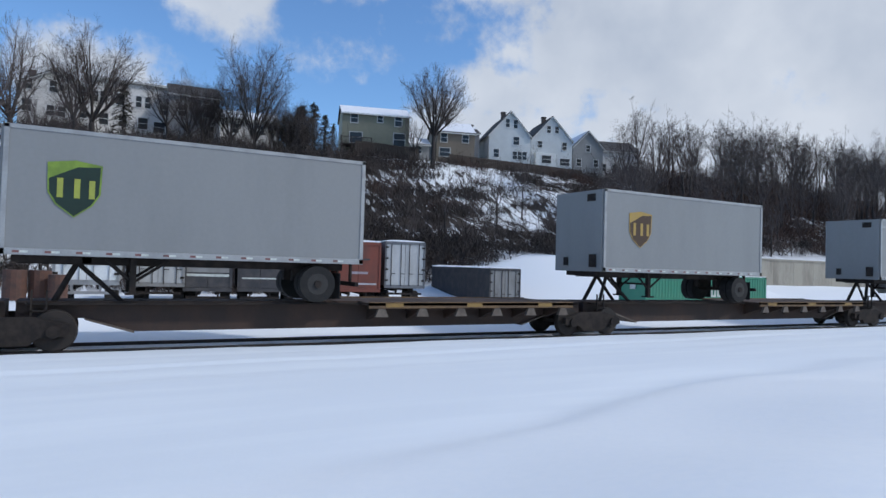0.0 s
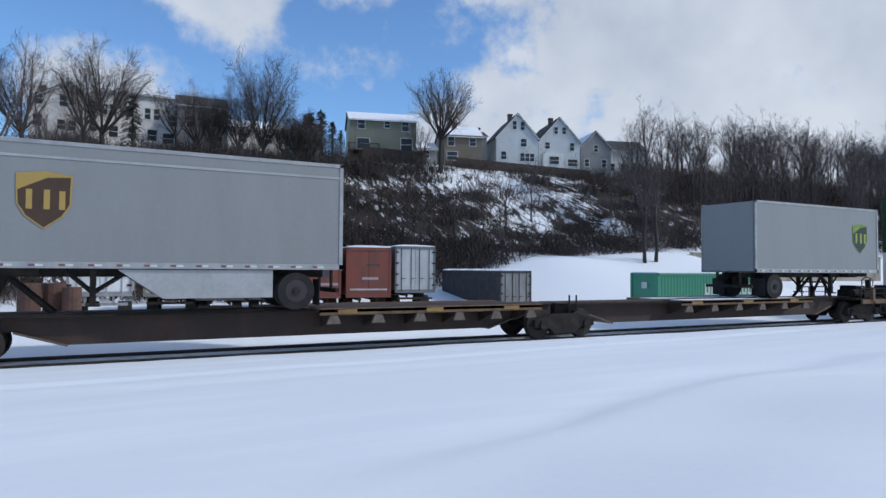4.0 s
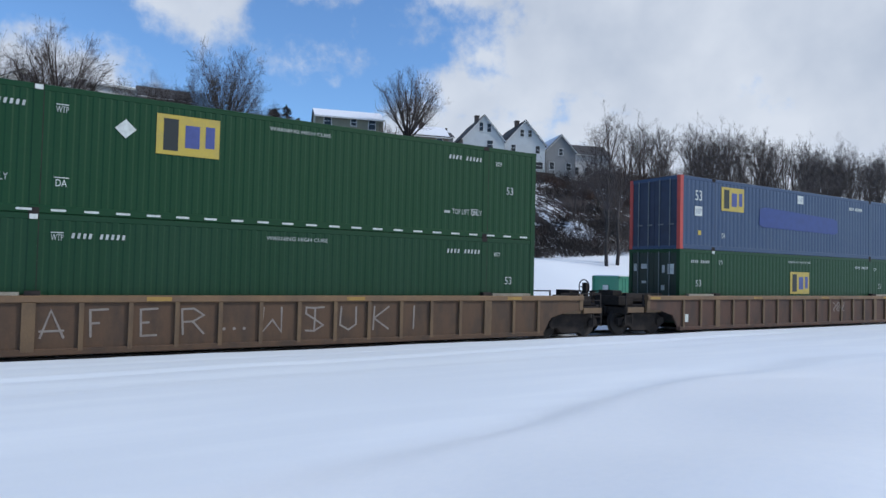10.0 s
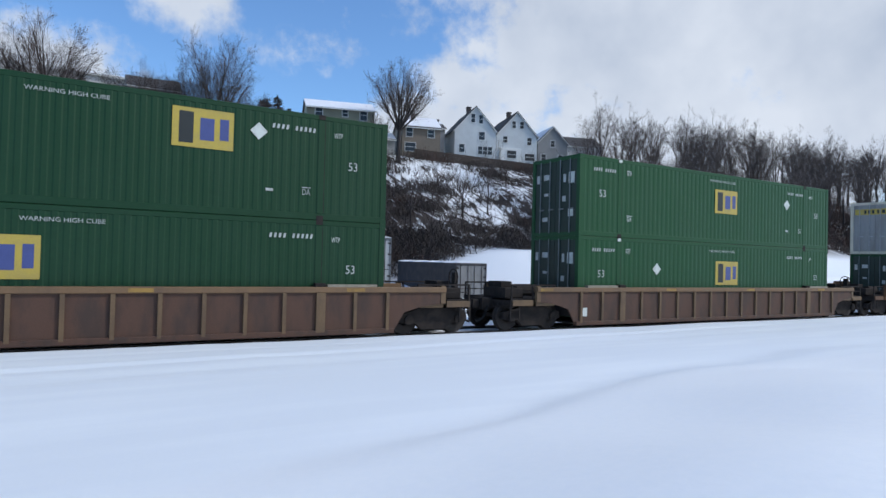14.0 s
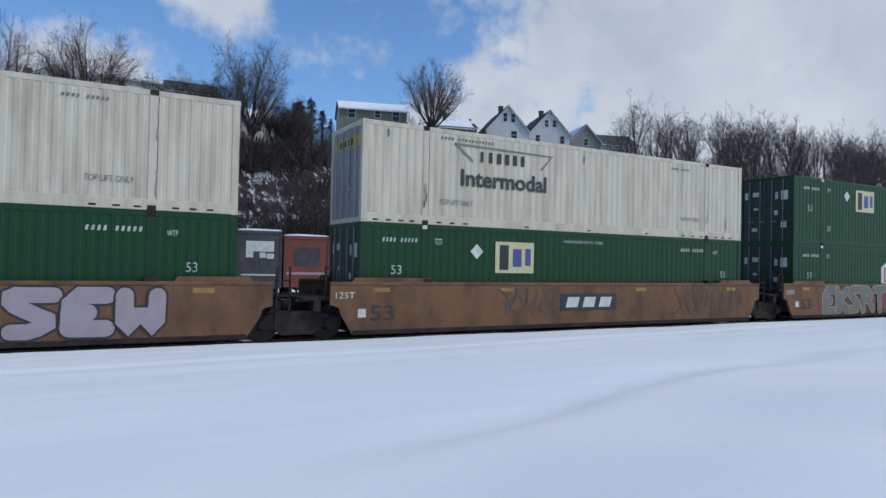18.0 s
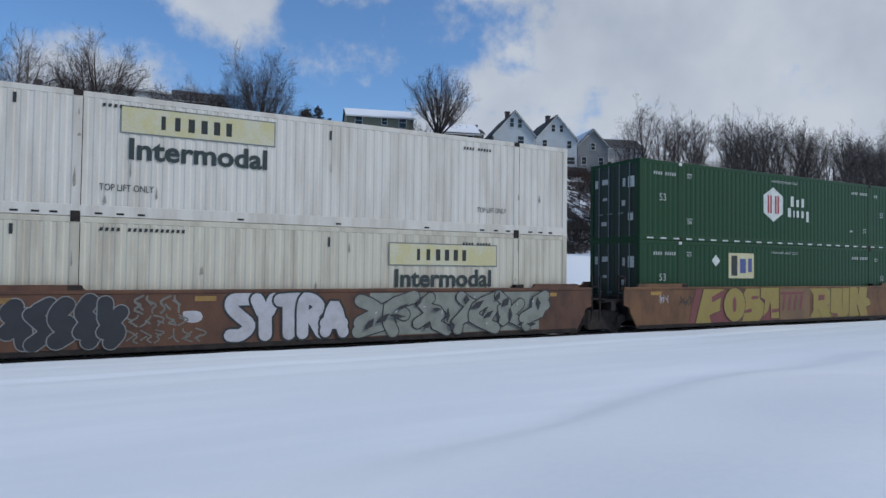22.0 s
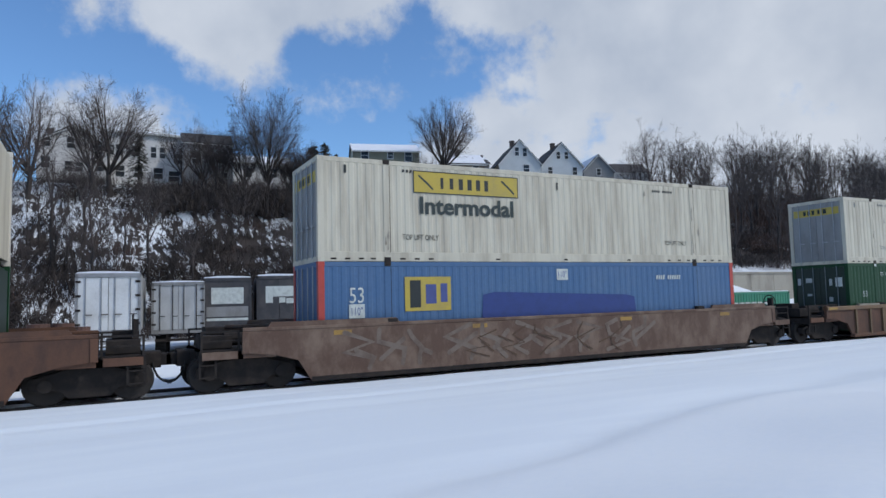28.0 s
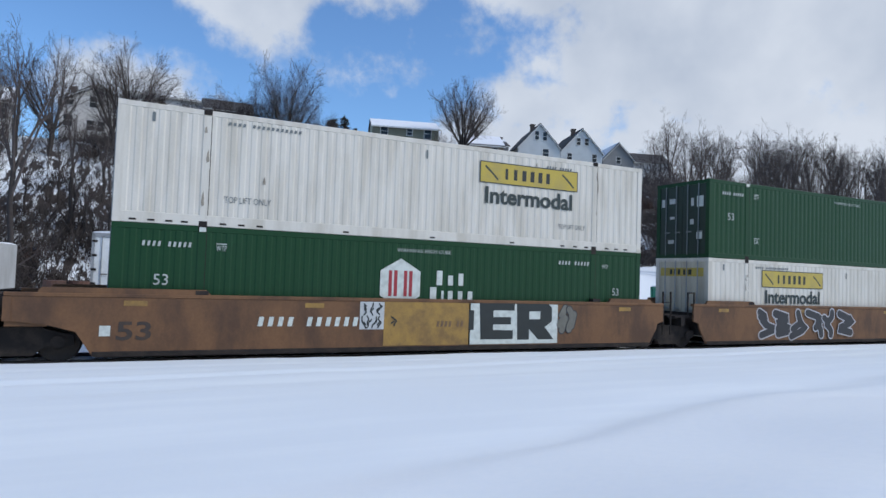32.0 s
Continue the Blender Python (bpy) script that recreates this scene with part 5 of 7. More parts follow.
def scrawl(parent, text, x0, x1, z0, z1, y, mat, seed, width=0.035, wobble=0.08, soft=1):
    """Thin hand-written strokes."""
    rnd = random.Random(seed)
    w = (x1 - x0) / len(text)
    for i, ch in enumerate(text):
        if ch == " ":
            continue
        g = Geo()
        for pts in stroke_paths(ch, x0 + i * w + 0.1 * w, z0, w * 0.75, z1 - z0, rnd, wobble, soft):
            stroke(g, pts, width, y)
        part("scrawled_mark", g, mat, parent)


def blob(rnd, x, z, w, h, n=14, lump=0.2):
    """The outline of one lumpy bubble."""
    ph = [rnd.uniform(0, 6.283) for _ in range(3)]
    o = []
    tilt = rnd.uniform(-0.12, 0.12) * w
    for k in range(n):
        a = 6.2832 * k / n
        r = 1 + lump * (math.sin(2 * a + ph[0]) * 0.6 + math.sin(3 * a + ph[1]) * 0.7 + 0.5 * math.sin(5 * a + ph[2]))
        c, s = math.cos(a), math.sin(a)
        o.append((x + w / 2 * r * math.copysign(abs(c) ** 0.7, c) + tilt * s, z + h / 2 * (0.4 + 0.6 * r) * math.copysign(abs(s) ** 0.65, s)))
    return o


def wedges(parent, x0, x1, z0, z1, y, mat, seed, n, size=1.0):
    """Pointed strokes of shade or light scattered over a sprayed picture."""
    rnd = random.Random(seed)
    for i in range(n):
        x, z = x0 + (x1 - x0) * (i + rnd.random()) / n, rnd.uniform(z0 + 0.1, z1 - 0.1)
        a, L, w = rnd.uniform(-0.6, 0.6) + rnd.choice((0.3, 1.3)), rnd.uniform(0.18, 0.42) * size, rnd.uniform(0.05, 0.11) * size
        c, q = math.cos(a), math.sin(a)
        o = [(x - L / 2 * c, z - L / 2 * q), (x + w * q, z - w * c), (x + L / 2 * c, z + L / 2 * q), (x - w * 0.6 * q, z + w * 0.6 * c)]
        part("sprayed_wedge", Geo().prism_y([(px, min(1.56, max(0.2, pz))) for px, pz in o], y - 0.003, y), mat, parent)


def slab(parent, outline, cuts=(), fill=None, line=None, y=0.0):
    """One flat-ended block letter: a red shade behind it, a dark outline, the face, and the cuts into the face."""
    cx = sum(p[0] for p in outline) / len(outline)
    cz = sum(p[1] for p in outline) / len(outline)
    b = part("sprayed_outline", Geo().prism_y(outline, y - 0.002, y), line, parent)
    part("sprayed_letter", Geo().prism_y([(px + (0.022 if px < cx else -0.022), pz + (0.022 if pz < cz else -0.022)) for px, pz in outline], y - 0.004, y - 0.002), fill, b)
    for o in cuts:
        part("sprayed_shade", Geo().prism_y(o, y - 0.006, y - 0.004), G_RED, b)
    return b


def slab_letters(car):
    """Two groups of sprayed yellow block letters with red shade, on either side of a tan panel with red bars."""
    y = Y_CAR - 0.004
    part("sprayed_stripe", Geo().prism_y([(2.20, 0.22), (2.52, 0.22), (2.98, 1.58), (2.66, 1.58)], Y_CAR - 0.003, Y_CAR), G_RED, car)
    part("sprayed_shade", Geo().prism_y([(3.0, 0.24), (7.3, 0.24), (7.3, 1.4), (3.0, 1.4)], Y_CAR - 0.003, Y_CAR), G_RED, car)
    part("sprayed_ground", Geo().prism_y([(9.7, 0.30), (13.3, 0.30), (13.3, 1.52), (9.7, 1.52)], Y_CAR - 0.003, Y_CAR), G_YELLOW, car)
    ring = [(4.72 + 0.64 * math.cos(6.2832 * k / 18), 0.91 + 0.67 * math.sin(6.2832 * k / 18)) for k in range(18)]
    hole = [(4.70 + 0.11 * math.cos(6.2832 * k / 12), 0.92 + 0.30 * math.sin(6.2832 * k / 12)) for k in range(12)]
    slab(car, [(2.56, 0.22), (3.40, 0.22), (3.30, 0.52), (3.92, 0.68), (3.98, 1.22), (3.46, 1.04), (3.42, 1.24), (4.30, 1.58), (3.02, 1.58)], (), G_YELLOW, G_DARK, y)
    slab(car, [(5.12, 0.24), (6.20, 0.24), (6.46, 0.50), (6.50, 0.95), (6.20, 1.16), (6.22, 1.58), (5.40, 1.58), (5.16, 1.30), (5.18, 0.90), (5.30, 0.70)],
         ([(5.74, 1.10), (6.10, 1.12), (6.14, 1.22), (5.76, 1.24), (5.68, 1.17)], [(5.20, 0.58), (5.66, 0.60), (5.74, 0.68), (5.66, 0.76), (5.24, 0.66)]), G_YELLOW, G_DARK, y - 0.006)
    slab(car, [(6.38, 0.40), (6.66, 0.62), (6.86, 1.02), (6.92, 0.32), (7.40, 0.30), (7.40, 1.58), (6.24, 1.58), (6.22, 1.20), (6.50, 1.10)], ([(6.93, 0.56), (7.39, 0.58), (7.39, 0.72), (6.93, 0.70)],), G_YELLOW, G_DARK, y - 0.010)
    slab(car, ring, (hole,), G_YELLOW, G_DARK, y - 0.016)
    plate(car, 7.43, 9.38, 0.26, 1.52, y - 0.002, TAN, "sprayed_ground")
    bars(car, 7.55, 9.05, 0.62, 1.25, y - 0.006, G_RED, 4, 0.62)
    plate(car, 7.48, 9.0, 1.27, 1.38, y - 0.006, G_RED, "sprayed_bar")
    slab(car, [(9.38, 0.26), (9.92, 0.26), (9.96, 0.62), (10.24, 0.26), (10.86, 0.26), (10.60, 0.74), (10.86, 0.94), (10.84, 1.40), (10.62, 1.58), (9.30, 1.58), (9.62, 1.28), (9.62, 0.60)],
         ([(9.98, 1.00), (10.40, 1.02), (10.42, 1.24), (9.98, 1.24)],), G_YELLOW, G_DARK, y)
    slab(car, [(10.80, 0.46), (11.10, 0.26), (12.00, 0.26), (12.22, 0.48), (12.22, 1.58), (11.72, 1.58), (11.70, 0.68), (11.40, 0.66), (11.40, 1.58), (10.84, 1.58)],
         ([(10.86, 0.48), (11.12, 0.30), (11.36, 0.30), (11.30, 0.42)],), G_YELLOW, G_DARK, y - 0.006)
    slab(car, [(12.14, 0.26), (12.66, 0.26), (12.74, 0.78), (12.98, 0.26), (13.60, 0.26), (13.46, 0.66), (13.80, 0.74), (13.74, 1.04), (13.48, 1.12), (13.56, 1.58), (12.92, 1.58), (12.84, 1.26), (12.70, 1.58), (12.20, 1.58)],
         (), G_YELLOW, G_DARK, y - 0.012)


def plate(parent, x0, x1, z0, z1, y, mat, name="plate", thick=0.004, label=""):
    return part(name, Geo().box(x0, x1, y - thick, y, z0, z1), mat, parent, label)


def letters(parent, text, x0, x1, z0, z1, y, mat, name="lettering", **k):
    return part(name, text_mesh(text, x1 - x0, z1 - z0, mat, **k), None, parent, at=(x0, y, z0), kind="stuff")


def bars(parent, x0, x1, z0, z1, y, mat, n, gap=0.45):
    """Unreadable or private writing as plain bars, one for each character."""
    w = (x1 - x0) / n
    g = Geo()
    for i in range(n):
        if n > 6 and i == 4:
            continue
        k = 0.18 * (z1 - z0)
        a, b = x0 + i * w, x0 + (i + 1 - gap) * w
        g.prism_y([(a, z0), (b, z0), (b + k, z1), (a + k, z1)], y - 0.004, y)
    part("serial_mark", g, mat, parent, kind="stuff")


def block(x0, x1, z0, z1, y, t):
    """A plain upright bar that stands for one character of a company's name; t: its width."""
    c = (x0 + x1) / 2
    return Geo().box(c - t / 2, c + t / 2, y - 0.004, y, z0, z1)


def yellow_plaque(parent, x0, z0, y, pale=False):
    """A company plaque: three letter bars on yellow."""
    w, h = 1.48, 0.98
    p = plate(parent, x0, x0 + w, z0, z0 + h, y, DECAL_PALE if pale else DECAL_YELLOW, "yellow_plaque")
    part("dark_block", block(x0 + 0.10, x0 + 0.56, z0 + 0.10, z0 + h - 0.10, y - 0.004, 0.34), INK, p)
    part("blue_block", block(x0 + 0.60, x0 + 1.06, z0 + 0.20, z0 + 0.76, y - 0.004, 0.34), DECAL_BLUE, p)
    part("blue_block", block(x0 + 1.10, x0 + 1.40, z0 + 0.24, z0 + 0.78, y - 0.004, 0.22), DECAL_BLUE, p)


def hexagon_sign(parent, y, x0=6.72, z0=0.95):
    """White hexagon with red bars, and two lines of white strokes beside it."""
    cx, cz, r = x0 + 0.61, z0 + 0.68, 0.70
    o = [(cx + 0.61 * math.cos(a) / 0.866, cz + r * math.sin(a)) for a in [math.pi / 6 + k * math.pi / 3 for k in range(6)]]
    h = part("white_hexagon", Geo().prism_y(o, y - 0.004, y), DECAL_WHITE, parent)
    g = Geo()
    for q in (-0.36, -0.20, 0.10, 0.26):
        part("red_bar", Geo().box(cx + q, cx + q + 0.10, y - 0.008, y - 0.004, cz - 0.36, cz + 0.36), DECAL_RED, h)
    for x, xb, za, zb in ((8.40, 8.70, 0.66, 1.08), (8.78, 9.04, 0.66, 0.95), (9.12, 9.38, 0.66, 1.02),
                          (8.20, 8.52, 0.22, 0.60), (8.60, 8.72, 0.22, 0.50), (8.79, 9.04, 0.22, 0.50), (9.12, 9.36, 0.22, 0.50), (9.44, 9.70, 0.06, 0.50)):
        g = block(x, xb, z0 + za, z0 + zb, y, (xb - x) * 0.62)
        part("white_block", g, DECAL_WHITE, parent)


def word_plaque(parent, x0, z0, y, style="yellow"):
    """A long plaque with a row of dark letter bars, and the word below it."""
    x1 = x0 + 3.64
    edge = INK_GREY if style != "yellow" else INK_GREEN
    if style != "faded":
        p = plate(parent, x0, x1, z0 + 0.62, z0 + 1.28, y, edge, "plaque_border")
        plate(p, x0 + 0.03, x1 - 0.03, z0 + 0.65, z0 + 1.25, y - 0.004, DECAL_YELLOW if style == "yellow" else DECAL_PALE, "plaque_field")
    else:
        g = Geo()
        stroke(g, [(x0, z0 + 1.26), (x1, z0 + 1.20), (x1 - 0.4, z0 + 0.75)], 0.07, y)
        stroke(g, [(x0, z0 + 1.26), (x0 + 0.6, z0 + 0.80)], 0.07, y)
        p = part("plaque_border", g, INK_GREY, parent)
    for i, w in enumerate((0.16, 0.20, 0.24, 0.24, 0.24, 0.22, 0.0)):
        xx = x0 + 0.86 + i * 0.30
        if w:
            part("dark_block", block(xx, xx + w, z0 + 0.78, z0 + 1.11, y - 0.005, w * 0.62), INK, p)
    if style == "yellow":
        for xa in (x0 + 0.2, x1 - 0.6):
            part("scroll_mark", stroke(Geo(), [(xa, z0 + 1.12), (xa + 0.25, z0 + 0.92), (xa + 0.42, z0 + 0.76)], 0.06, y - 0.005), INK_GREEN, p)
    letters(parent, "Intermodal", x0 + 0.2, x1 - 0.2, z0, z0 + 0.52, y - 0.004, INK_GREEN, bold=0.028)


# ---- containers ----
CL, CW, CH = 16.15, 1.295, 2.89


def container_base(name, label, paint, end_paint, posts=None, group="stacked containers"):
    """A corrugated 53-foot box, built once for each paint: frame, panels, doors at -x, front wall at +x."""
    c = thing(name, label, "container", group)
    posts = posts or paint
    rods = INK_GREY if end_paint in (GREEN_DARK, BLUE_DARK) else TRIM
    yo = -CW
    for s in (-1, 1):
        for xa, xb in ((0.16, 1.92), (2.10, 14.05), (14.23, CL - 0.16)):
            g = corrugated(xa, xb, 0.17, CH - 0.13, yo + 0.006, 0.011, 0.25)
            ob = part("side_panel", g, paint, c)
            if s > 0:
                ob.rotation_euler = (0, 0, math.pi)
                ob.location = (CL, 0, 0)
        g = Geo()
        a, b = sorted((s * CW, s * (CW - 0.09)))
        part("top_rail", Geo().box(0.1, CL - 0.1, a, b, CH - 0.14, CH, 0.015), paint, c)
        low = 0.27 if paint in (WHITE, CREAM) else 0.18
        part("bottom_rail", Geo().box(0.1, CL - 0.1, a, b, 0.0, low, 0.015), paint, c)
        for x in (0.0, CL - 0.17):
            part("corner_post", Geo().box(x, x + 0.17, *sorted((s * (CW + 0.003), s * (CW - 0.16))), 0.12, CH - 0.12), posts, c)
            for z in (-0.004, CH - 0.118):
                part("corner_casting", Geo().box(x - 0.004, x + 0.178, *sorted((s * (CW + 0.008), s * (CW - 0.17))), z, z + 0.122), posts, c)
        for x in (1.92, 14.05):
            part("lift_post", Geo().box(x, x + 0.18, *sorted((s * (CW + 0.002), s * (CW - 0.1))), 0.18, CH - 0.14), paint, c)
            part("panel_seam", Geo().box(x + 0.182, x + 0.198, *sorted((s * (CW - 0.002), s * (CW - 0.05))), 0.2, CH - 0.15), IRON, c)
            for za, zb in ((CH - 0.12, CH + 0.006), (-0.006, 0.12)):
                part("lift_casting", Geo().box(x - 0.01, x + 0.19, *sorted((s * (CW + 0.006), s * (CW - 0.15))), za, zb), IRON, c)
    roof = Geo()
    n = 40
    for i in range(n):
        a = 0.1 + i * (CL - 0.2) / n
        roof.box(a, a + (CL - 0.2) / n * 0.6, -CW + 0.09, CW - 0.09, CH - 0.06, CH - 0.02)
    roof.box(0.1, CL - 0.1, -CW + 0.08, CW - 0.08, CH - 0.09, CH - 0.05)
    part("roof", roof, paint, c)
    # floor set below the rails: its dark edge paints shade into the stacking gap
    part("floor", Geo().box(0.1, CL - 0.1, -CW + 0.05, CW - 0.05, -0.03, -0.002), IRON, c)
    # on green and blue boxes end_paint carries the ends' shade in its colour
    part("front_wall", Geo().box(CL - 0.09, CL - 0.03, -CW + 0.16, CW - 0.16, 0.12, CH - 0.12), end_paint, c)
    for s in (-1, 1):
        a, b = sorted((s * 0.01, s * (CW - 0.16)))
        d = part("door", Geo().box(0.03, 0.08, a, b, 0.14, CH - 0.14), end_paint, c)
        for q in (0.28, 0.80):
            y = s * q
            part("lock_rod", Geo().tube([(-0.01, y, 0.1), (-0.01, y, CH - 0.1)], 0.02, 6), rods, d)
            part("rod_handle", Geo().box(-0.05, -0.02, y - 0.22, y + 0.02, 0.95, 1.0), rods, d)
    part("door_sill", Geo().box(-0.004, 0.1, -CW + 0.16, CW - 0.16, 0.0, 0.14), paint, c)
    part("door_header", Geo().box(-0.004, 0.1, -CW + 0.16, CW - 0.16, CH - 0.14, CH), paint, c)
    return c


BASES = {}
FIRST = set()
Y_MARK = -CW - 0.004


def container(kind, unit_x, z):
    """A container of that paint on the train: place of its end along the train, height of its floor."""
    spec = {
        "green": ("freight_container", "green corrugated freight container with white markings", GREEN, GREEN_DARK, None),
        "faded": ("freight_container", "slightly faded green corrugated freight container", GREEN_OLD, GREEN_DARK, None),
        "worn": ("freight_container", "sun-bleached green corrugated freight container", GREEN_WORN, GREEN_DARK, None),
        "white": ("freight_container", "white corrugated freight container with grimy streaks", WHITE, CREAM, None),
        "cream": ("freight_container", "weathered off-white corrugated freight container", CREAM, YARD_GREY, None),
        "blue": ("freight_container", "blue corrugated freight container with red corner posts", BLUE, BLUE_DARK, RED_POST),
        "pale_blue": ("freight_container", "faded blue corrugated freight container with red corner posts", PALE_BLUE, PALE_BLUE, RED_POST),
    }[kind]
    if kind not in BASES:
        BASES[kind] = container_base(*spec)
    base = BASES[kind]
    if kind in FIRST:
        # copies take only the plain box, not the markings of the first one
        keep = base["plain"]
        extra = [o for o in base.children_recursive if o.name not in keep]
        for o in extra:
            o.parent = o.parent if o.parent not in (base,) else None
        c = copy_thing(base, Matrix.Identity(4))
        for o in extra:
            if o.parent is None:
                o.parent = base
    else:
        FIRST.add(kind)
        base["plain"] = [o.name for o in base.children_recursive]
        c = base
    MOVERS.append((c, unit_x, z))
    return c


def green_marks(c, edge=False, fifty=1.43, serial=0.66):
    """Small white marks that the green boxes share."""
    letters(c, "53", 0.95, 1.28, fifty, fifty + 0.26, Y_MARK, SERIAL)
    letters(c, "53", 14.95, 15.22, fifty, fifty + 0.24, Y_MARK, SERIAL)
    bars(c, serial, serial + 1.15, 2.36, 2.48, Y_MARK, SERIAL, 10, 0.5)
    bars(c, 12.75, 14.0, 2.38, 2.50, Y_MARK, SERIAL, 10, 0.5)
    letters(c, "DA", 13.62, 13.84, 0.66, 0.82, Y_MARK, SERIAL)
    plate(c, 13.60, 13.86, 0.85, 0.87, Y_MARK, SERIAL, "mark_line")
    plate(c, 12.62, 12.82, 0.70, 0.77, Y_MARK, SERIAL, "small_plate")
    letters(c, "WARNING HIGH CUBE", 7.2, 8.9, 2.52, 2.62, Y_MARK, SERIAL)
    letters(c, "WTP", 2.35, 2.6, 2.3, 2.44, Y_MARK, SERIAL)
    plate(c, 2.35, 2.6, 2.47, 2.49, Y_MARK, DECAL_WHITE, "mark_line")
    letters(c, "WTP", 14.5, 14.75, 2.3, 2.44, Y_MARK, DECAL_WHITE)
    letters(c, "DA", 2.4, 2.62, 0.62, 0.78, Y_MARK, DECAL_WHITE)
    plate(c, 2.36, 2.66, 0.81, 0.83, Y_MARK, DECAL_WHITE, "mark_line")
    plate(c, 1.93, 2.09, CH - 0.13, CH - 0.02, Y_MARK - 0.006, DECAL_WHITE, "casting_mark")
    if edge:
        g = Geo()
        for i in range(24):
            g.box(0.35 + i * 0.66, 0.35 + i * 0.66 + 0.30, Y_MARK - 0.003, Y_MARK, 0.05, 0.10)
        part("reflective_tape", g, DECAL_WHITE, c, kind="stuff")
    part("door_label", Geo().box(0.018, 0.028, -1.0, -0.7, 1.9, 2.3), DECAL_WHITE, c)
    part("door_label", Geo().box(0.018, 0.028, -0.95, -0.7, 0.7, 0.95), DECAL_WHITE, c)
    for ya, yb, za, zb in ((-0.55, -0.42, 1.95, 2.25), (-0.55, -0.38, 1.25, 1.45), (0.36, 0.66, 2.1, 2.3), (0.4, 0.62, 1.5, 1.6), (0.9, 1.05, 2.0, 2.3), (0.42, 0.7, 0.55, 0.7)):
        part("door_label", Geo().box(0.018, 0.028, ya, yb, za, zb), SERIAL, c)


def diamond(c, x, z, r=0.23):
    part("hazard_diamond", Geo().prism_y([(x - r, z), (x, z - r), (x + r, z), (x, z + r)], Y_MARK - 0.004, Y_MARK), DECAL_WHITE, c)


def white_marks(c, ink=INK_GREY):
    letters(c, "TOP LIFT ONLY", 2.48, 3.64, 0.62, 0.78, Y_MARK, ink)
    letters(c, "TOP LIFT ONLY", 12.7, 13.75, 0.62, 0.77, Y_MARK, ink)
    bars(c, 2.5, 4.4, 2.58, 2.66, Y_MARK, ink, 16)
    bars(c, 12.2, 13.2, 2.5, 2.58, Y_MARK, ink, 10)
    rnd = random.Random(len(MOVERS) + int(c.name[-3:]) if c.name[-3:].isdigit() else 7)
    for _ in range(9):
        x, z, h = rnd.choice((1.95, 2.02, 14.1, 14.2, rnd.uniform(0.3, 15.6), rnd.uniform(0.3, 15.6))), rnd.uniform(0.3, 2.5), rnd.uniform(0.08, 0.5)
        w = rnd.uniform(0.02, 0.07)
        o = [(x, z), (x + w, z + 0.1 * h), (x + w * 0.8, z + 0.6 * h), (x + w * 0.5, z + h), (x + 0.1 * w, z + 0.7 * h), (x - 0.2 * w, z + 0.3 * h)]
        part("scuff_mark", Geo().prism_y(o, Y_MARK - 0.006, Y_MARK), SCUFF, c)
    slots = Geo()
    for x in (0.35, 0.75, 1.15, 1.5, 2.4, 2.85, 3.3, 5.6, 8.2, 10.9, 12.8, 13.3, 13.75, 14.6, 15.0, 15.4):
        slots.box(x, x + 0.16, Y_MARK - 0.002, Y_MARK, 0.055, 0.10)
    part("rail_slot", slots, IRON, c, kind="stuff")
    plate(c, 0.75, 0.82, 2.45, 2.68, Y_MARK, ink, "vertical_mark")
    plate(c, 8.0, 8.05, 2.35, 2.6, Y_MARK, ink, "vertical_mark")
    part("door_plaque", Geo().box(0.016, 0.026, -1.05, 1.05, 2.2, 2.52), DECAL_YELLOW, c)
    for xa, xb in ((-0.5, -0.35), (-0.2, -0.1), (0.05, 0.17), (0.25, 0.37), (0.45, 0.57)):
        part("letter_bar", Geo().box(0.006, 0.015, xa, xb, 2.26, 2.46), INK, c)


# ---- running gear ----
def build_truck():
    """A two-axle bogie: side frames with spring pockets, bolster, and four flanged wheels."""
    t = Geo()
    t.box(-0.28, 0.28, -0.95, 0.95, 0.36, 0.66, 0.05)
    for s in (-1, 1):
        t.disc(0, 0.42, 0.18, *sorted((s * 0.7, s * 0.95)), 10)
    meshes = {"bolster": t.mesh("bolster", IRON)}
    o = [(-1.22, 0.40), (-1.12, 0.36), (-0.62, 0.34), (-0.42, 0.16), (0.42, 0.16), (0.62, 0.34), (1.12, 0.36), (1.22, 0.40), (1.20, 0.62), (0.98, 0.66), (0.5, 0.80), (-0.5, 0.80), (-0.98, 0.66), (-1.20, 0.62)]
    meshes["side_frame"] = Geo().prism_y(o, -0.09, 0.09).mesh("side_frame", IRON)
    w = Geo()
    n = 28
    prof = [(-0.07, 0.20), (-0.07, 0.455), (-0.055, 0.46), (0.04, 0.47), (0.045, 0.495), (0.075, 0.495), (0.075, 0.44), (0.03, 0.40), (0.03, 0.17), (-0.03, 0.12), (-0.10, 0.12), (-0.10, 0.02)]
    v = [(r * math.cos(6.2832 * k / n), y, r * math.sin(6.2832 * k / n)) for y, r in prof for k in range(n)]
    f = [(j * n + k, j * n + (k + 1) % n, (j + 1) * n + (k + 1) % n, (j + 1) * n + k) for j in range(len(prof) - 1) for k in range(n)]
    w.add(v, f)
    meshes["wheel"] = w.mesh("wheel", WHEEL_STEEL)
    meshes["axle"] = Geo().tube([(0, -1.05, 0), (0, 1.05, 0)], 0.085, 8).mesh("axle", IRON)
    meshes["bearing"] = Geo().disc(0, 0, 0.15, -0.06, 0.09, 12, 0.13).mesh("bearing", IRON)
    sp = Geo()
    for x in (-0.2, 0.0, 0.2):
        for q in range(5):
            sp.disc(x, 0, 0.075, -0.075, 0.075, 8) if False else sp.box(x - 0.075, x + 0.075, -0.075, 0.075, 0.19 + q * 0.05, 0.215 + q * 0.05)
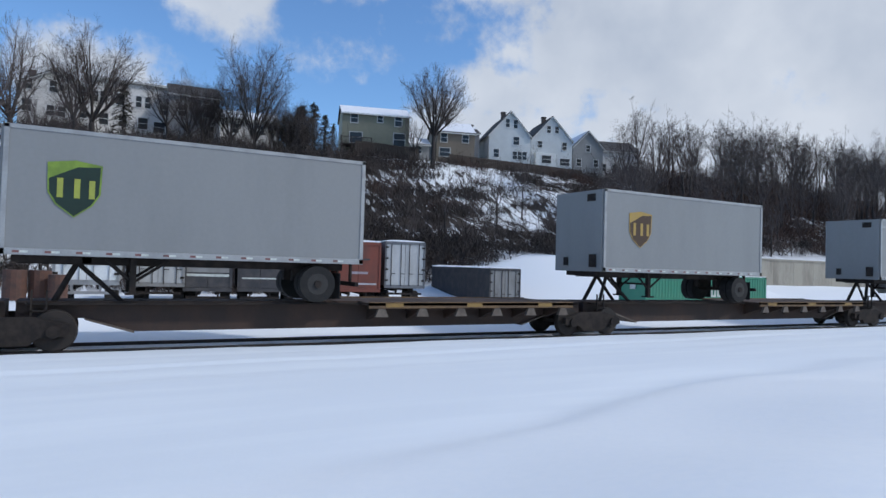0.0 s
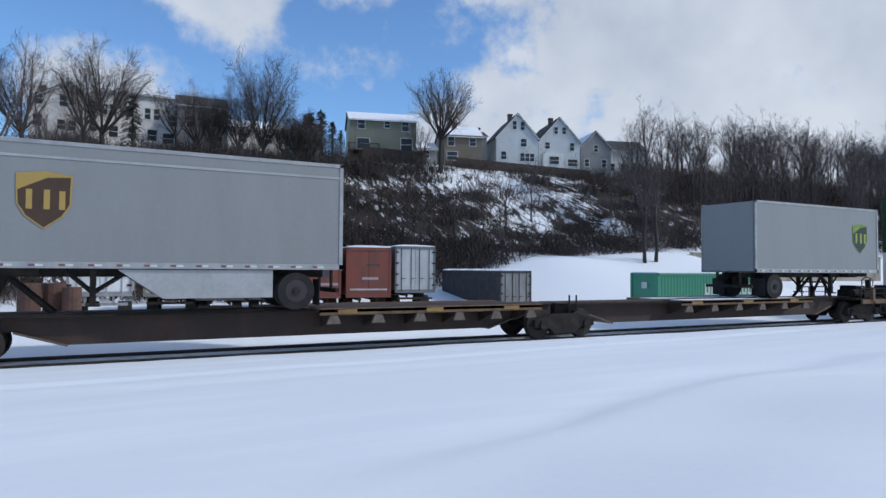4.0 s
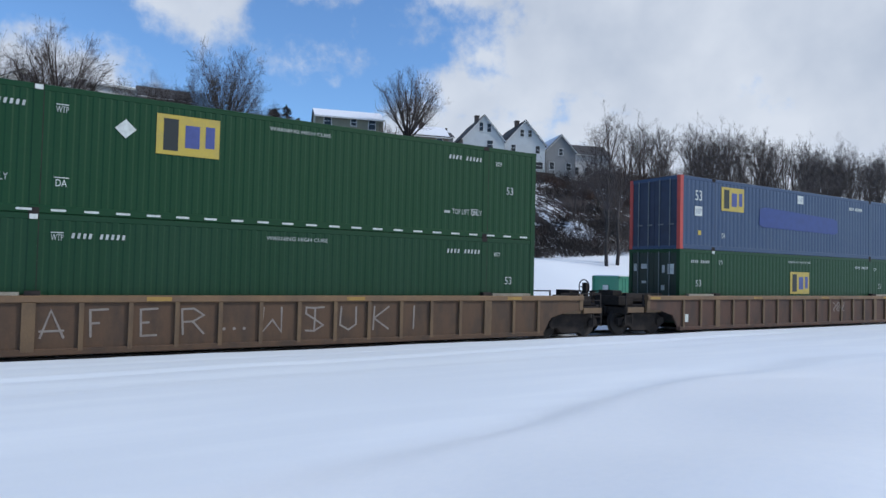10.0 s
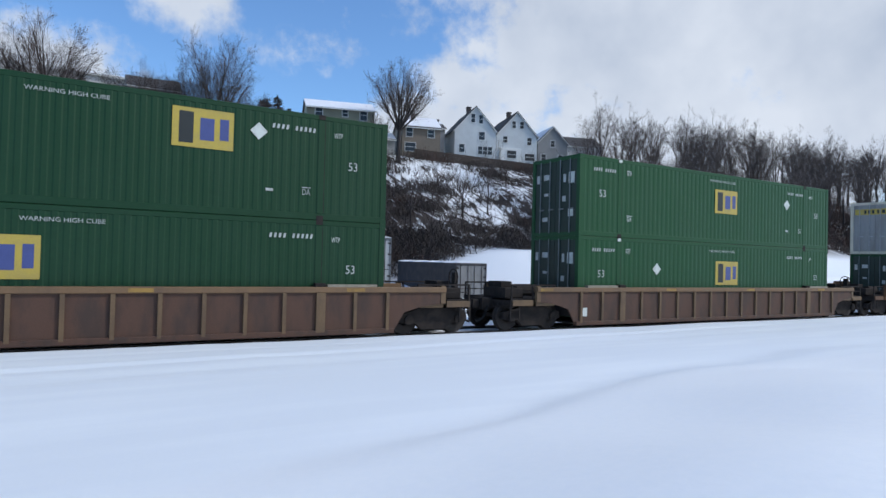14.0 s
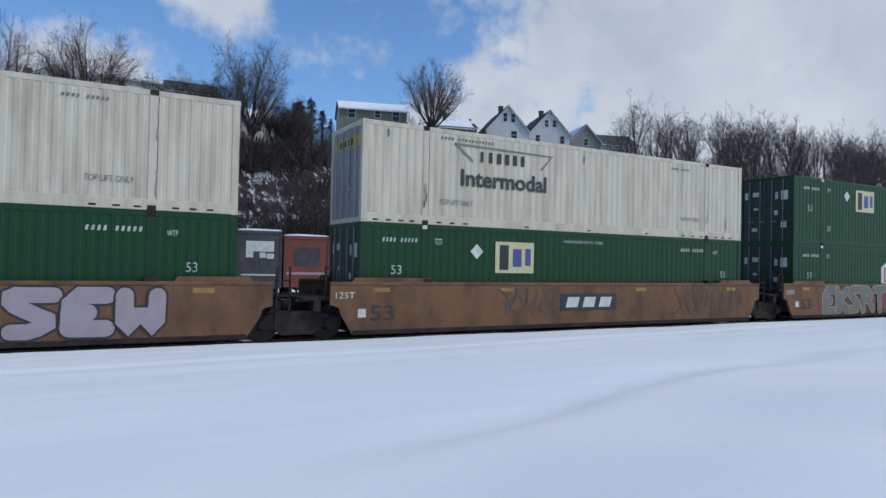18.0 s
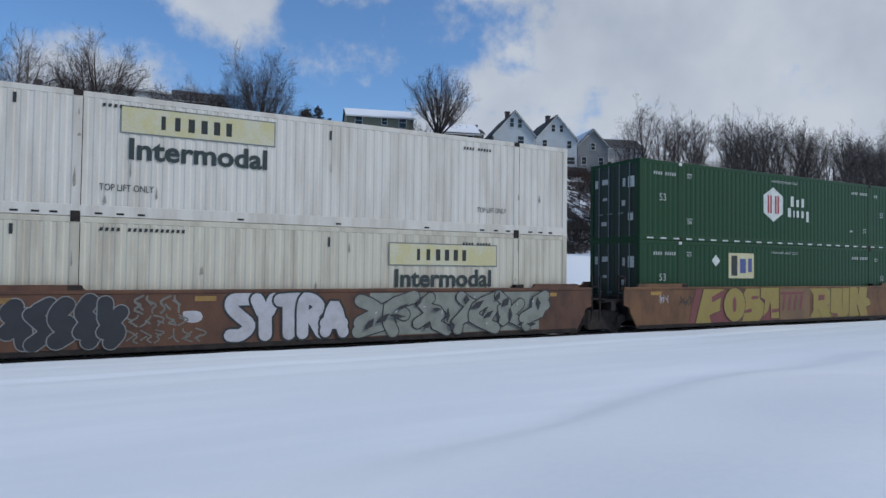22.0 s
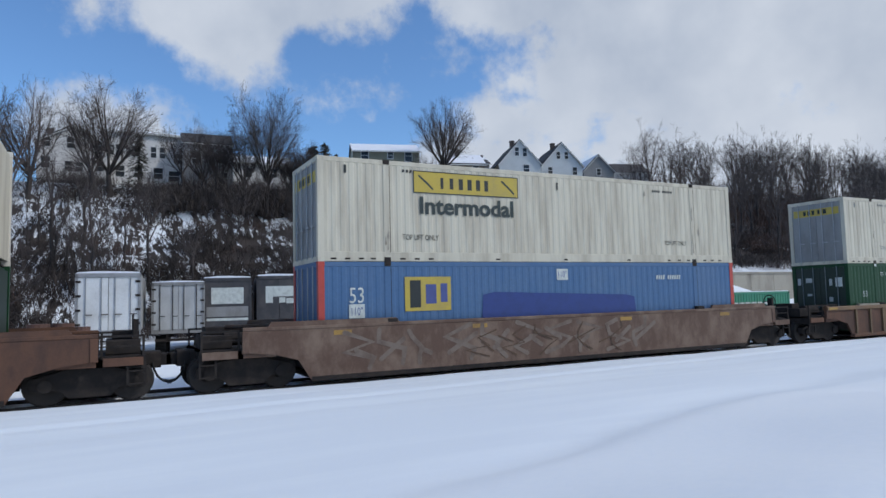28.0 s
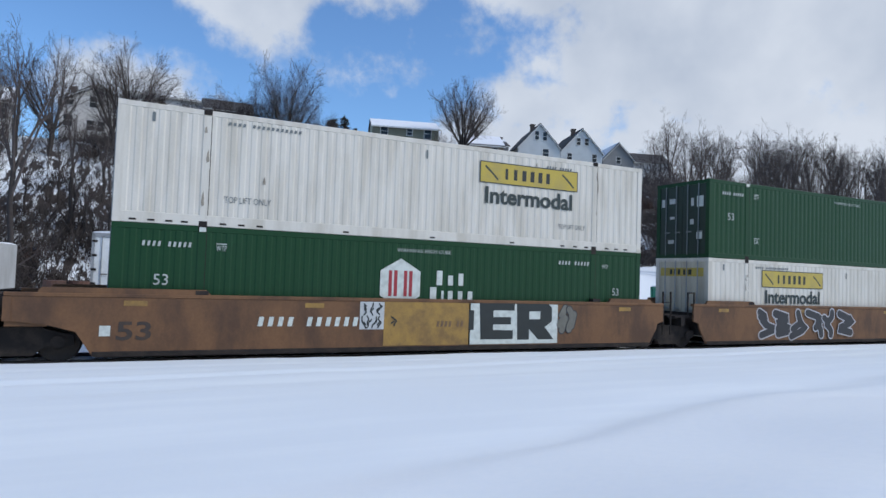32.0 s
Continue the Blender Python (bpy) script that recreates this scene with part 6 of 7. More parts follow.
    meshes["spring"] = sp.mesh("spring", IRON)
    return meshes


TRUCK = build_truck()


def truck(car, x):
    b = part("truck", TRUCK["bolster"], None, car, at=(x, 0, 0))
    for s in (-1, 1):
        f = part("side_frame", TRUCK["side_frame"], None, b, at=(0, s * 1.0, 0.0))
        part("spring", TRUCK["spring"], None, b, at=(0, s * 1.0, 0.0))
    for dx in (-0.89, 0.89):
        part("axle", TRUCK["axle"], None, b, at=(dx, 0, 0.46))
        for s in (-1, 1):
            w = part("wheel", TRUCK["wheel"], None, b, at=(dx, s * 0.76, 0.46))
            if s > 0:
                w.rotation_euler = (0, 0, math.pi)
            part("bearing", TRUCK["bearing"], None, b, at=(dx, s * 1.10, 0.46)).rotation_euler = (0, 0, 0 if s < 0 else math.pi)
    return b


def end_gear(car, x, s, paint, tall=1.55):
    """The open platform over an end bogie: sill, deck, steps, hand rails, coupler with its hoses. s: -1 at the low end, 1 at the high end."""
    def bx(a, b):
        return sorted((x + s * a, x + s * b))
    part("end_sill", Geo().box(*bx(0.2, 2.55), -0.45, 0.45, 0.70, 1.02), IRON, car)
    part("end_platform", Geo().box(*bx(0.3, 2.45), -1.35, 1.35, 1.02, 1.07).box(*bx(2.36, 2.45), -1.40, 1.40, 0.78, 1.07), IRON, car)
    for yy in (-1.36, 1.36):
        g = Geo()
        for a in (0.55, 1.5, 2.38):
            g.box(*bx(a, a + 0.05), yy - 0.025, yy + 0.025, 1.07, 1.55)
        g.box(*bx(0.55, 2.43), yy - 0.02, yy + 0.02, 1.50, 1.55).box(*bx(0.55, 2.43), yy - 0.015, yy + 0.015, 1.28, 1.31)
        part("hand_rail", g, IRON, car)
        st = Geo().box(*bx(2.05, 2.10), yy - 0.02, yy + 0.02, 0.38, 1.05).box(*bx(2.42, 2.47), yy - 0.02, yy + 0.02, 0.38, 1.05)
        for z in (0.40, 0.70):
            st.box(*bx(2.05, 2.47), yy - 0.03, yy + 0.03, z, z + 0.03)
        part("step", st, IRON, car)
    part("coupler", Geo().box(*bx(2.45, 3.0), -0.11, 0.11, 0.74, 0.95).box(*bx(2.84, 3.10), -0.17, 0.17, 0.70, 1.0, 0.03), IRON, car)
    part("draft_pocket", Geo().box(*bx(1.9, 2.86), -0.34, 0.34, 0.66, 1.06, 0.04), IRON, car)
    part("end_cabinet", Geo().box(*bx(1.62, 2.36), -0.95, 0.3, 1.07, 1.42, 0.03).box(*bx(1.75, 2.2), -0.5, 0.25, 1.42, 1.62, 0.02), IRON, car)
    hoses = []
    for dy in (-0.36, -0.28):
        hoses.append([(x + s * 2.66, dy, 0.80), (x + s * 2.70, dy - 0.02, 0.62), (x + s * 2.78, dy - 0.02, 0.45), (x + s * 2.90, dy - 0.02, 0.34), (x + s * 3.10, dy - 0.02, 0.27 + 0.4 * (dy + 0.36))])
    for a, b in ((0.62, 1.42), (1.56, 2.40)):
        for yy in (-1.40, 1.40):
            part("end_beam", Geo().box(*bx(a, b), yy - 0.04, yy + 0.04, 0.84, 1.03, 0.01), RIB_BROWN if paint in (BROWN, OXIDE) else paint, car)
    for yy in (-1.45, 1.45):
        part("end_post", Geo().box(*bx(1.30, 1.46), yy - 0.06, yy + 0.06, 0.96, 1.50, 0.01), RIB_BROWN if paint in (BROWN, OXIDE) else paint, car)
    for pts in hoses:
        part("air_hose", Geo().tube(pts, 0.030, 6), RUBBER, car)
    part("cut_lever", Geo().tube([(x + s * 2.5, -1.3, 0.86), (x + s * 2.56, -0.2, 0.74)], 0.016, 5), IRON, car)
    if s > 0:
        g = Geo()
        n = 16
        for k in range(n):
            a, b = 6.2832 * k / n, 6.2832 * (k + 1) / n
            g.tube([(x + 2.2, -0.75 + 0.26 * math.cos(a), 1.75 + 0.26 * math.sin(a)), (x + 2.2, -0.75 + 0.26 * math.cos(b), 1.75 + 0.26 * math.sin(b))], 0.022, 5)
        for k in range(3):
            a = 2.094 * k
            g.tube([(x + 2.2, -0.75, 1.75), (x + 2.2, -0.75 + 0.26 * math.cos(a), 1.75 + 0.26 * math.sin(a))], 0.016, 5)
        g.box(x + 2.2, x + 2.32, -0.85, -0.65, 1.07, 1.9)
        part("brake_wheel", g, IRON, car)
        part("brake_cylinder", Geo().tube([(x + 0.7, -0.9, 1.3), (x + 1.3, -0.9, 1.3)], 0.18, 10), IRON, car)
    else:
        part("air_tank", Geo().tube([(x - 1.0, -0.7, 1.33), (x - 1.8, -0.7, 1.33)], 0.2, 10), IRON, car)


def well_car(style, unit_x, low, high, paint, label, sparse=False):
    """One well of a container car. style: ribbed or smooth. low, high: 'end' where it has its own bogie and coupler, 'joint' where it shares a bogie,
    'none' where its neighbour carries the shared bogie."""
    c = thing("well_car", label, "railcar", "container cars of the train")
    top = 1.46 if style == "ribbed" else 1.60
    bot = 0.17
    xa, xb = -0.35, CL + 0.35
    ea = -2.0 if low == "end" else -0.9
    eb = CL + (2.0 if high == "end" else 0.9)
    for s in (-1, 1):
        yo = s * 1.49
        yi = s * 1.42
        o = [(ea, 0.98), (xa - 0.9 if low == "end" else xa - 0.3, 0.90), (xa - 0.25, 0.72), (xa + 0.1, bot), (xb - 0.1, bot), (xb + 0.25, 0.72), (xb + 0.9 if high == "end" else xb + 0.3, 0.90), (eb, 0.98), (eb, top - 0.06), (ea, top - 0.06)]
        part("side_sheet", Geo().prism_y(o, *sorted((yo, yi))), paint, c)
        chord_y = sorted((s * 1.56, s * 1.33))
        if style == "ribbed":
            part("top_chord", Geo().box(ea, eb, *chord_y, top - 0.16, top, 0.02), TAN, c, "tan top chord, lighter than the side")
            part("bottom_chord", Geo().box(xa + 0.1, xb - 0.1, *sorted((s * 1.55, s * 1.36)), bot - 0.03, bot + 0.12, 0.02), paint, c)
            rib = RIB_MESH
            for i in range(-8, 9):
                if sparse and i % 2 and abs(i) < 7:
                    continue
                r = part("rib", WIDE_RIB if abs(i) == 6 else rib, None, c, at=(CL / 2 + 1.013 * i, s * 1.49, 0))
                if s > 0:
                    r.rotation_euler = (0, 0, math.pi)
            for x0, x1 in ((0.3, 1.8), (CL - 1.8, CL - 0.3)):
                part("container_guide", Geo().box(x0, x1, *sorted((s * 1.50, s * 1.34)), top, top + 0.07), GUIDE, c)
            for x in (-1.9, 4.35, 9.4, 14.9):
                part("yellow_mark", Geo().box(x, x + 0.55, *sorted((s * 1.566, s * 1.56)), top - 0.13, top - 0.03), YELLOW_CAR, c)
        else:
            part("top_chord", Geo().box(ea, eb, *sorted((s * 1.51, s * 1.33)), top - 0.10, top, 0.02), paint, c)
            part("bottom_chord", Geo().box(xa + 0.1, xb - 0.1, *sorted((s * 1.51, s * 1.36)), bot - 0.03, bot + 0.10, 0.02), IRON, c)
            for x0, x1 in ((ea + 0.6, 2.15), (CL - 1.5, eb - 0.6)):
                part("raised_end", Geo().prism_y([(x0, top - 0.03), (x1 + 0.14, top - 0.03), (x1, top + 0.12), (x0 + 0.1, top + 0.12)], *sorted((s * 1.496, s * 1.40))), paint, c)
            for x in (0.35, 4.6, 10.3, 15.1):
                part("yellow_mark", Geo().box(x, x + 0.5, *sorted((s * 1.497, s * 1.49)), top - 0.28, top - 0.16), YELLOW_CAR, c)
        for x in (1.9, 14.0):
            part("cone_pedestal", Geo().box(x, x + 0.3, *sorted((s * 1.50, s * 1.31)), top, top + 0.10), IRON, c)
    fl = Geo().box(xa + 0.2, xb - 0.2, -1.42, 1.42, bot, bot + 0.06)
    for i in range(6):
        x = 1.2 + i * 2.75
        fl.box(x, x + 0.25, -1.42, 1.42, bot + 0.05, 0.36)
    part("well_floor", fl, IRON, c)
    for x in (xa, xb - 0.14):
        part("bulkhead", Geo().box(x, x + 0.14, -1.42, 1.42, 0.45, 1.25), IRON, c)
    if low == "end":
        truck(c, -1.85)
        end_gear(c, -0.55, -1, paint)
    elif low == "joint":
        truck(c, -1.67)
        part("joint", Geo().box(-1.9, -0.3, -0.5, 0.5, 0.66, 1.05).box(-1.3, -1.1, -1.3, 1.3, 0.80, 1.1).box(-1.75, -0.55, -1.15, -1.0, 1.05, 1.12), IRON, c)
        part("joint_platform", Geo().box(-1.6, -0.6, -1.3, 1.3, 1.10, 1.15).box(-1.0, -0.95, -1.3, -1.26, 1.15, 2.0).box(-0.7, -0.65, -1.3, -1.26, 1.15, 2.0).box(-1.0, -0.65, -1.3, -1.26, 1.95, 2.0), IRON, c)
    if high == "end":
        truck(c, CL + 1.85)
        end_gear(c, CL + 0.55, 1, paint)
    else:
        part("joint", Geo().box(CL + 0.3, CL + 1.5, -0.45, 0.45, 0.70, 1.0).box(CL + 0.9, CL + 1.05, -1.3, 1.3, 0.85, 1.1), IRON, c)
        part("ladder", Geo().box(CL + 1.0, CL + 1.05, -1.38, -1.33, 0.5, 2.0).box(CL + 1.35, CL + 1.4, -1.38, -1.33, 0.5, 2.0).box(CL + 1.0, CL + 1.4, -1.38, -1.33, 0.8, 0.84).box(CL + 1.0, CL + 1.4, -1.38, -1.33, 1.2, 1.24).box(CL + 1.0, CL + 1.4, -1.38, -1.33, 1.6, 1.64), IRON, c)
    MOVERS.append((c, unit_x, 0.0))
    return c


WIDE_RIB = Geo().prism_x([(0.0, 0.20), (-0.062, 0.23), (-0.072, 1.30), (0.0, 1.33)], -0.13, 0.13).mesh("rib", RIB_BROWN)
RIB_MESH = Geo().prism_x([(0.0, 0.20), (-0.062, 0.23), (-0.072, 1.30), (0.0, 1.33)], -0.05, 0.05).mesh("rib", RIB_BROWN)
Y_CAR = -1.494
FLOOR_Z = 0.39
UPPER_Z = FLOOR_Z + 2.90


def panel(c, x0, x1, z0, z1, mat, inner=None):
    """A painted panel on a car's side, with plain bars for the company's letters."""
    p = plate(c, x0, x1, z0, z1, Y_CAR, mat, "painted_panel")
    if inner:
        h = z1 - z0
        w = (x1 - x0)
        for q in (0.09, 0.38, 0.67):
            part("letter_bar", Geo().prism_y([(x0 + w * q, z0 + h * 0.2), (x0 + w * (q + 0.20), z0 + h * 0.2), (x0 + w * (q + 0.24), z1 - h * 0.2), (x0 + w * (q + 0.04), z1 - h * 0.2)], Y_CAR - 0.008, Y_CAR - 0.004), inner, p)
    return p


def big_53(c, x=0.22):
    letters(c, "53", x, x + 0.74, 0.52, 0.96, Y_CAR, WORN_BLACK, bold=0.02)
    plate(c, x - 0.35, x - 0.12, 0.62, 0.86, Y_CAR, DECAL_WHITE, "paper_tag")


def number_panel(c, x0, x1, dark=True):
    if dark:
        plate(c, x0 - 0.1, x1 + 0.1, 0.74, 1.18, Y_CAR, G_DARK, "number_panel")
    bars(c, x0, x1, 0.84, 1.08, Y_CAR - 0.004, DECAL_WHITE, 11, 0.52)


# ---- trailers on the spine cars ----
def trailer(unit_x, length, reverse=False, skirt=False, stripe=False, logo="brown", tandem=1, label="", mark=1.15):
    """A grey road trailer standing on a spine car. Its own x runs from its front; reverse turns it round."""
    t = thing("road_trailer", label, "trailer", "trailers on the train")
    z0, z1, w = 2.20, 5.08, 1.30
    m = (lambda x: length - x) if reverse else (lambda x: x)

    def bx(a, b):
        return sorted((m(a), m(b)))
    part("body", Geo().box(0.02, length - 0.02, -w + 0.01, w - 0.01, z0 + 0.05, z1 - 0.03, 0.03), SILVER, t)
    for s in (-1, 1):
        a, b = sorted((s * (w + 0.012), s * (w - 0.03)))
        part("top_rail", Geo().box(0, length, a, b, z1 - 0.10, z1, 0.01), TRIM, t)
        part("bottom_rail", Geo().box(0, length, a, b, z0, z0 + 0.15, 0.01), TRIM, t)
        for x in (0.0, length - 0.1):
            part("corner_trim", Geo().box(x, x + 0.1, a, b, z0, z1), TRIM, t)
        if stripe:
            part("pale_band", Geo().box(0.05, length - 0.05, *sorted((s * (w + 0.006), s * w)), z1 - 0.41, z1 - 0.35), SKIRT, t)
        n = int(length / 0.62)
        g, h = Geo(), Geo()
        for i in range(n):
            x = 0.25 + i * (length - 0.5) / n
            yy = sorted((s * (w + 0.016), s * (w + 0.012)))
            g.box(x, x + 0.13, *yy, z0 + 0.05, z0 + 0.10)
            h.box(x + 0.13, x + 0.29, *yy, z0 + 0.05, z0 + 0.10)
        part("red_tape", g, TAPE_RED, t, kind="stuff")
        part("white_tape", h, DECAL_WHITE, t, kind="stuff")
    part("front_wall", Geo().box(*bx(-0.06, 0.02), -w + 0.06, w - 0.06, z0, z1 - 0.02), SILVER, t)
    part("front_box", Geo().box(*bx(-0.16, -0.06), -1.0, -0.72, z0 + 0.15, z0 + 0.6), IRON, t)
    part("front_box", Geo().box(*bx(-0.12, -0.06), 0.5, 0.7, z0 + 0.2, z0 + 0.5), IRON, t)
    part("vent", Geo().box(*bx(-0.09, -0.06), -0.9, -0.5, z1 - 0.4, z1 - 0.15), IRON, t)
    part("rear_doors", Geo().box(*bx(length - 0.02, length + 0.03), -w + 0.08, w - 0.08, z0 + 0.05, z1 - 0.05), SILVER, t)
    part("under_frame", Geo().box(*bx(0.3, length - 0.3), -0.5, -0.4, z0 - 0.2, z0).box(*bx(0.3, length - 0.3), 0.4, 0.5, z0 - 0.2, z0).box(*bx(0.2, 1.6), -0.9, 0.9, z0 - 0.16, z0), IRON, t)
    lg = 2.7 if length < 10 else 3.2
    g = Geo()
    for y in (-0.75, 0.75):
        g.box(*bx(lg - 0.07, lg + 0.07), y - 0.07, y + 0.07, z0 - 0.85, z0)
        g.box(*bx(lg - 0.16, lg + 0.16), y - 0.16, y + 0.16, z0 - 0.90, z0 - 0.85)
        g.tube([(m(lg), y, z0 - 0.6), (m(lg + 0.8), y, z0 - 0.05)], 0.04, 5)
        g.tube([(m(lg), y, z0 - 0.6), (m(lg - 0.6), y, z0 - 0.05)], 0.04, 5)
    g.box(*bx(lg - 0.03, lg + 0.03), -0.7, 0.7, z0 - 0.45, z0 - 0.38)
    part("landing_gear", g, IRON, t)
    axles = [length - 1.25] if tandem == 1 else [length - 3.1, length - 1.9]
    for a in axles:
        for s in (-1, 1):
            for yy in (s * 1.12, s * 0.80):
                o = part("wheel", Geo().disc(m(a), z0 - 0.56, 0.49, yy - 0.13, yy + 0.13, 22), RUBBER, t)
                if abs(yy) > 1:
                    ys = yy + s * 0.13
                    part("rim", Geo().disc(m(a), z0 - 0.56, 0.29, *sorted((ys + s * 0.004, ys - s * 0.05)), 16), HUB_RIM, o)
                    part("hub", Geo().disc(m(a), z0 - 0.56, 0.10, *sorted((ys + s * 0.05, ys)), 10), IRON, o)
        part("axle", Geo().tube([(m(a), -0.8, z0 - 0.56), (m(a), 0.8, z0 - 0.56)], 0.07, 8), IRON, t)
        for ya in (-0.55, 0.35):
            part("suspension", Geo().box(*bx(a - 0.5, a + 0.3), ya, ya + 0.2, z0 - 0.5, z0 - 0.15), IRON, t)
    for ya in (-1.25, 0.65):
        part("mud_flap", Geo().box(*bx(axles[-1] + 0.62, axles[-1] + 0.64), ya, ya + 0.6, z0 - 0.95, z0 - 0.25), RUBBER, t)
    part("rear_bumper", Geo().box(*bx(length - 0.12, length - 0.02), -1.1, 1.1, z0 - 0.62, z0 - 0.5).box(*bx(length - 0.1, length - 0.04), -0.6, -0.5, z0 - 0.5, z0).box(*bx(length - 0.1, length - 0.04), 0.5, 0.6, z0 - 0.5, z0), IRON, t)
    if skirt:
        for s in (-1, 1):
            a, b = lg + 0.5, axles[0] - 0.62
            o = [(m(a), z0 - 0.02), (m(a + 1.0), z0 - 0.72), (m(b), z0 - 0.72), (m(b), z0 - 0.02)]
            part("side_skirt", Geo().prism_y(o if not reverse else o[::-1], *sorted((s * 1.24, s * 1.21))), SKIRT, t, "pale dented side skirt")
    # shield mark, drawn without its letters
    x0 = m(mark) if not reverse else 6.5
    zb, zt, cx = 3.08, 4.36, x0 + 0.55
    y = -w - 0.006
    o = [(x0, zt - 0.06), (cx, zt + 0.02), (x0 + 1.1, zt - 0.06), (x0 + 1.08, zb + 0.55), (x0 + 0.92, zb + 0.28), (cx, zb), (x0 + 0.18, zb + 0.28), (x0 + 0.02, zb + 0.55)]
    edge, body = (DECAL_GOLD, DECAL_BROWN) if logo == "brown" else (DECAL_LIME, GREEN_DARK)
    sh = part("shield_mark", Geo().prism_y(o[::-1], y - 0.004, y), edge, t)
    q = [(cx + (px - cx) * 0.93, (zb + zt) / 2 + (pz - (zb + zt) / 2) * 0.95) for px, pz in o]
    q[0], q[1], q[2] = (q[0][0], zt - 0.42), (cx + 0.05, zt - 0.13), (q[2][0], zt - 0.10)
    part("shield_field", Geo().prism_y(q[::-1], y - 0.008, y - 0.004), body, sh)
    zz = zb + 0.42
    for xa, xb, za, zc in ((0.12, 0.40, 0.02, 0.46), (0.48, 0.72, 0.02, 0.46), (0.80, 1.00, 0.02, 0.44)):
        part("pale_block", block(x0 + xa, x0 + xb, zz + za, zz + zc, y - 0.008, 0.12), DECAL_GOLD if logo == "brown" else G_LIME, sh)
    MOVERS.append((t, unit_x, 0.0))
    return t


def spine_car(unit_x, length, last, hitch=1.2, hitch_turn=False, deck=(0.55, 0.95), label="rusty brown spine car with yellow tyre platforms"):
    """One platform of an articulated spine car; its x runs from bogie to bogie."""
    c = thing("spine_car", label, "railcar", "spine cars of the train")
    o = [(0.1, 0.72), (1.5, 0.72), (2.6, 0.38), (length - 2.6, 0.38), (length - 1.5, 0.72), (length - 0.1, 0.72), (length - 0.1, 1.10), (0.1, 1.10)]
    part("spine_beam", Geo().prism_y(o, -0.42, 0.42), SOOT, c)
    part("beam_flange", Geo().box(0.1, length - 0.1, -0.55, 0.55, 1.10, 1.14), SOOT, c)
    for xa, za, xb, zb in ((1.5, 0.72, 2.6, 0.38), (length - 2.6, 0.38, length - 1.5, 0.72)):
        part("lower_flange", Geo().prism_y([(xa, za - 0.035), (xb, zb - 0.035), (xb, zb + 0.01), (xa, za + 0.01)], -0.52, 0.52), SHOE, c, "pale dusty lower flange")
    a, b = deck[0] * length, deck[1] * length
    for s in (-1, 1):
        part("tyre_platform", Geo().box(a, b, *sorted((s * 0.42, s * 1.42)), 1.06, 1.14), SOOT, c)
        part("platform_edge", Geo().box(a, b, *sorted((s * 1.42, s * 1.36)), 0.98, 1.17, 0.01), EDGE_RUST, c, "rust-streaked yellowish platform edge")
        for q in range(3):
            xx = a + 0.5 + q * (b - a - 1.4) / 2.2
            part("yellow_strip", Geo().box(xx, xx + 0.55, *sorted((s * 1.426, s * 1.42)), 1.02, 1.13), TAN_PANEL, c)
        n = 6
        for i in range(n):
            x = a + 0.4 + i * (b - a - 0.8) / (n - 1)
            part("bracket", Geo().prism_x([(s * 0.42, 1.06), (s * 1.34, 1.06), (s * 1.34, 0.92), (s * 0.42, 0.60)][::s], x - 0.07, x + 0.07), SOOT, c)
            part("bracket_shoe", Geo().prism_y([(x - 0.20, 0.74), (x + 0.20, 0.74), (x + 0.17, 0.82), (x + 0.10, 0.98), (x - 0.10, 0.98), (x - 0.17, 0.82)], *sorted((s * 1.40, s * 1.30))), SHOE, c, "pale dusty bracket shoe")
        part("walkway", Geo().box(0.3, a, *sorted((s * 0.42, s * 0.75)), 1.06, 1.10), IRON, c)
        if int(unit_x) % 2 == 0:
            part("walkway_snow", Geo().box(a + 0.4, b - 0.6, *sorted((s * 0.5, s * 1.1)), 1.141, 1.165), DECK_SNOW, c, "snow on the deck")
    h = Geo()
    d = -1 if hitch_turn else 1
    for y in (-0.42, 0.42):
        h.tube([(hitch - 0.35 * d, y, 1.12), (hitch + 0.1 * d, y * 0.6, 2.05)], 0.07, 6)
        h.tube([(hitch + 1.1 * d, y, 1.12), (hitch + 0.15 * d, y * 0.6, 2.0)], 0.06, 6)
    h.box(hitch - 0.3, hitch + 0.4, -0.5, 0.5, 2.03, 2.19)
    part("hitch_stand", h, IRON, c)
    truck(c, 0.0)
    if last:
        truck(c, length)
        end_gear(c, length - 1.3, 1, BROWN)
    part("grab_iron", Geo().box(0.4, 0.44, -0.8, -0.76, 0.5, 1.4).box(0.7, 0.74, -0.8, -0.76, 0.5, 1.4).box(0.4, 0.74, -0.8, -0.76, 0.9, 0.94), IRON, c)
    MOVERS.append((c, unit_x, 0.0))
    return c


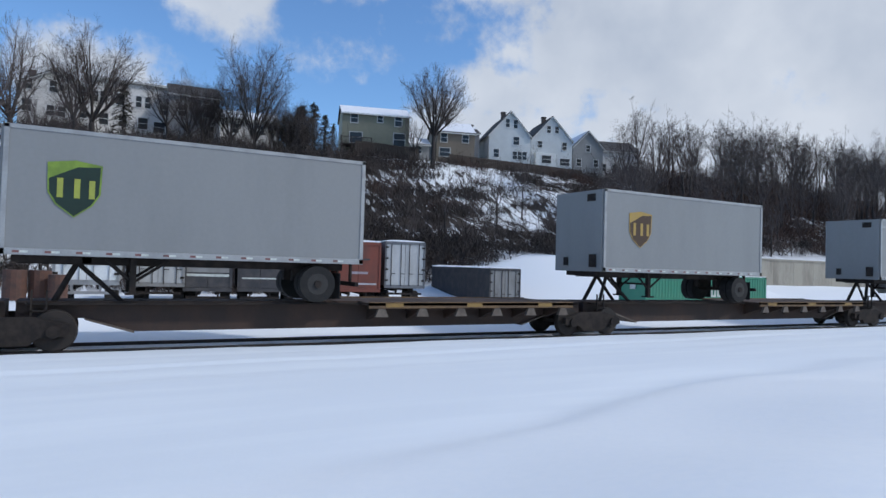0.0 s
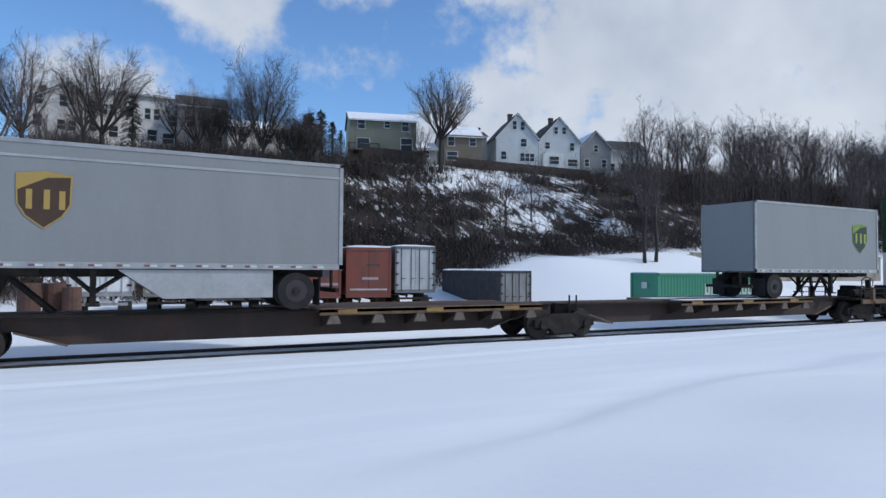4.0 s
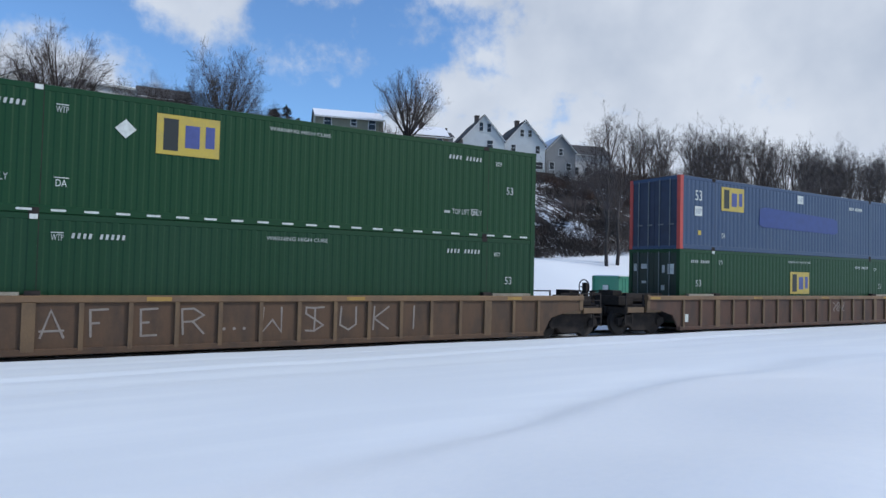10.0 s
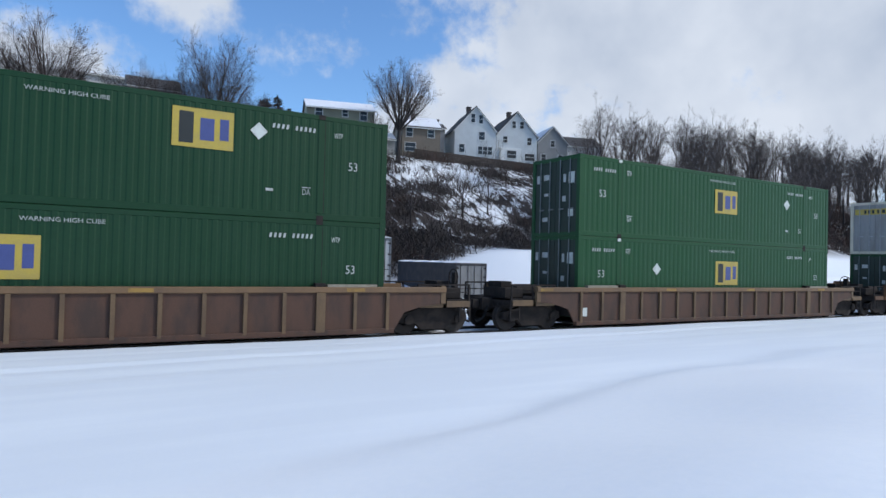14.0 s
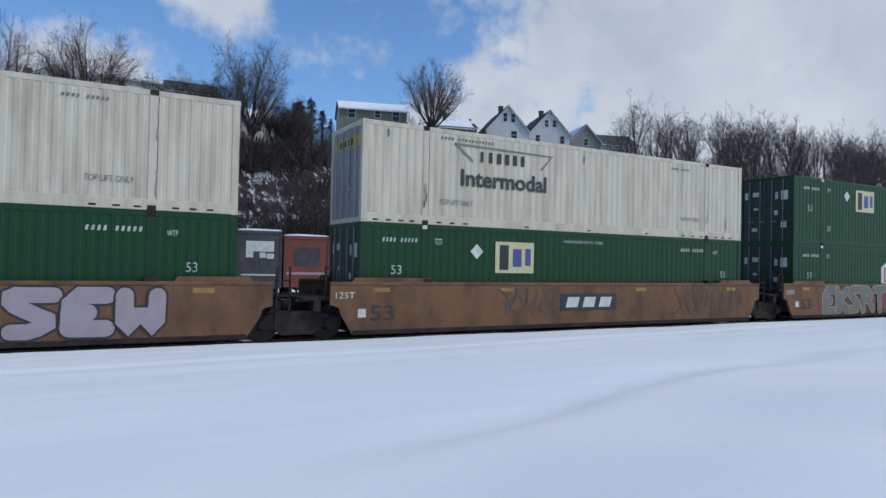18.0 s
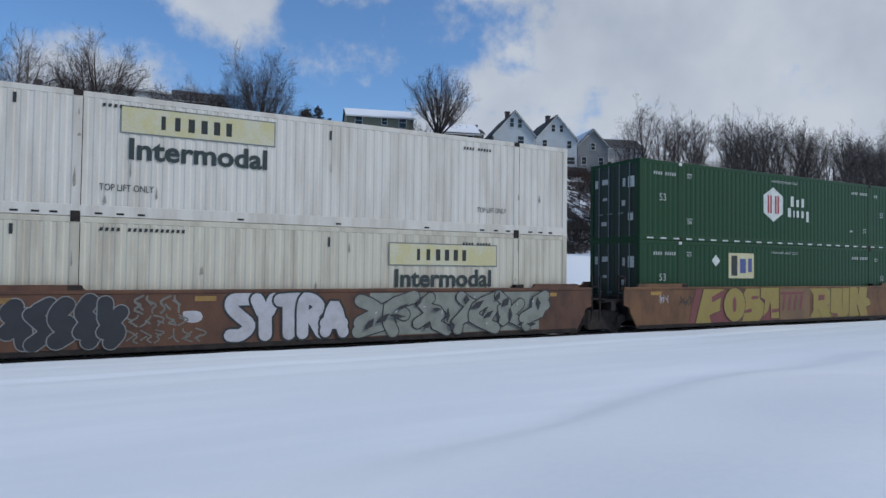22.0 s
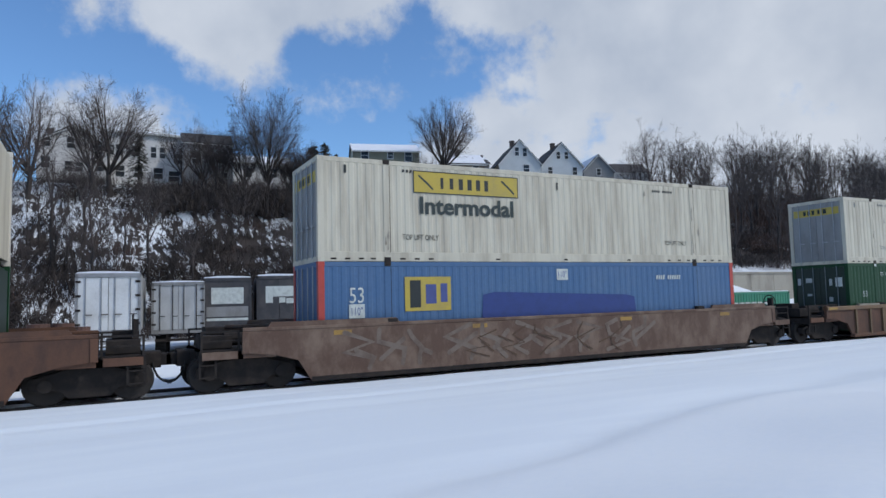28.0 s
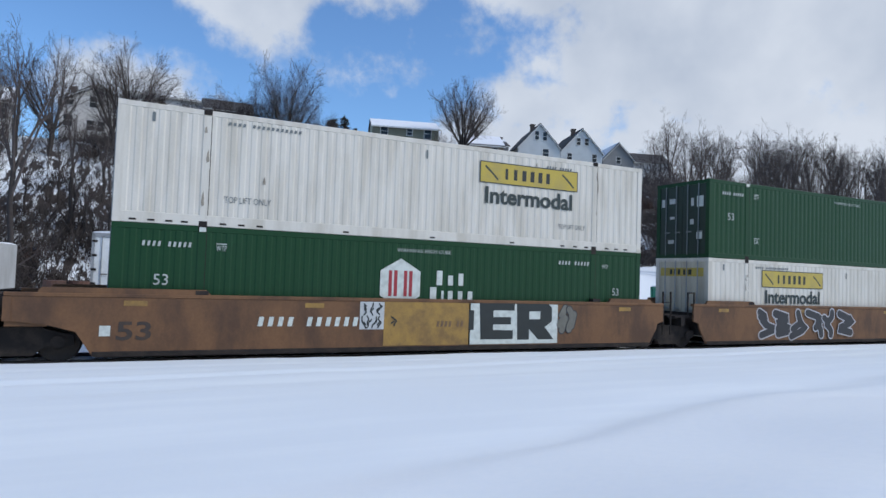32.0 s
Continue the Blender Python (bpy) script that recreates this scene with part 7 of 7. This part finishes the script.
def make_train():
    rnd = random.Random(77)
    # five spine platforms with grey trailers
    spine_car(-18.4, 16.9, False)
    for i in range(5):
        spine_car(-1.5 + 16.9 * i, 16.9, i == 4, hitch=1.2 if i < 4 else 15.2, hitch_turn=i == 4, deck=(0.50, 0.93) if i < 4 else (0.3, 0.75))
    trailer(-1.7, 8.45, logo="green", mark=0.84, label="grey box trailer with a faded green shield mark")
    trailer(15.6, 8.45, label="grey box trailer with a brown shield mark")
    trailer(32.75, 13.6, skirt=True, stripe=True, tandem=2, label="long grey box trailer with side skirts and brown shield mark")
    trailer(49.6, 8.7, skirt=True, stripe=True, label="grey box trailer with a side skirt and brown shield mark")
    trailer(75.35, 8.45, reverse=True, logo="green", label="grey box trailer turned round, with a faded green shield mark")

    # ribbed three-well car
    U = {}
    U[1] = well_car("ribbed", 89.0, "end", "none", BROWN, "brown ribbed well car carrying two containers")
    U[2] = well_car("ribbed", 108.45, "joint", "none", BROWN, "brown ribbed well car with a yellow side panel")
    U[3] = well_car("ribbed", 128.35, "joint", "end", BROWN, "brown ribbed well car with chalk-like scrawls")
    for n, x in ((4, 151.7), (5, 175.3), (6, 199.05)):
        U[n] = well_car("ribbed", x, "end", "end", OXIDE, "rust-brown ribbed single well car")
    U[7] = well_car("smooth", 222.5, "end", "none", RUST, "orange-brown smooth-sided well car with sprayed pictures")
    U[8] = well_car("smooth", 242.0, "joint", "none", RUST, "orange-brown smooth-sided well car with dark scrawls")
    U[9] = well_car("smooth", 261.55, "joint", "end", RUST, "orange-brown smooth-sided well car with a grey sprayed picture")
    U[10] = well_car("smooth", 285.1, "end", "none", RUST_DARK, "rusty smooth-sided well car covered with sprayed pictures")
    U[11] = well_car("smooth", 304.5, "joint", "none", RUST, "orange-brown smooth-sided well car with yellow sprayed shapes")
    U[12] = well_car("smooth", 324.0, "joint", "end", RUST, "orange-brown smooth-sided well car with colourful sprayed shapes")
    U[13] = well_car("smooth", 347.65, "end", "end", RUST_DARK, "rusty red-brown smooth-sided well car with pale scrawl")
    U[14] = well_car("smooth", 371.0, "end", "end", STAINED, "dark brown smooth-sided well car with faint scrawls")
    U[15] = well_car("ribbed", 394.4, "end", "end", RUST_DARK, "rusty brown ribbed well car with a yellow mark", sparse=True)
    U[16] = well_car("smooth", 418.0, "end", "none", RUST, "orange-brown smooth-sided well car with black and white lettering")
    U[17] = well_car("smooth", 437.4, "joint", "end", RUST, "orange-brown smooth-sided well car with a white and black picture")
    X = {1: 89.0, 2: 108.45, 3: 128.35, 4: 151.7, 5: 175.3, 6: 199.05, 7: 222.5, 8: 242.0, 9: 261.55, 10: 285.1, 11: 304.5, 12: 324.0, 13: 347.65, 14: 371.0, 15: 394.4, 16: 418.0, 17: 437.4}
    LOAD = {1: ("white", "green"), 2: ("white", "green"), 3: ("faded", "green"), 4: ("green", "blue"), 5: ("faded", "faded"), 6: ("worn", "worn"), 7: ("green", "cream"), 8: ("green", "cream"), 9: ("green", "green"),
            10: ("cream", "white"), 11: ("green", "green"), 12: ("green", "green"), 13: ("green", "white"), 14: ("pale_blue", "cream"), 15: ("green", "cream"), 16: ("green", "white"), 17: ("white", "green")}
    C = {n: (container(lo, X[n], FLOOR_Z), container(up, X[n], UPPER_Z)) for n, (lo, up) in LOAD.items()}

    for n, (lo, up) in LOAD.items():
        for k, (kind, c) in enumerate(zip((lo, up), C[n])):
            if kind in ("green", "faded", "worn"):
                green_marks(c, edge=(k == 1 and n in (1, 2, 3, 11, 12)), serial=2.75 if (n, k) in ((12, 0), (15, 0), (3, 0), (2, 1)) else 0.66)
            elif kind in ("white", "cream"):
                white_marks(c, INK if n in (10, 14) else INK_GREY)
            else:
                letters(c, "53", 0.87, 1.28, 1.95 if k else 1.75, 2.36 if k else 2.18, Y_MARK, DECAL_WHITE)
                t = plate(c, 0.85, 1.30, 1.34, 1.72, Y_MARK, DECAL_WHITE, "height_tag")
                letters(t, '110"', 0.92, 1.24, 1.42, 1.64, Y_MARK - 0.005, DECAL_BLUE)
                t = plate(c, 7.88, 8.32, 2.32, 2.68, Y_MARK, DECAL_WHITE, "height_tag")
                letters(t, '110"', 7.94, 8.26, 2.40, 2.60, Y_MARK - 0.005, DECAL_BLUE)
                part("painted_over_patch", Geo().prism_y([(5.05, 1.22), (5.3, 1.12), (10.9, 1.06), (11.2, 1.16), (11.15, 1.72), (10.8, 1.80), (5.5, 1.98), (5.1, 1.90)], Y_MARK - 0.004, Y_MARK), PATCH_BLUE, c, "bright blue painted-over patch")
                letters(c, "DA", 2.53, 2.75, 0.52, 0.72, Y_MARK, DECAL_WHITE)
                plate(c, 1.06, 1.24, 0.58, 0.76, Y_MARK, DECAL_YELLOW, "small_yellow_plate")
                bars(c, 12.2, 13.4, 2.3, 2.45, Y_MARK, DECAL_WHITE, 11)

    for n in (1, 2, 11, 12):
        hexagon_sign(C[n][1], Y_MARK)
    for n in (9, 16):
        hexagon_sign(C[n][0], Y_MARK)
    for n in (1, 2, 17):
        word_plaque(C[n][0], 2.85, 1.26, Y_MARK)
    word_plaque(C[8][1], 3.0, 1.22, Y_MARK, "faded")
    word_plaque(C[10][1], 2.88, 1.38, Y_MARK, "pale")
    word_plaque(C[10][0], 9.78, 1.24, Y_MARK, "pale")
    word_plaque(C[14][1], 2.85, 1.38, Y_MARK)
    for n in (13, 15, 16):
        word_plaque(C[n][1], 9.78, 1.22, Y_MARK)
    for c, x, z, pale in ((C[3][1], 4.45, 1.6, 0), (C[4][1], 2.5, 1.65, 0), (C[4][0], 7.35, 1.15, 0), (C[5][1], 10.27, 1.63, 0), (C[5][0], 6.15, 1.22, 0), (C[6][1], 7.55, 1.25, 0), (C[6][0], 7.65, 1.18, 0),
                          (C[7][0], 4.5, 1.53, 1), (C[8][0], 4.5, 1.5, 1), (C[9][1], 4.57, 1.6, 1), (C[11][0], 4.64, 1.53, 1), (C[12][0], 4.62, 1.48, 0), (C[13][0], 7.38, 1.12, 1), (C[14][0], 2.52, 1.48, 0), (C[15][0], 4.47, 1.4, 0)):
        yellow_plaque(c, x, z, Y_MARK, bool(pale))
    for c, x, z in ((C[3][1], 3.78, 2.1), (C[5][1], 12.4, 2.24), (C[5][0], 4.94, 2.02), (C[6][1], 12.7, 1.92), (C[6][0], 4.07, 1.77), (C[7][0], 3.75, 2.18), (C[8][0], 3.82, 2.15), (C[9][1], 3.87, 2.25),
                    (C[11][0], 3.93, 2.2), (C[12][0], 3.87, 1.71), (C[13][0], 3.82, 1.84), (C[15][0], 3.77, 1.62)):
        diamond(c, x, z)
    # pale slanted company bars and the dark word on the off-white box
    c7 = C[7][1]
    for xa, xb in ((5.85, 6.75), (6.95, 7.85), (8.05, 8.30), (8.50, 9.15), (9.35, 10.05)):
        part("pale_bar", Geo().prism_y([(xa, 1.30), (xb, 1.30), (xb + 0.26, 2.36), (xa + 0.26, 2.36)], Y_MARK - 0.004, Y_MARK), WHITE, c7)
    letters(c7, "INTERMODAL", 7.22, 10.2, 0.80, 1.16, Y_MARK, INK)
    for k, xa in ((1, 0.4), (0, 12.9)):
        letters(C[3][1], "TOP LIFT ONLY", xa, xa + 1.1, 0.68, 0.84, Y_MARK, SERIAL)
    plate(c7, 0.3, 0.62, 2.55, 2.86, Y_MARK - 0.002, RUST, "rust_patch", label="rust-red scrape")

    # marks and sprayed pictures on the cars
    for n in (7, 9, 12, 13, 16):
        big_53(U[n], 0.22 if n != 13 else 0.05)
    big_53(U[8], 0.25)
    for n, xa, xb in ((1, 15.4, 16.4), (2, -0.15, 1.0), (2, 14.95, 16.4), (3, -0.3, 0.7)):
        plate(U[n], xa, xb, 0.22, 1.28, Y_CAR - 0.075, IRON, "dark_panel", label="dark repainted panel")
    plate(U[2], 9.15, 11.28, 0.26, 1.29, Y_CAR, TAN_PANEL, "painted_panel", label="dull yellow painted panel")
    bars(U[2], 9.32, 10.05, 0.66, 0.94, Y_CAR - 0.004, BROWN, 3, 0.35)
    bars(U[15], 10.2, 11.8, 0.70, 1.0, Y_CAR, YELLOW_CAR, 5)
    panel(U[8], 6.95, 9.4, 0.68, 1.24, G_DARK, DECAL_WHITE)
    panel(U[13], 9.95, 12.35, 0.68, 1.26, G_DARK, DECAL_WHITE)
    panel(U[16], 6.8, 9.5, 0.30, 1.57, YELLOW_CAR)
    number_panel(U[7], 3.3, 6.1)
    number_panel(U[9], 10.0, 13.05)
    number_panel(U[12], 10.1, 13.0)
    number_panel(U[13], 3.3, 6.1)
    number_panel(U[16], 3.4, 6.15, False)
    letters(U[9], "125T", -0.75, -0.2, 1.15, 1.32, Y_CAR, DECAL_WHITE)
    letters(U[8], "125T", -0.75, -0.2, 1.15, 1.32, Y_CAR, DECAL_WHITE)
    for ch, xa in (("S", 5.3), ("E", 6.35), ("F", 7.35), ("S", 8.45)):
        scrawl(U[1], ch, xa, xa + 0.6, 0.6, 1.2, Y_CAR - 0.002, TAN, 1, 0.05, 0.03, 0)
    for ch, xa, xb in (("P", 0.95, 1.4), ("I", 11.4, 11.7), ("A", 2.15, 2.75), ("F", 3.15, 3.6), ("E", 4.2, 4.65), ("R", 5.1, 5.75), (".", 6.0, 6.3), (".", 6.25, 6.55), (".", 6.5, 6.8), ("W", 7.05, 7.7), ("$", 8.2, 8.85), ("U", 9.2, 9.8), ("K", 10.2, 10.8)):
        scrawl(U[3], ch, xa, xb, 0.52 if ch != "." else 0.62, 1.14, Y_CAR - 0.002, CHALK, 2, 0.05 if ch != "." else 0.08, 0.04, 0)
    scrawl(U[5], "1625", 6.0, 6.9, 0.80, 1.2, Y_CAR - 0.085, CHALK, 5, 0.035)
    scrawl(U[4], "1625", 10.3, 11.25, 0.75, 1.15, Y_CAR - 0.085, CHALK, 3, 0.035)
    for n in (3, 4, 5, 6):
        plate(U[n], 0.02, 0.28, 0.45, 0.75, Y_CAR - 0.002, DECAL_WHITE, "paper_tag")
    # an upright white flame, then a grey ground with dark strokes, then pale fat letters
    flame = [(1.68, 0.22), (1.95, 0.62), (1.98, 1.52), (2.14, 0.95), (2.24, 1.54), (2.44, 0.85), (2.66, 1.24), (2.78, 0.86), (2.70, 0.66), (2.95, 0.22)]
    f = part("sprayed_outline", Geo().prism_y(flame, Y_CAR - 0.004, Y_CAR), G_DARK, U[7])
    part("sprayed_flame", Geo().prism_y([(2.32 + (x - 2.32) * 0.86, 0.25 + (z - 0.25) * 0.93) for x, z in flame], Y_CAR - 0.009, Y_CAR - 0.005), G_WHITE, f)
    part("sprayed_line", stroke(Geo(), [(2.1, 0.3), (2.16, 0.6), (2.1, 0.8), (2.16, 1.1)], 0.035, Y_CAR - 0.01, 0.001), G_DARK, f)
    part("sprayed_line", stroke(Geo(), [(2.42, 0.3), (2.34, 0.55), (2.44, 0.8)], 0.035, Y_CAR - 0.01, 0.001), G_DARK, f)
    plate(U[7], 6.5, 10.8, 0.34, 1.46, Y_CAR, G_DARK, "sprayed_ground")
    throw_up(U[7], "51637", 6.3, 11.0, 0.25, 1.52, Y_CAR - 0.005, G_GREY, G_DARK, 12, 0.28, 0.045, 0.25, 0.10, 0)
    wedges(U[7], 6.5, 10.8, 0.32, 1.46, Y_CAR - 0.06, YARD_DARK, 42, 14, 1.5)
    wedges(U[7], 6.5, 10.8, 0.32, 1.46, Y_CAR - 0.064, G_WHITE, 43, 7, 0.8)
    throw_up(U[7], "SEW", 11.25, 14.5, 0.25, 1.55, Y_CAR, G_PINK, G_DARK, 13, 0.36, 0.05, 0.1, 0.04, 1)
    scrawl(U[8], "261725", 4.5, 6.8, 0.6, 1.4, Y_CAR, YARD_DARK, 14, 0.05)
    scrawl(U[8], "13265172", 12.2, 16.0, 0.5, 1.5, Y_CAR, YARD_DARK, 15, 0.05)
    for bx, bz, bw, bh in ((1.95, 0.78, 0.9, 0.85), (6.75, 0.82, 0.85, 0.8), (5.2, 0.75, 1.6, 0.6)):
        part("sprayed_cloud", Geo().prism_y(blob(random.Random(int(bx * 10)), bx, bz, bw, bh, 18, 0.12), Y_CAR - 0.003, Y_CAR), G_RED, U[9])
    throw_up(U[9], "EKSRT", 1.85, 6.6, 0.2, 1.55, Y_CAR - 0.004, G_MOSS, G_CREAM, 16, 0.33, 0.03, 0.22, 0.06, 1)
    throw_up(U[10], "37592", 0.70, 3.05, 0.24, 1.53, Y_CAR, G_DARK, G_GREY, 17, 0.34, 0.026, 0.5, 0.08, 2)
    throw_up(U[10], "SYTRA", 5.4, 8.42, 0.22, 1.58, Y_CAR, G_WHITE, INK, 18, 0.33, 0.055, 0.5, 0.04, 2)
    part("sprayed_dot", Geo().prism_y(blob(random.Random(4), 4.55, 0.95, 0.42, 0.3, lump=0.1), Y_CAR - 0.004, Y_CAR), G_WHITE, U[10])
    scrawl(U[10], "1632", 3.2, 4.4, 1.05, 1.45, Y_CAR, G_MOSS, 19, 0.05)
    scrawl(U[10], "41352", 3.1, 4.5, 0.75, 1.0, Y_CAR, G_MOSS, 20, 0.04)
    scrawl(U[10], "216521", 3.1, 4.9, 0.35, 0.66, Y_CAR, G_MOSS, 21, 0.035)
    plate(U[10], 9.15, 14.9, 0.30, 1.48, Y_CAR, G_SAGE, "sprayed_ground")
    throw_up(U[10], "7153162", 8.8, 15.2, 0.22, 1.55, Y_CAR - 0.005, G_SAGE, G_DARK, 20, 0.32, 0.035, 0.3, 0.12, 1)
    wedges(U[10], 9.0, 15.0, 0.32, 1.48, Y_CAR - 0.075, G_DARK, 41, 18, 1.3)
    wedges(U[10], 9.0, 15.0, 0.32, 1.48, Y_CAR - 0.079, G_WHITE, 44, 8, 0.4)
    slab_letters(U[11])
    scrawl(U[11], "1625", 1.75, 2.45, 0.95, 1.25, Y_CAR, G_DARK, 51, 0.03)
    scrawl(U[11], "216", 0.75, 1.2, 1.05, 1.3, Y_CAR, G_WHITE, 52, 0.03)
    scrawl(U[12], "126512", 0.5, 2.1, 1.05, 1.35, Y_CAR, G_WHITE, 23, 0.03)
    scrawl(U[12], "2165", 1.5, 2.2, 0.3, 0.65, Y_CAR, G_WHITE, 33, 0.03)
    throw_up(U[12], "BUE", 2.22, 4.50, 0.22, 1.57, Y_CAR, G_RED, G_WHITE, 24, 0.31, 0.03, 0.3, 0.04, 2)
    throw_up(U[12], "BUE", 4.66, 7.0, 0.22, 1.57, Y_CAR, G_BLUE, G_WHITE, 25, 0.31, 0.03, 0.3, 0.04, 2)
    throw_up(U[12], "BUE", 7.15, 9.3, 0.24, 1.57, Y_CAR, G_WHITE, G_RED, 26, 0.31, 0.025, 0.3, 0.04, 2)
    for k, xa in enumerate((2.3, 4.1, 4.75, 6.6, 7.25, 8.9)):
        scrawl(U[12], "31", xa, xa + 0.34, 0.45, 0.68, Y_CAR - 0.04, G_RED if xa > 7.1 else G_WHITE, 60 + k, 0.02)
    scrawl(U[12], "1625 216", 9.9, 11.7, 1.25, 1.5, Y_CAR, G_WHITE, 34, 0.03)
    scrawl(U[12], "2615", 10.6, 11.9, 0.4, 0.62, Y_CAR, G_WHITE, 35, 0.03)
    throw_up(U[12], "SOMA", 13.2, 16.6, 0.25, 1.57, Y_CAR, G_LIME, INK, 27, 0.36, 0.055, 0.25, 0.03, 0, 0.08)
    throw_up(U[13], "3623", 6.9, 9.7, 0.3, 1.55, Y_CAR, TAN, G_PINK, 27, 0.4, 0.018, 0.3, 0.08)
    scrawl(U[14], "135", 0.6, 3.4, 0.4, 1.35, Y_CAR, FADED, 28, 0.13, 0.12, 0)
    scrawl(U[14], "2615372", 3.6, 12.0, 0.45, 1.4, Y_CAR, FADED, 29, 0.14, 0.12, 0)
    scrawl(U[14], "61527", 4.2, 10.5, 0.4, 1.3, Y_CAR - 0.01, BROWN, 30, 0.04, 0.15, 0)
    plate(U[16], 9.45, 12.62, 0.30, 1.50, Y_CAR, DECAL_WHITE, "sprayed_ground")
    plate(U[16], 9.45, 9.62, 0.72, 1.30, Y_CAR - 0.004, INK, "sprayed_bar")
    e = [(9.86, 0.44), (10.98, 0.44), (10.98, 0.70), (10.28, 0.72), (10.28, 0.88), (10.90, 0.88), (10.90, 1.10), (10.28, 1.10), (10.28, 1.30), (11.02, 1.30), (11.02, 1.58), (9.80, 1.58)]
    r = [(11.14, 0.42), (11.56, 0.42), (11.56, 0.74), (11.90, 0.42), (12.48, 0.42), (12.14, 0.80), (12.40, 0.98), (12.40, 1.40), (12.20, 1.58), (11.10, 1.58)]
    part("sprayed_letter", Geo().prism_y(e, Y_CAR - 0.008, Y_CAR - 0.004), INK, U[16])
    o = part("sprayed_letter", Geo().prism_y(r, Y_CAR - 0.008, Y_CAR - 0.004), INK, U[16])
    part("sprayed_counter", Geo().prism_y([(11.56, 1.04), (11.96, 1.04), (11.96, 1.28), (11.56, 1.28)], Y_CAR - 0.011, Y_CAR - 0.008), DECAL_WHITE, o)
    throw_up(U[16], "36", 12.62, 13.35, 0.55, 1.52, Y_CAR, G_MOSS, G_DARK, 53, 0.2, 0.03, 0.3, 0.1, 0)
    scrawl(U[16], "1", 7.0, 7.2, 0.85, 1.1, Y_CAR - 0.01, INK, 54, 0.04)
    bars(U[16], 8.4, 9.3, 0.82, 0.98, Y_CAR - 0.01, TAN, 7)
    plate(U[16], 6.1, 6.8, 0.75, 1.5, Y_CAR, YARD_PALE, "paper_poster")
    scrawl(U[16], "165", 6.2, 6.75, 1.15, 1.45, Y_CAR - 0.005, INK, 31, 0.04)
    scrawl(U[16], "2613", 6.15, 6.75, 0.8, 1.1, Y_CAR - 0.005, INK, 32, 0.04)
    throw_up(U[17], "715362", 2.5, 8.0, 0.28, 1.55, Y_CAR, G_DARK, G_WHITE, 32, 0.28, 0.05, 0.3, 0.14, 1)


make_train()


SLIP = [(0, 0.08), (1, 0.0), (2.5, -0.08), (5.5, -0.02), (8, 0.07), (11, 0.0), (13.5, 0.11), (16, 0.02), (18, 0.06), (20, 0.03), (24, 0.09), (26, 0.0), (29, 0.02),
        (30, -0.08), (30.5, -0.16), (31, -0.18), (31.5, -0.05), (32, 0.02)]      # how far the train lags behind an even speed


def motions():
    for ob, x, z in MOVERS:
        walk(ob, [(t, pose(x - SPEED * t + d, TRACK_Y, z)) for t, d in SLIP])


motions()
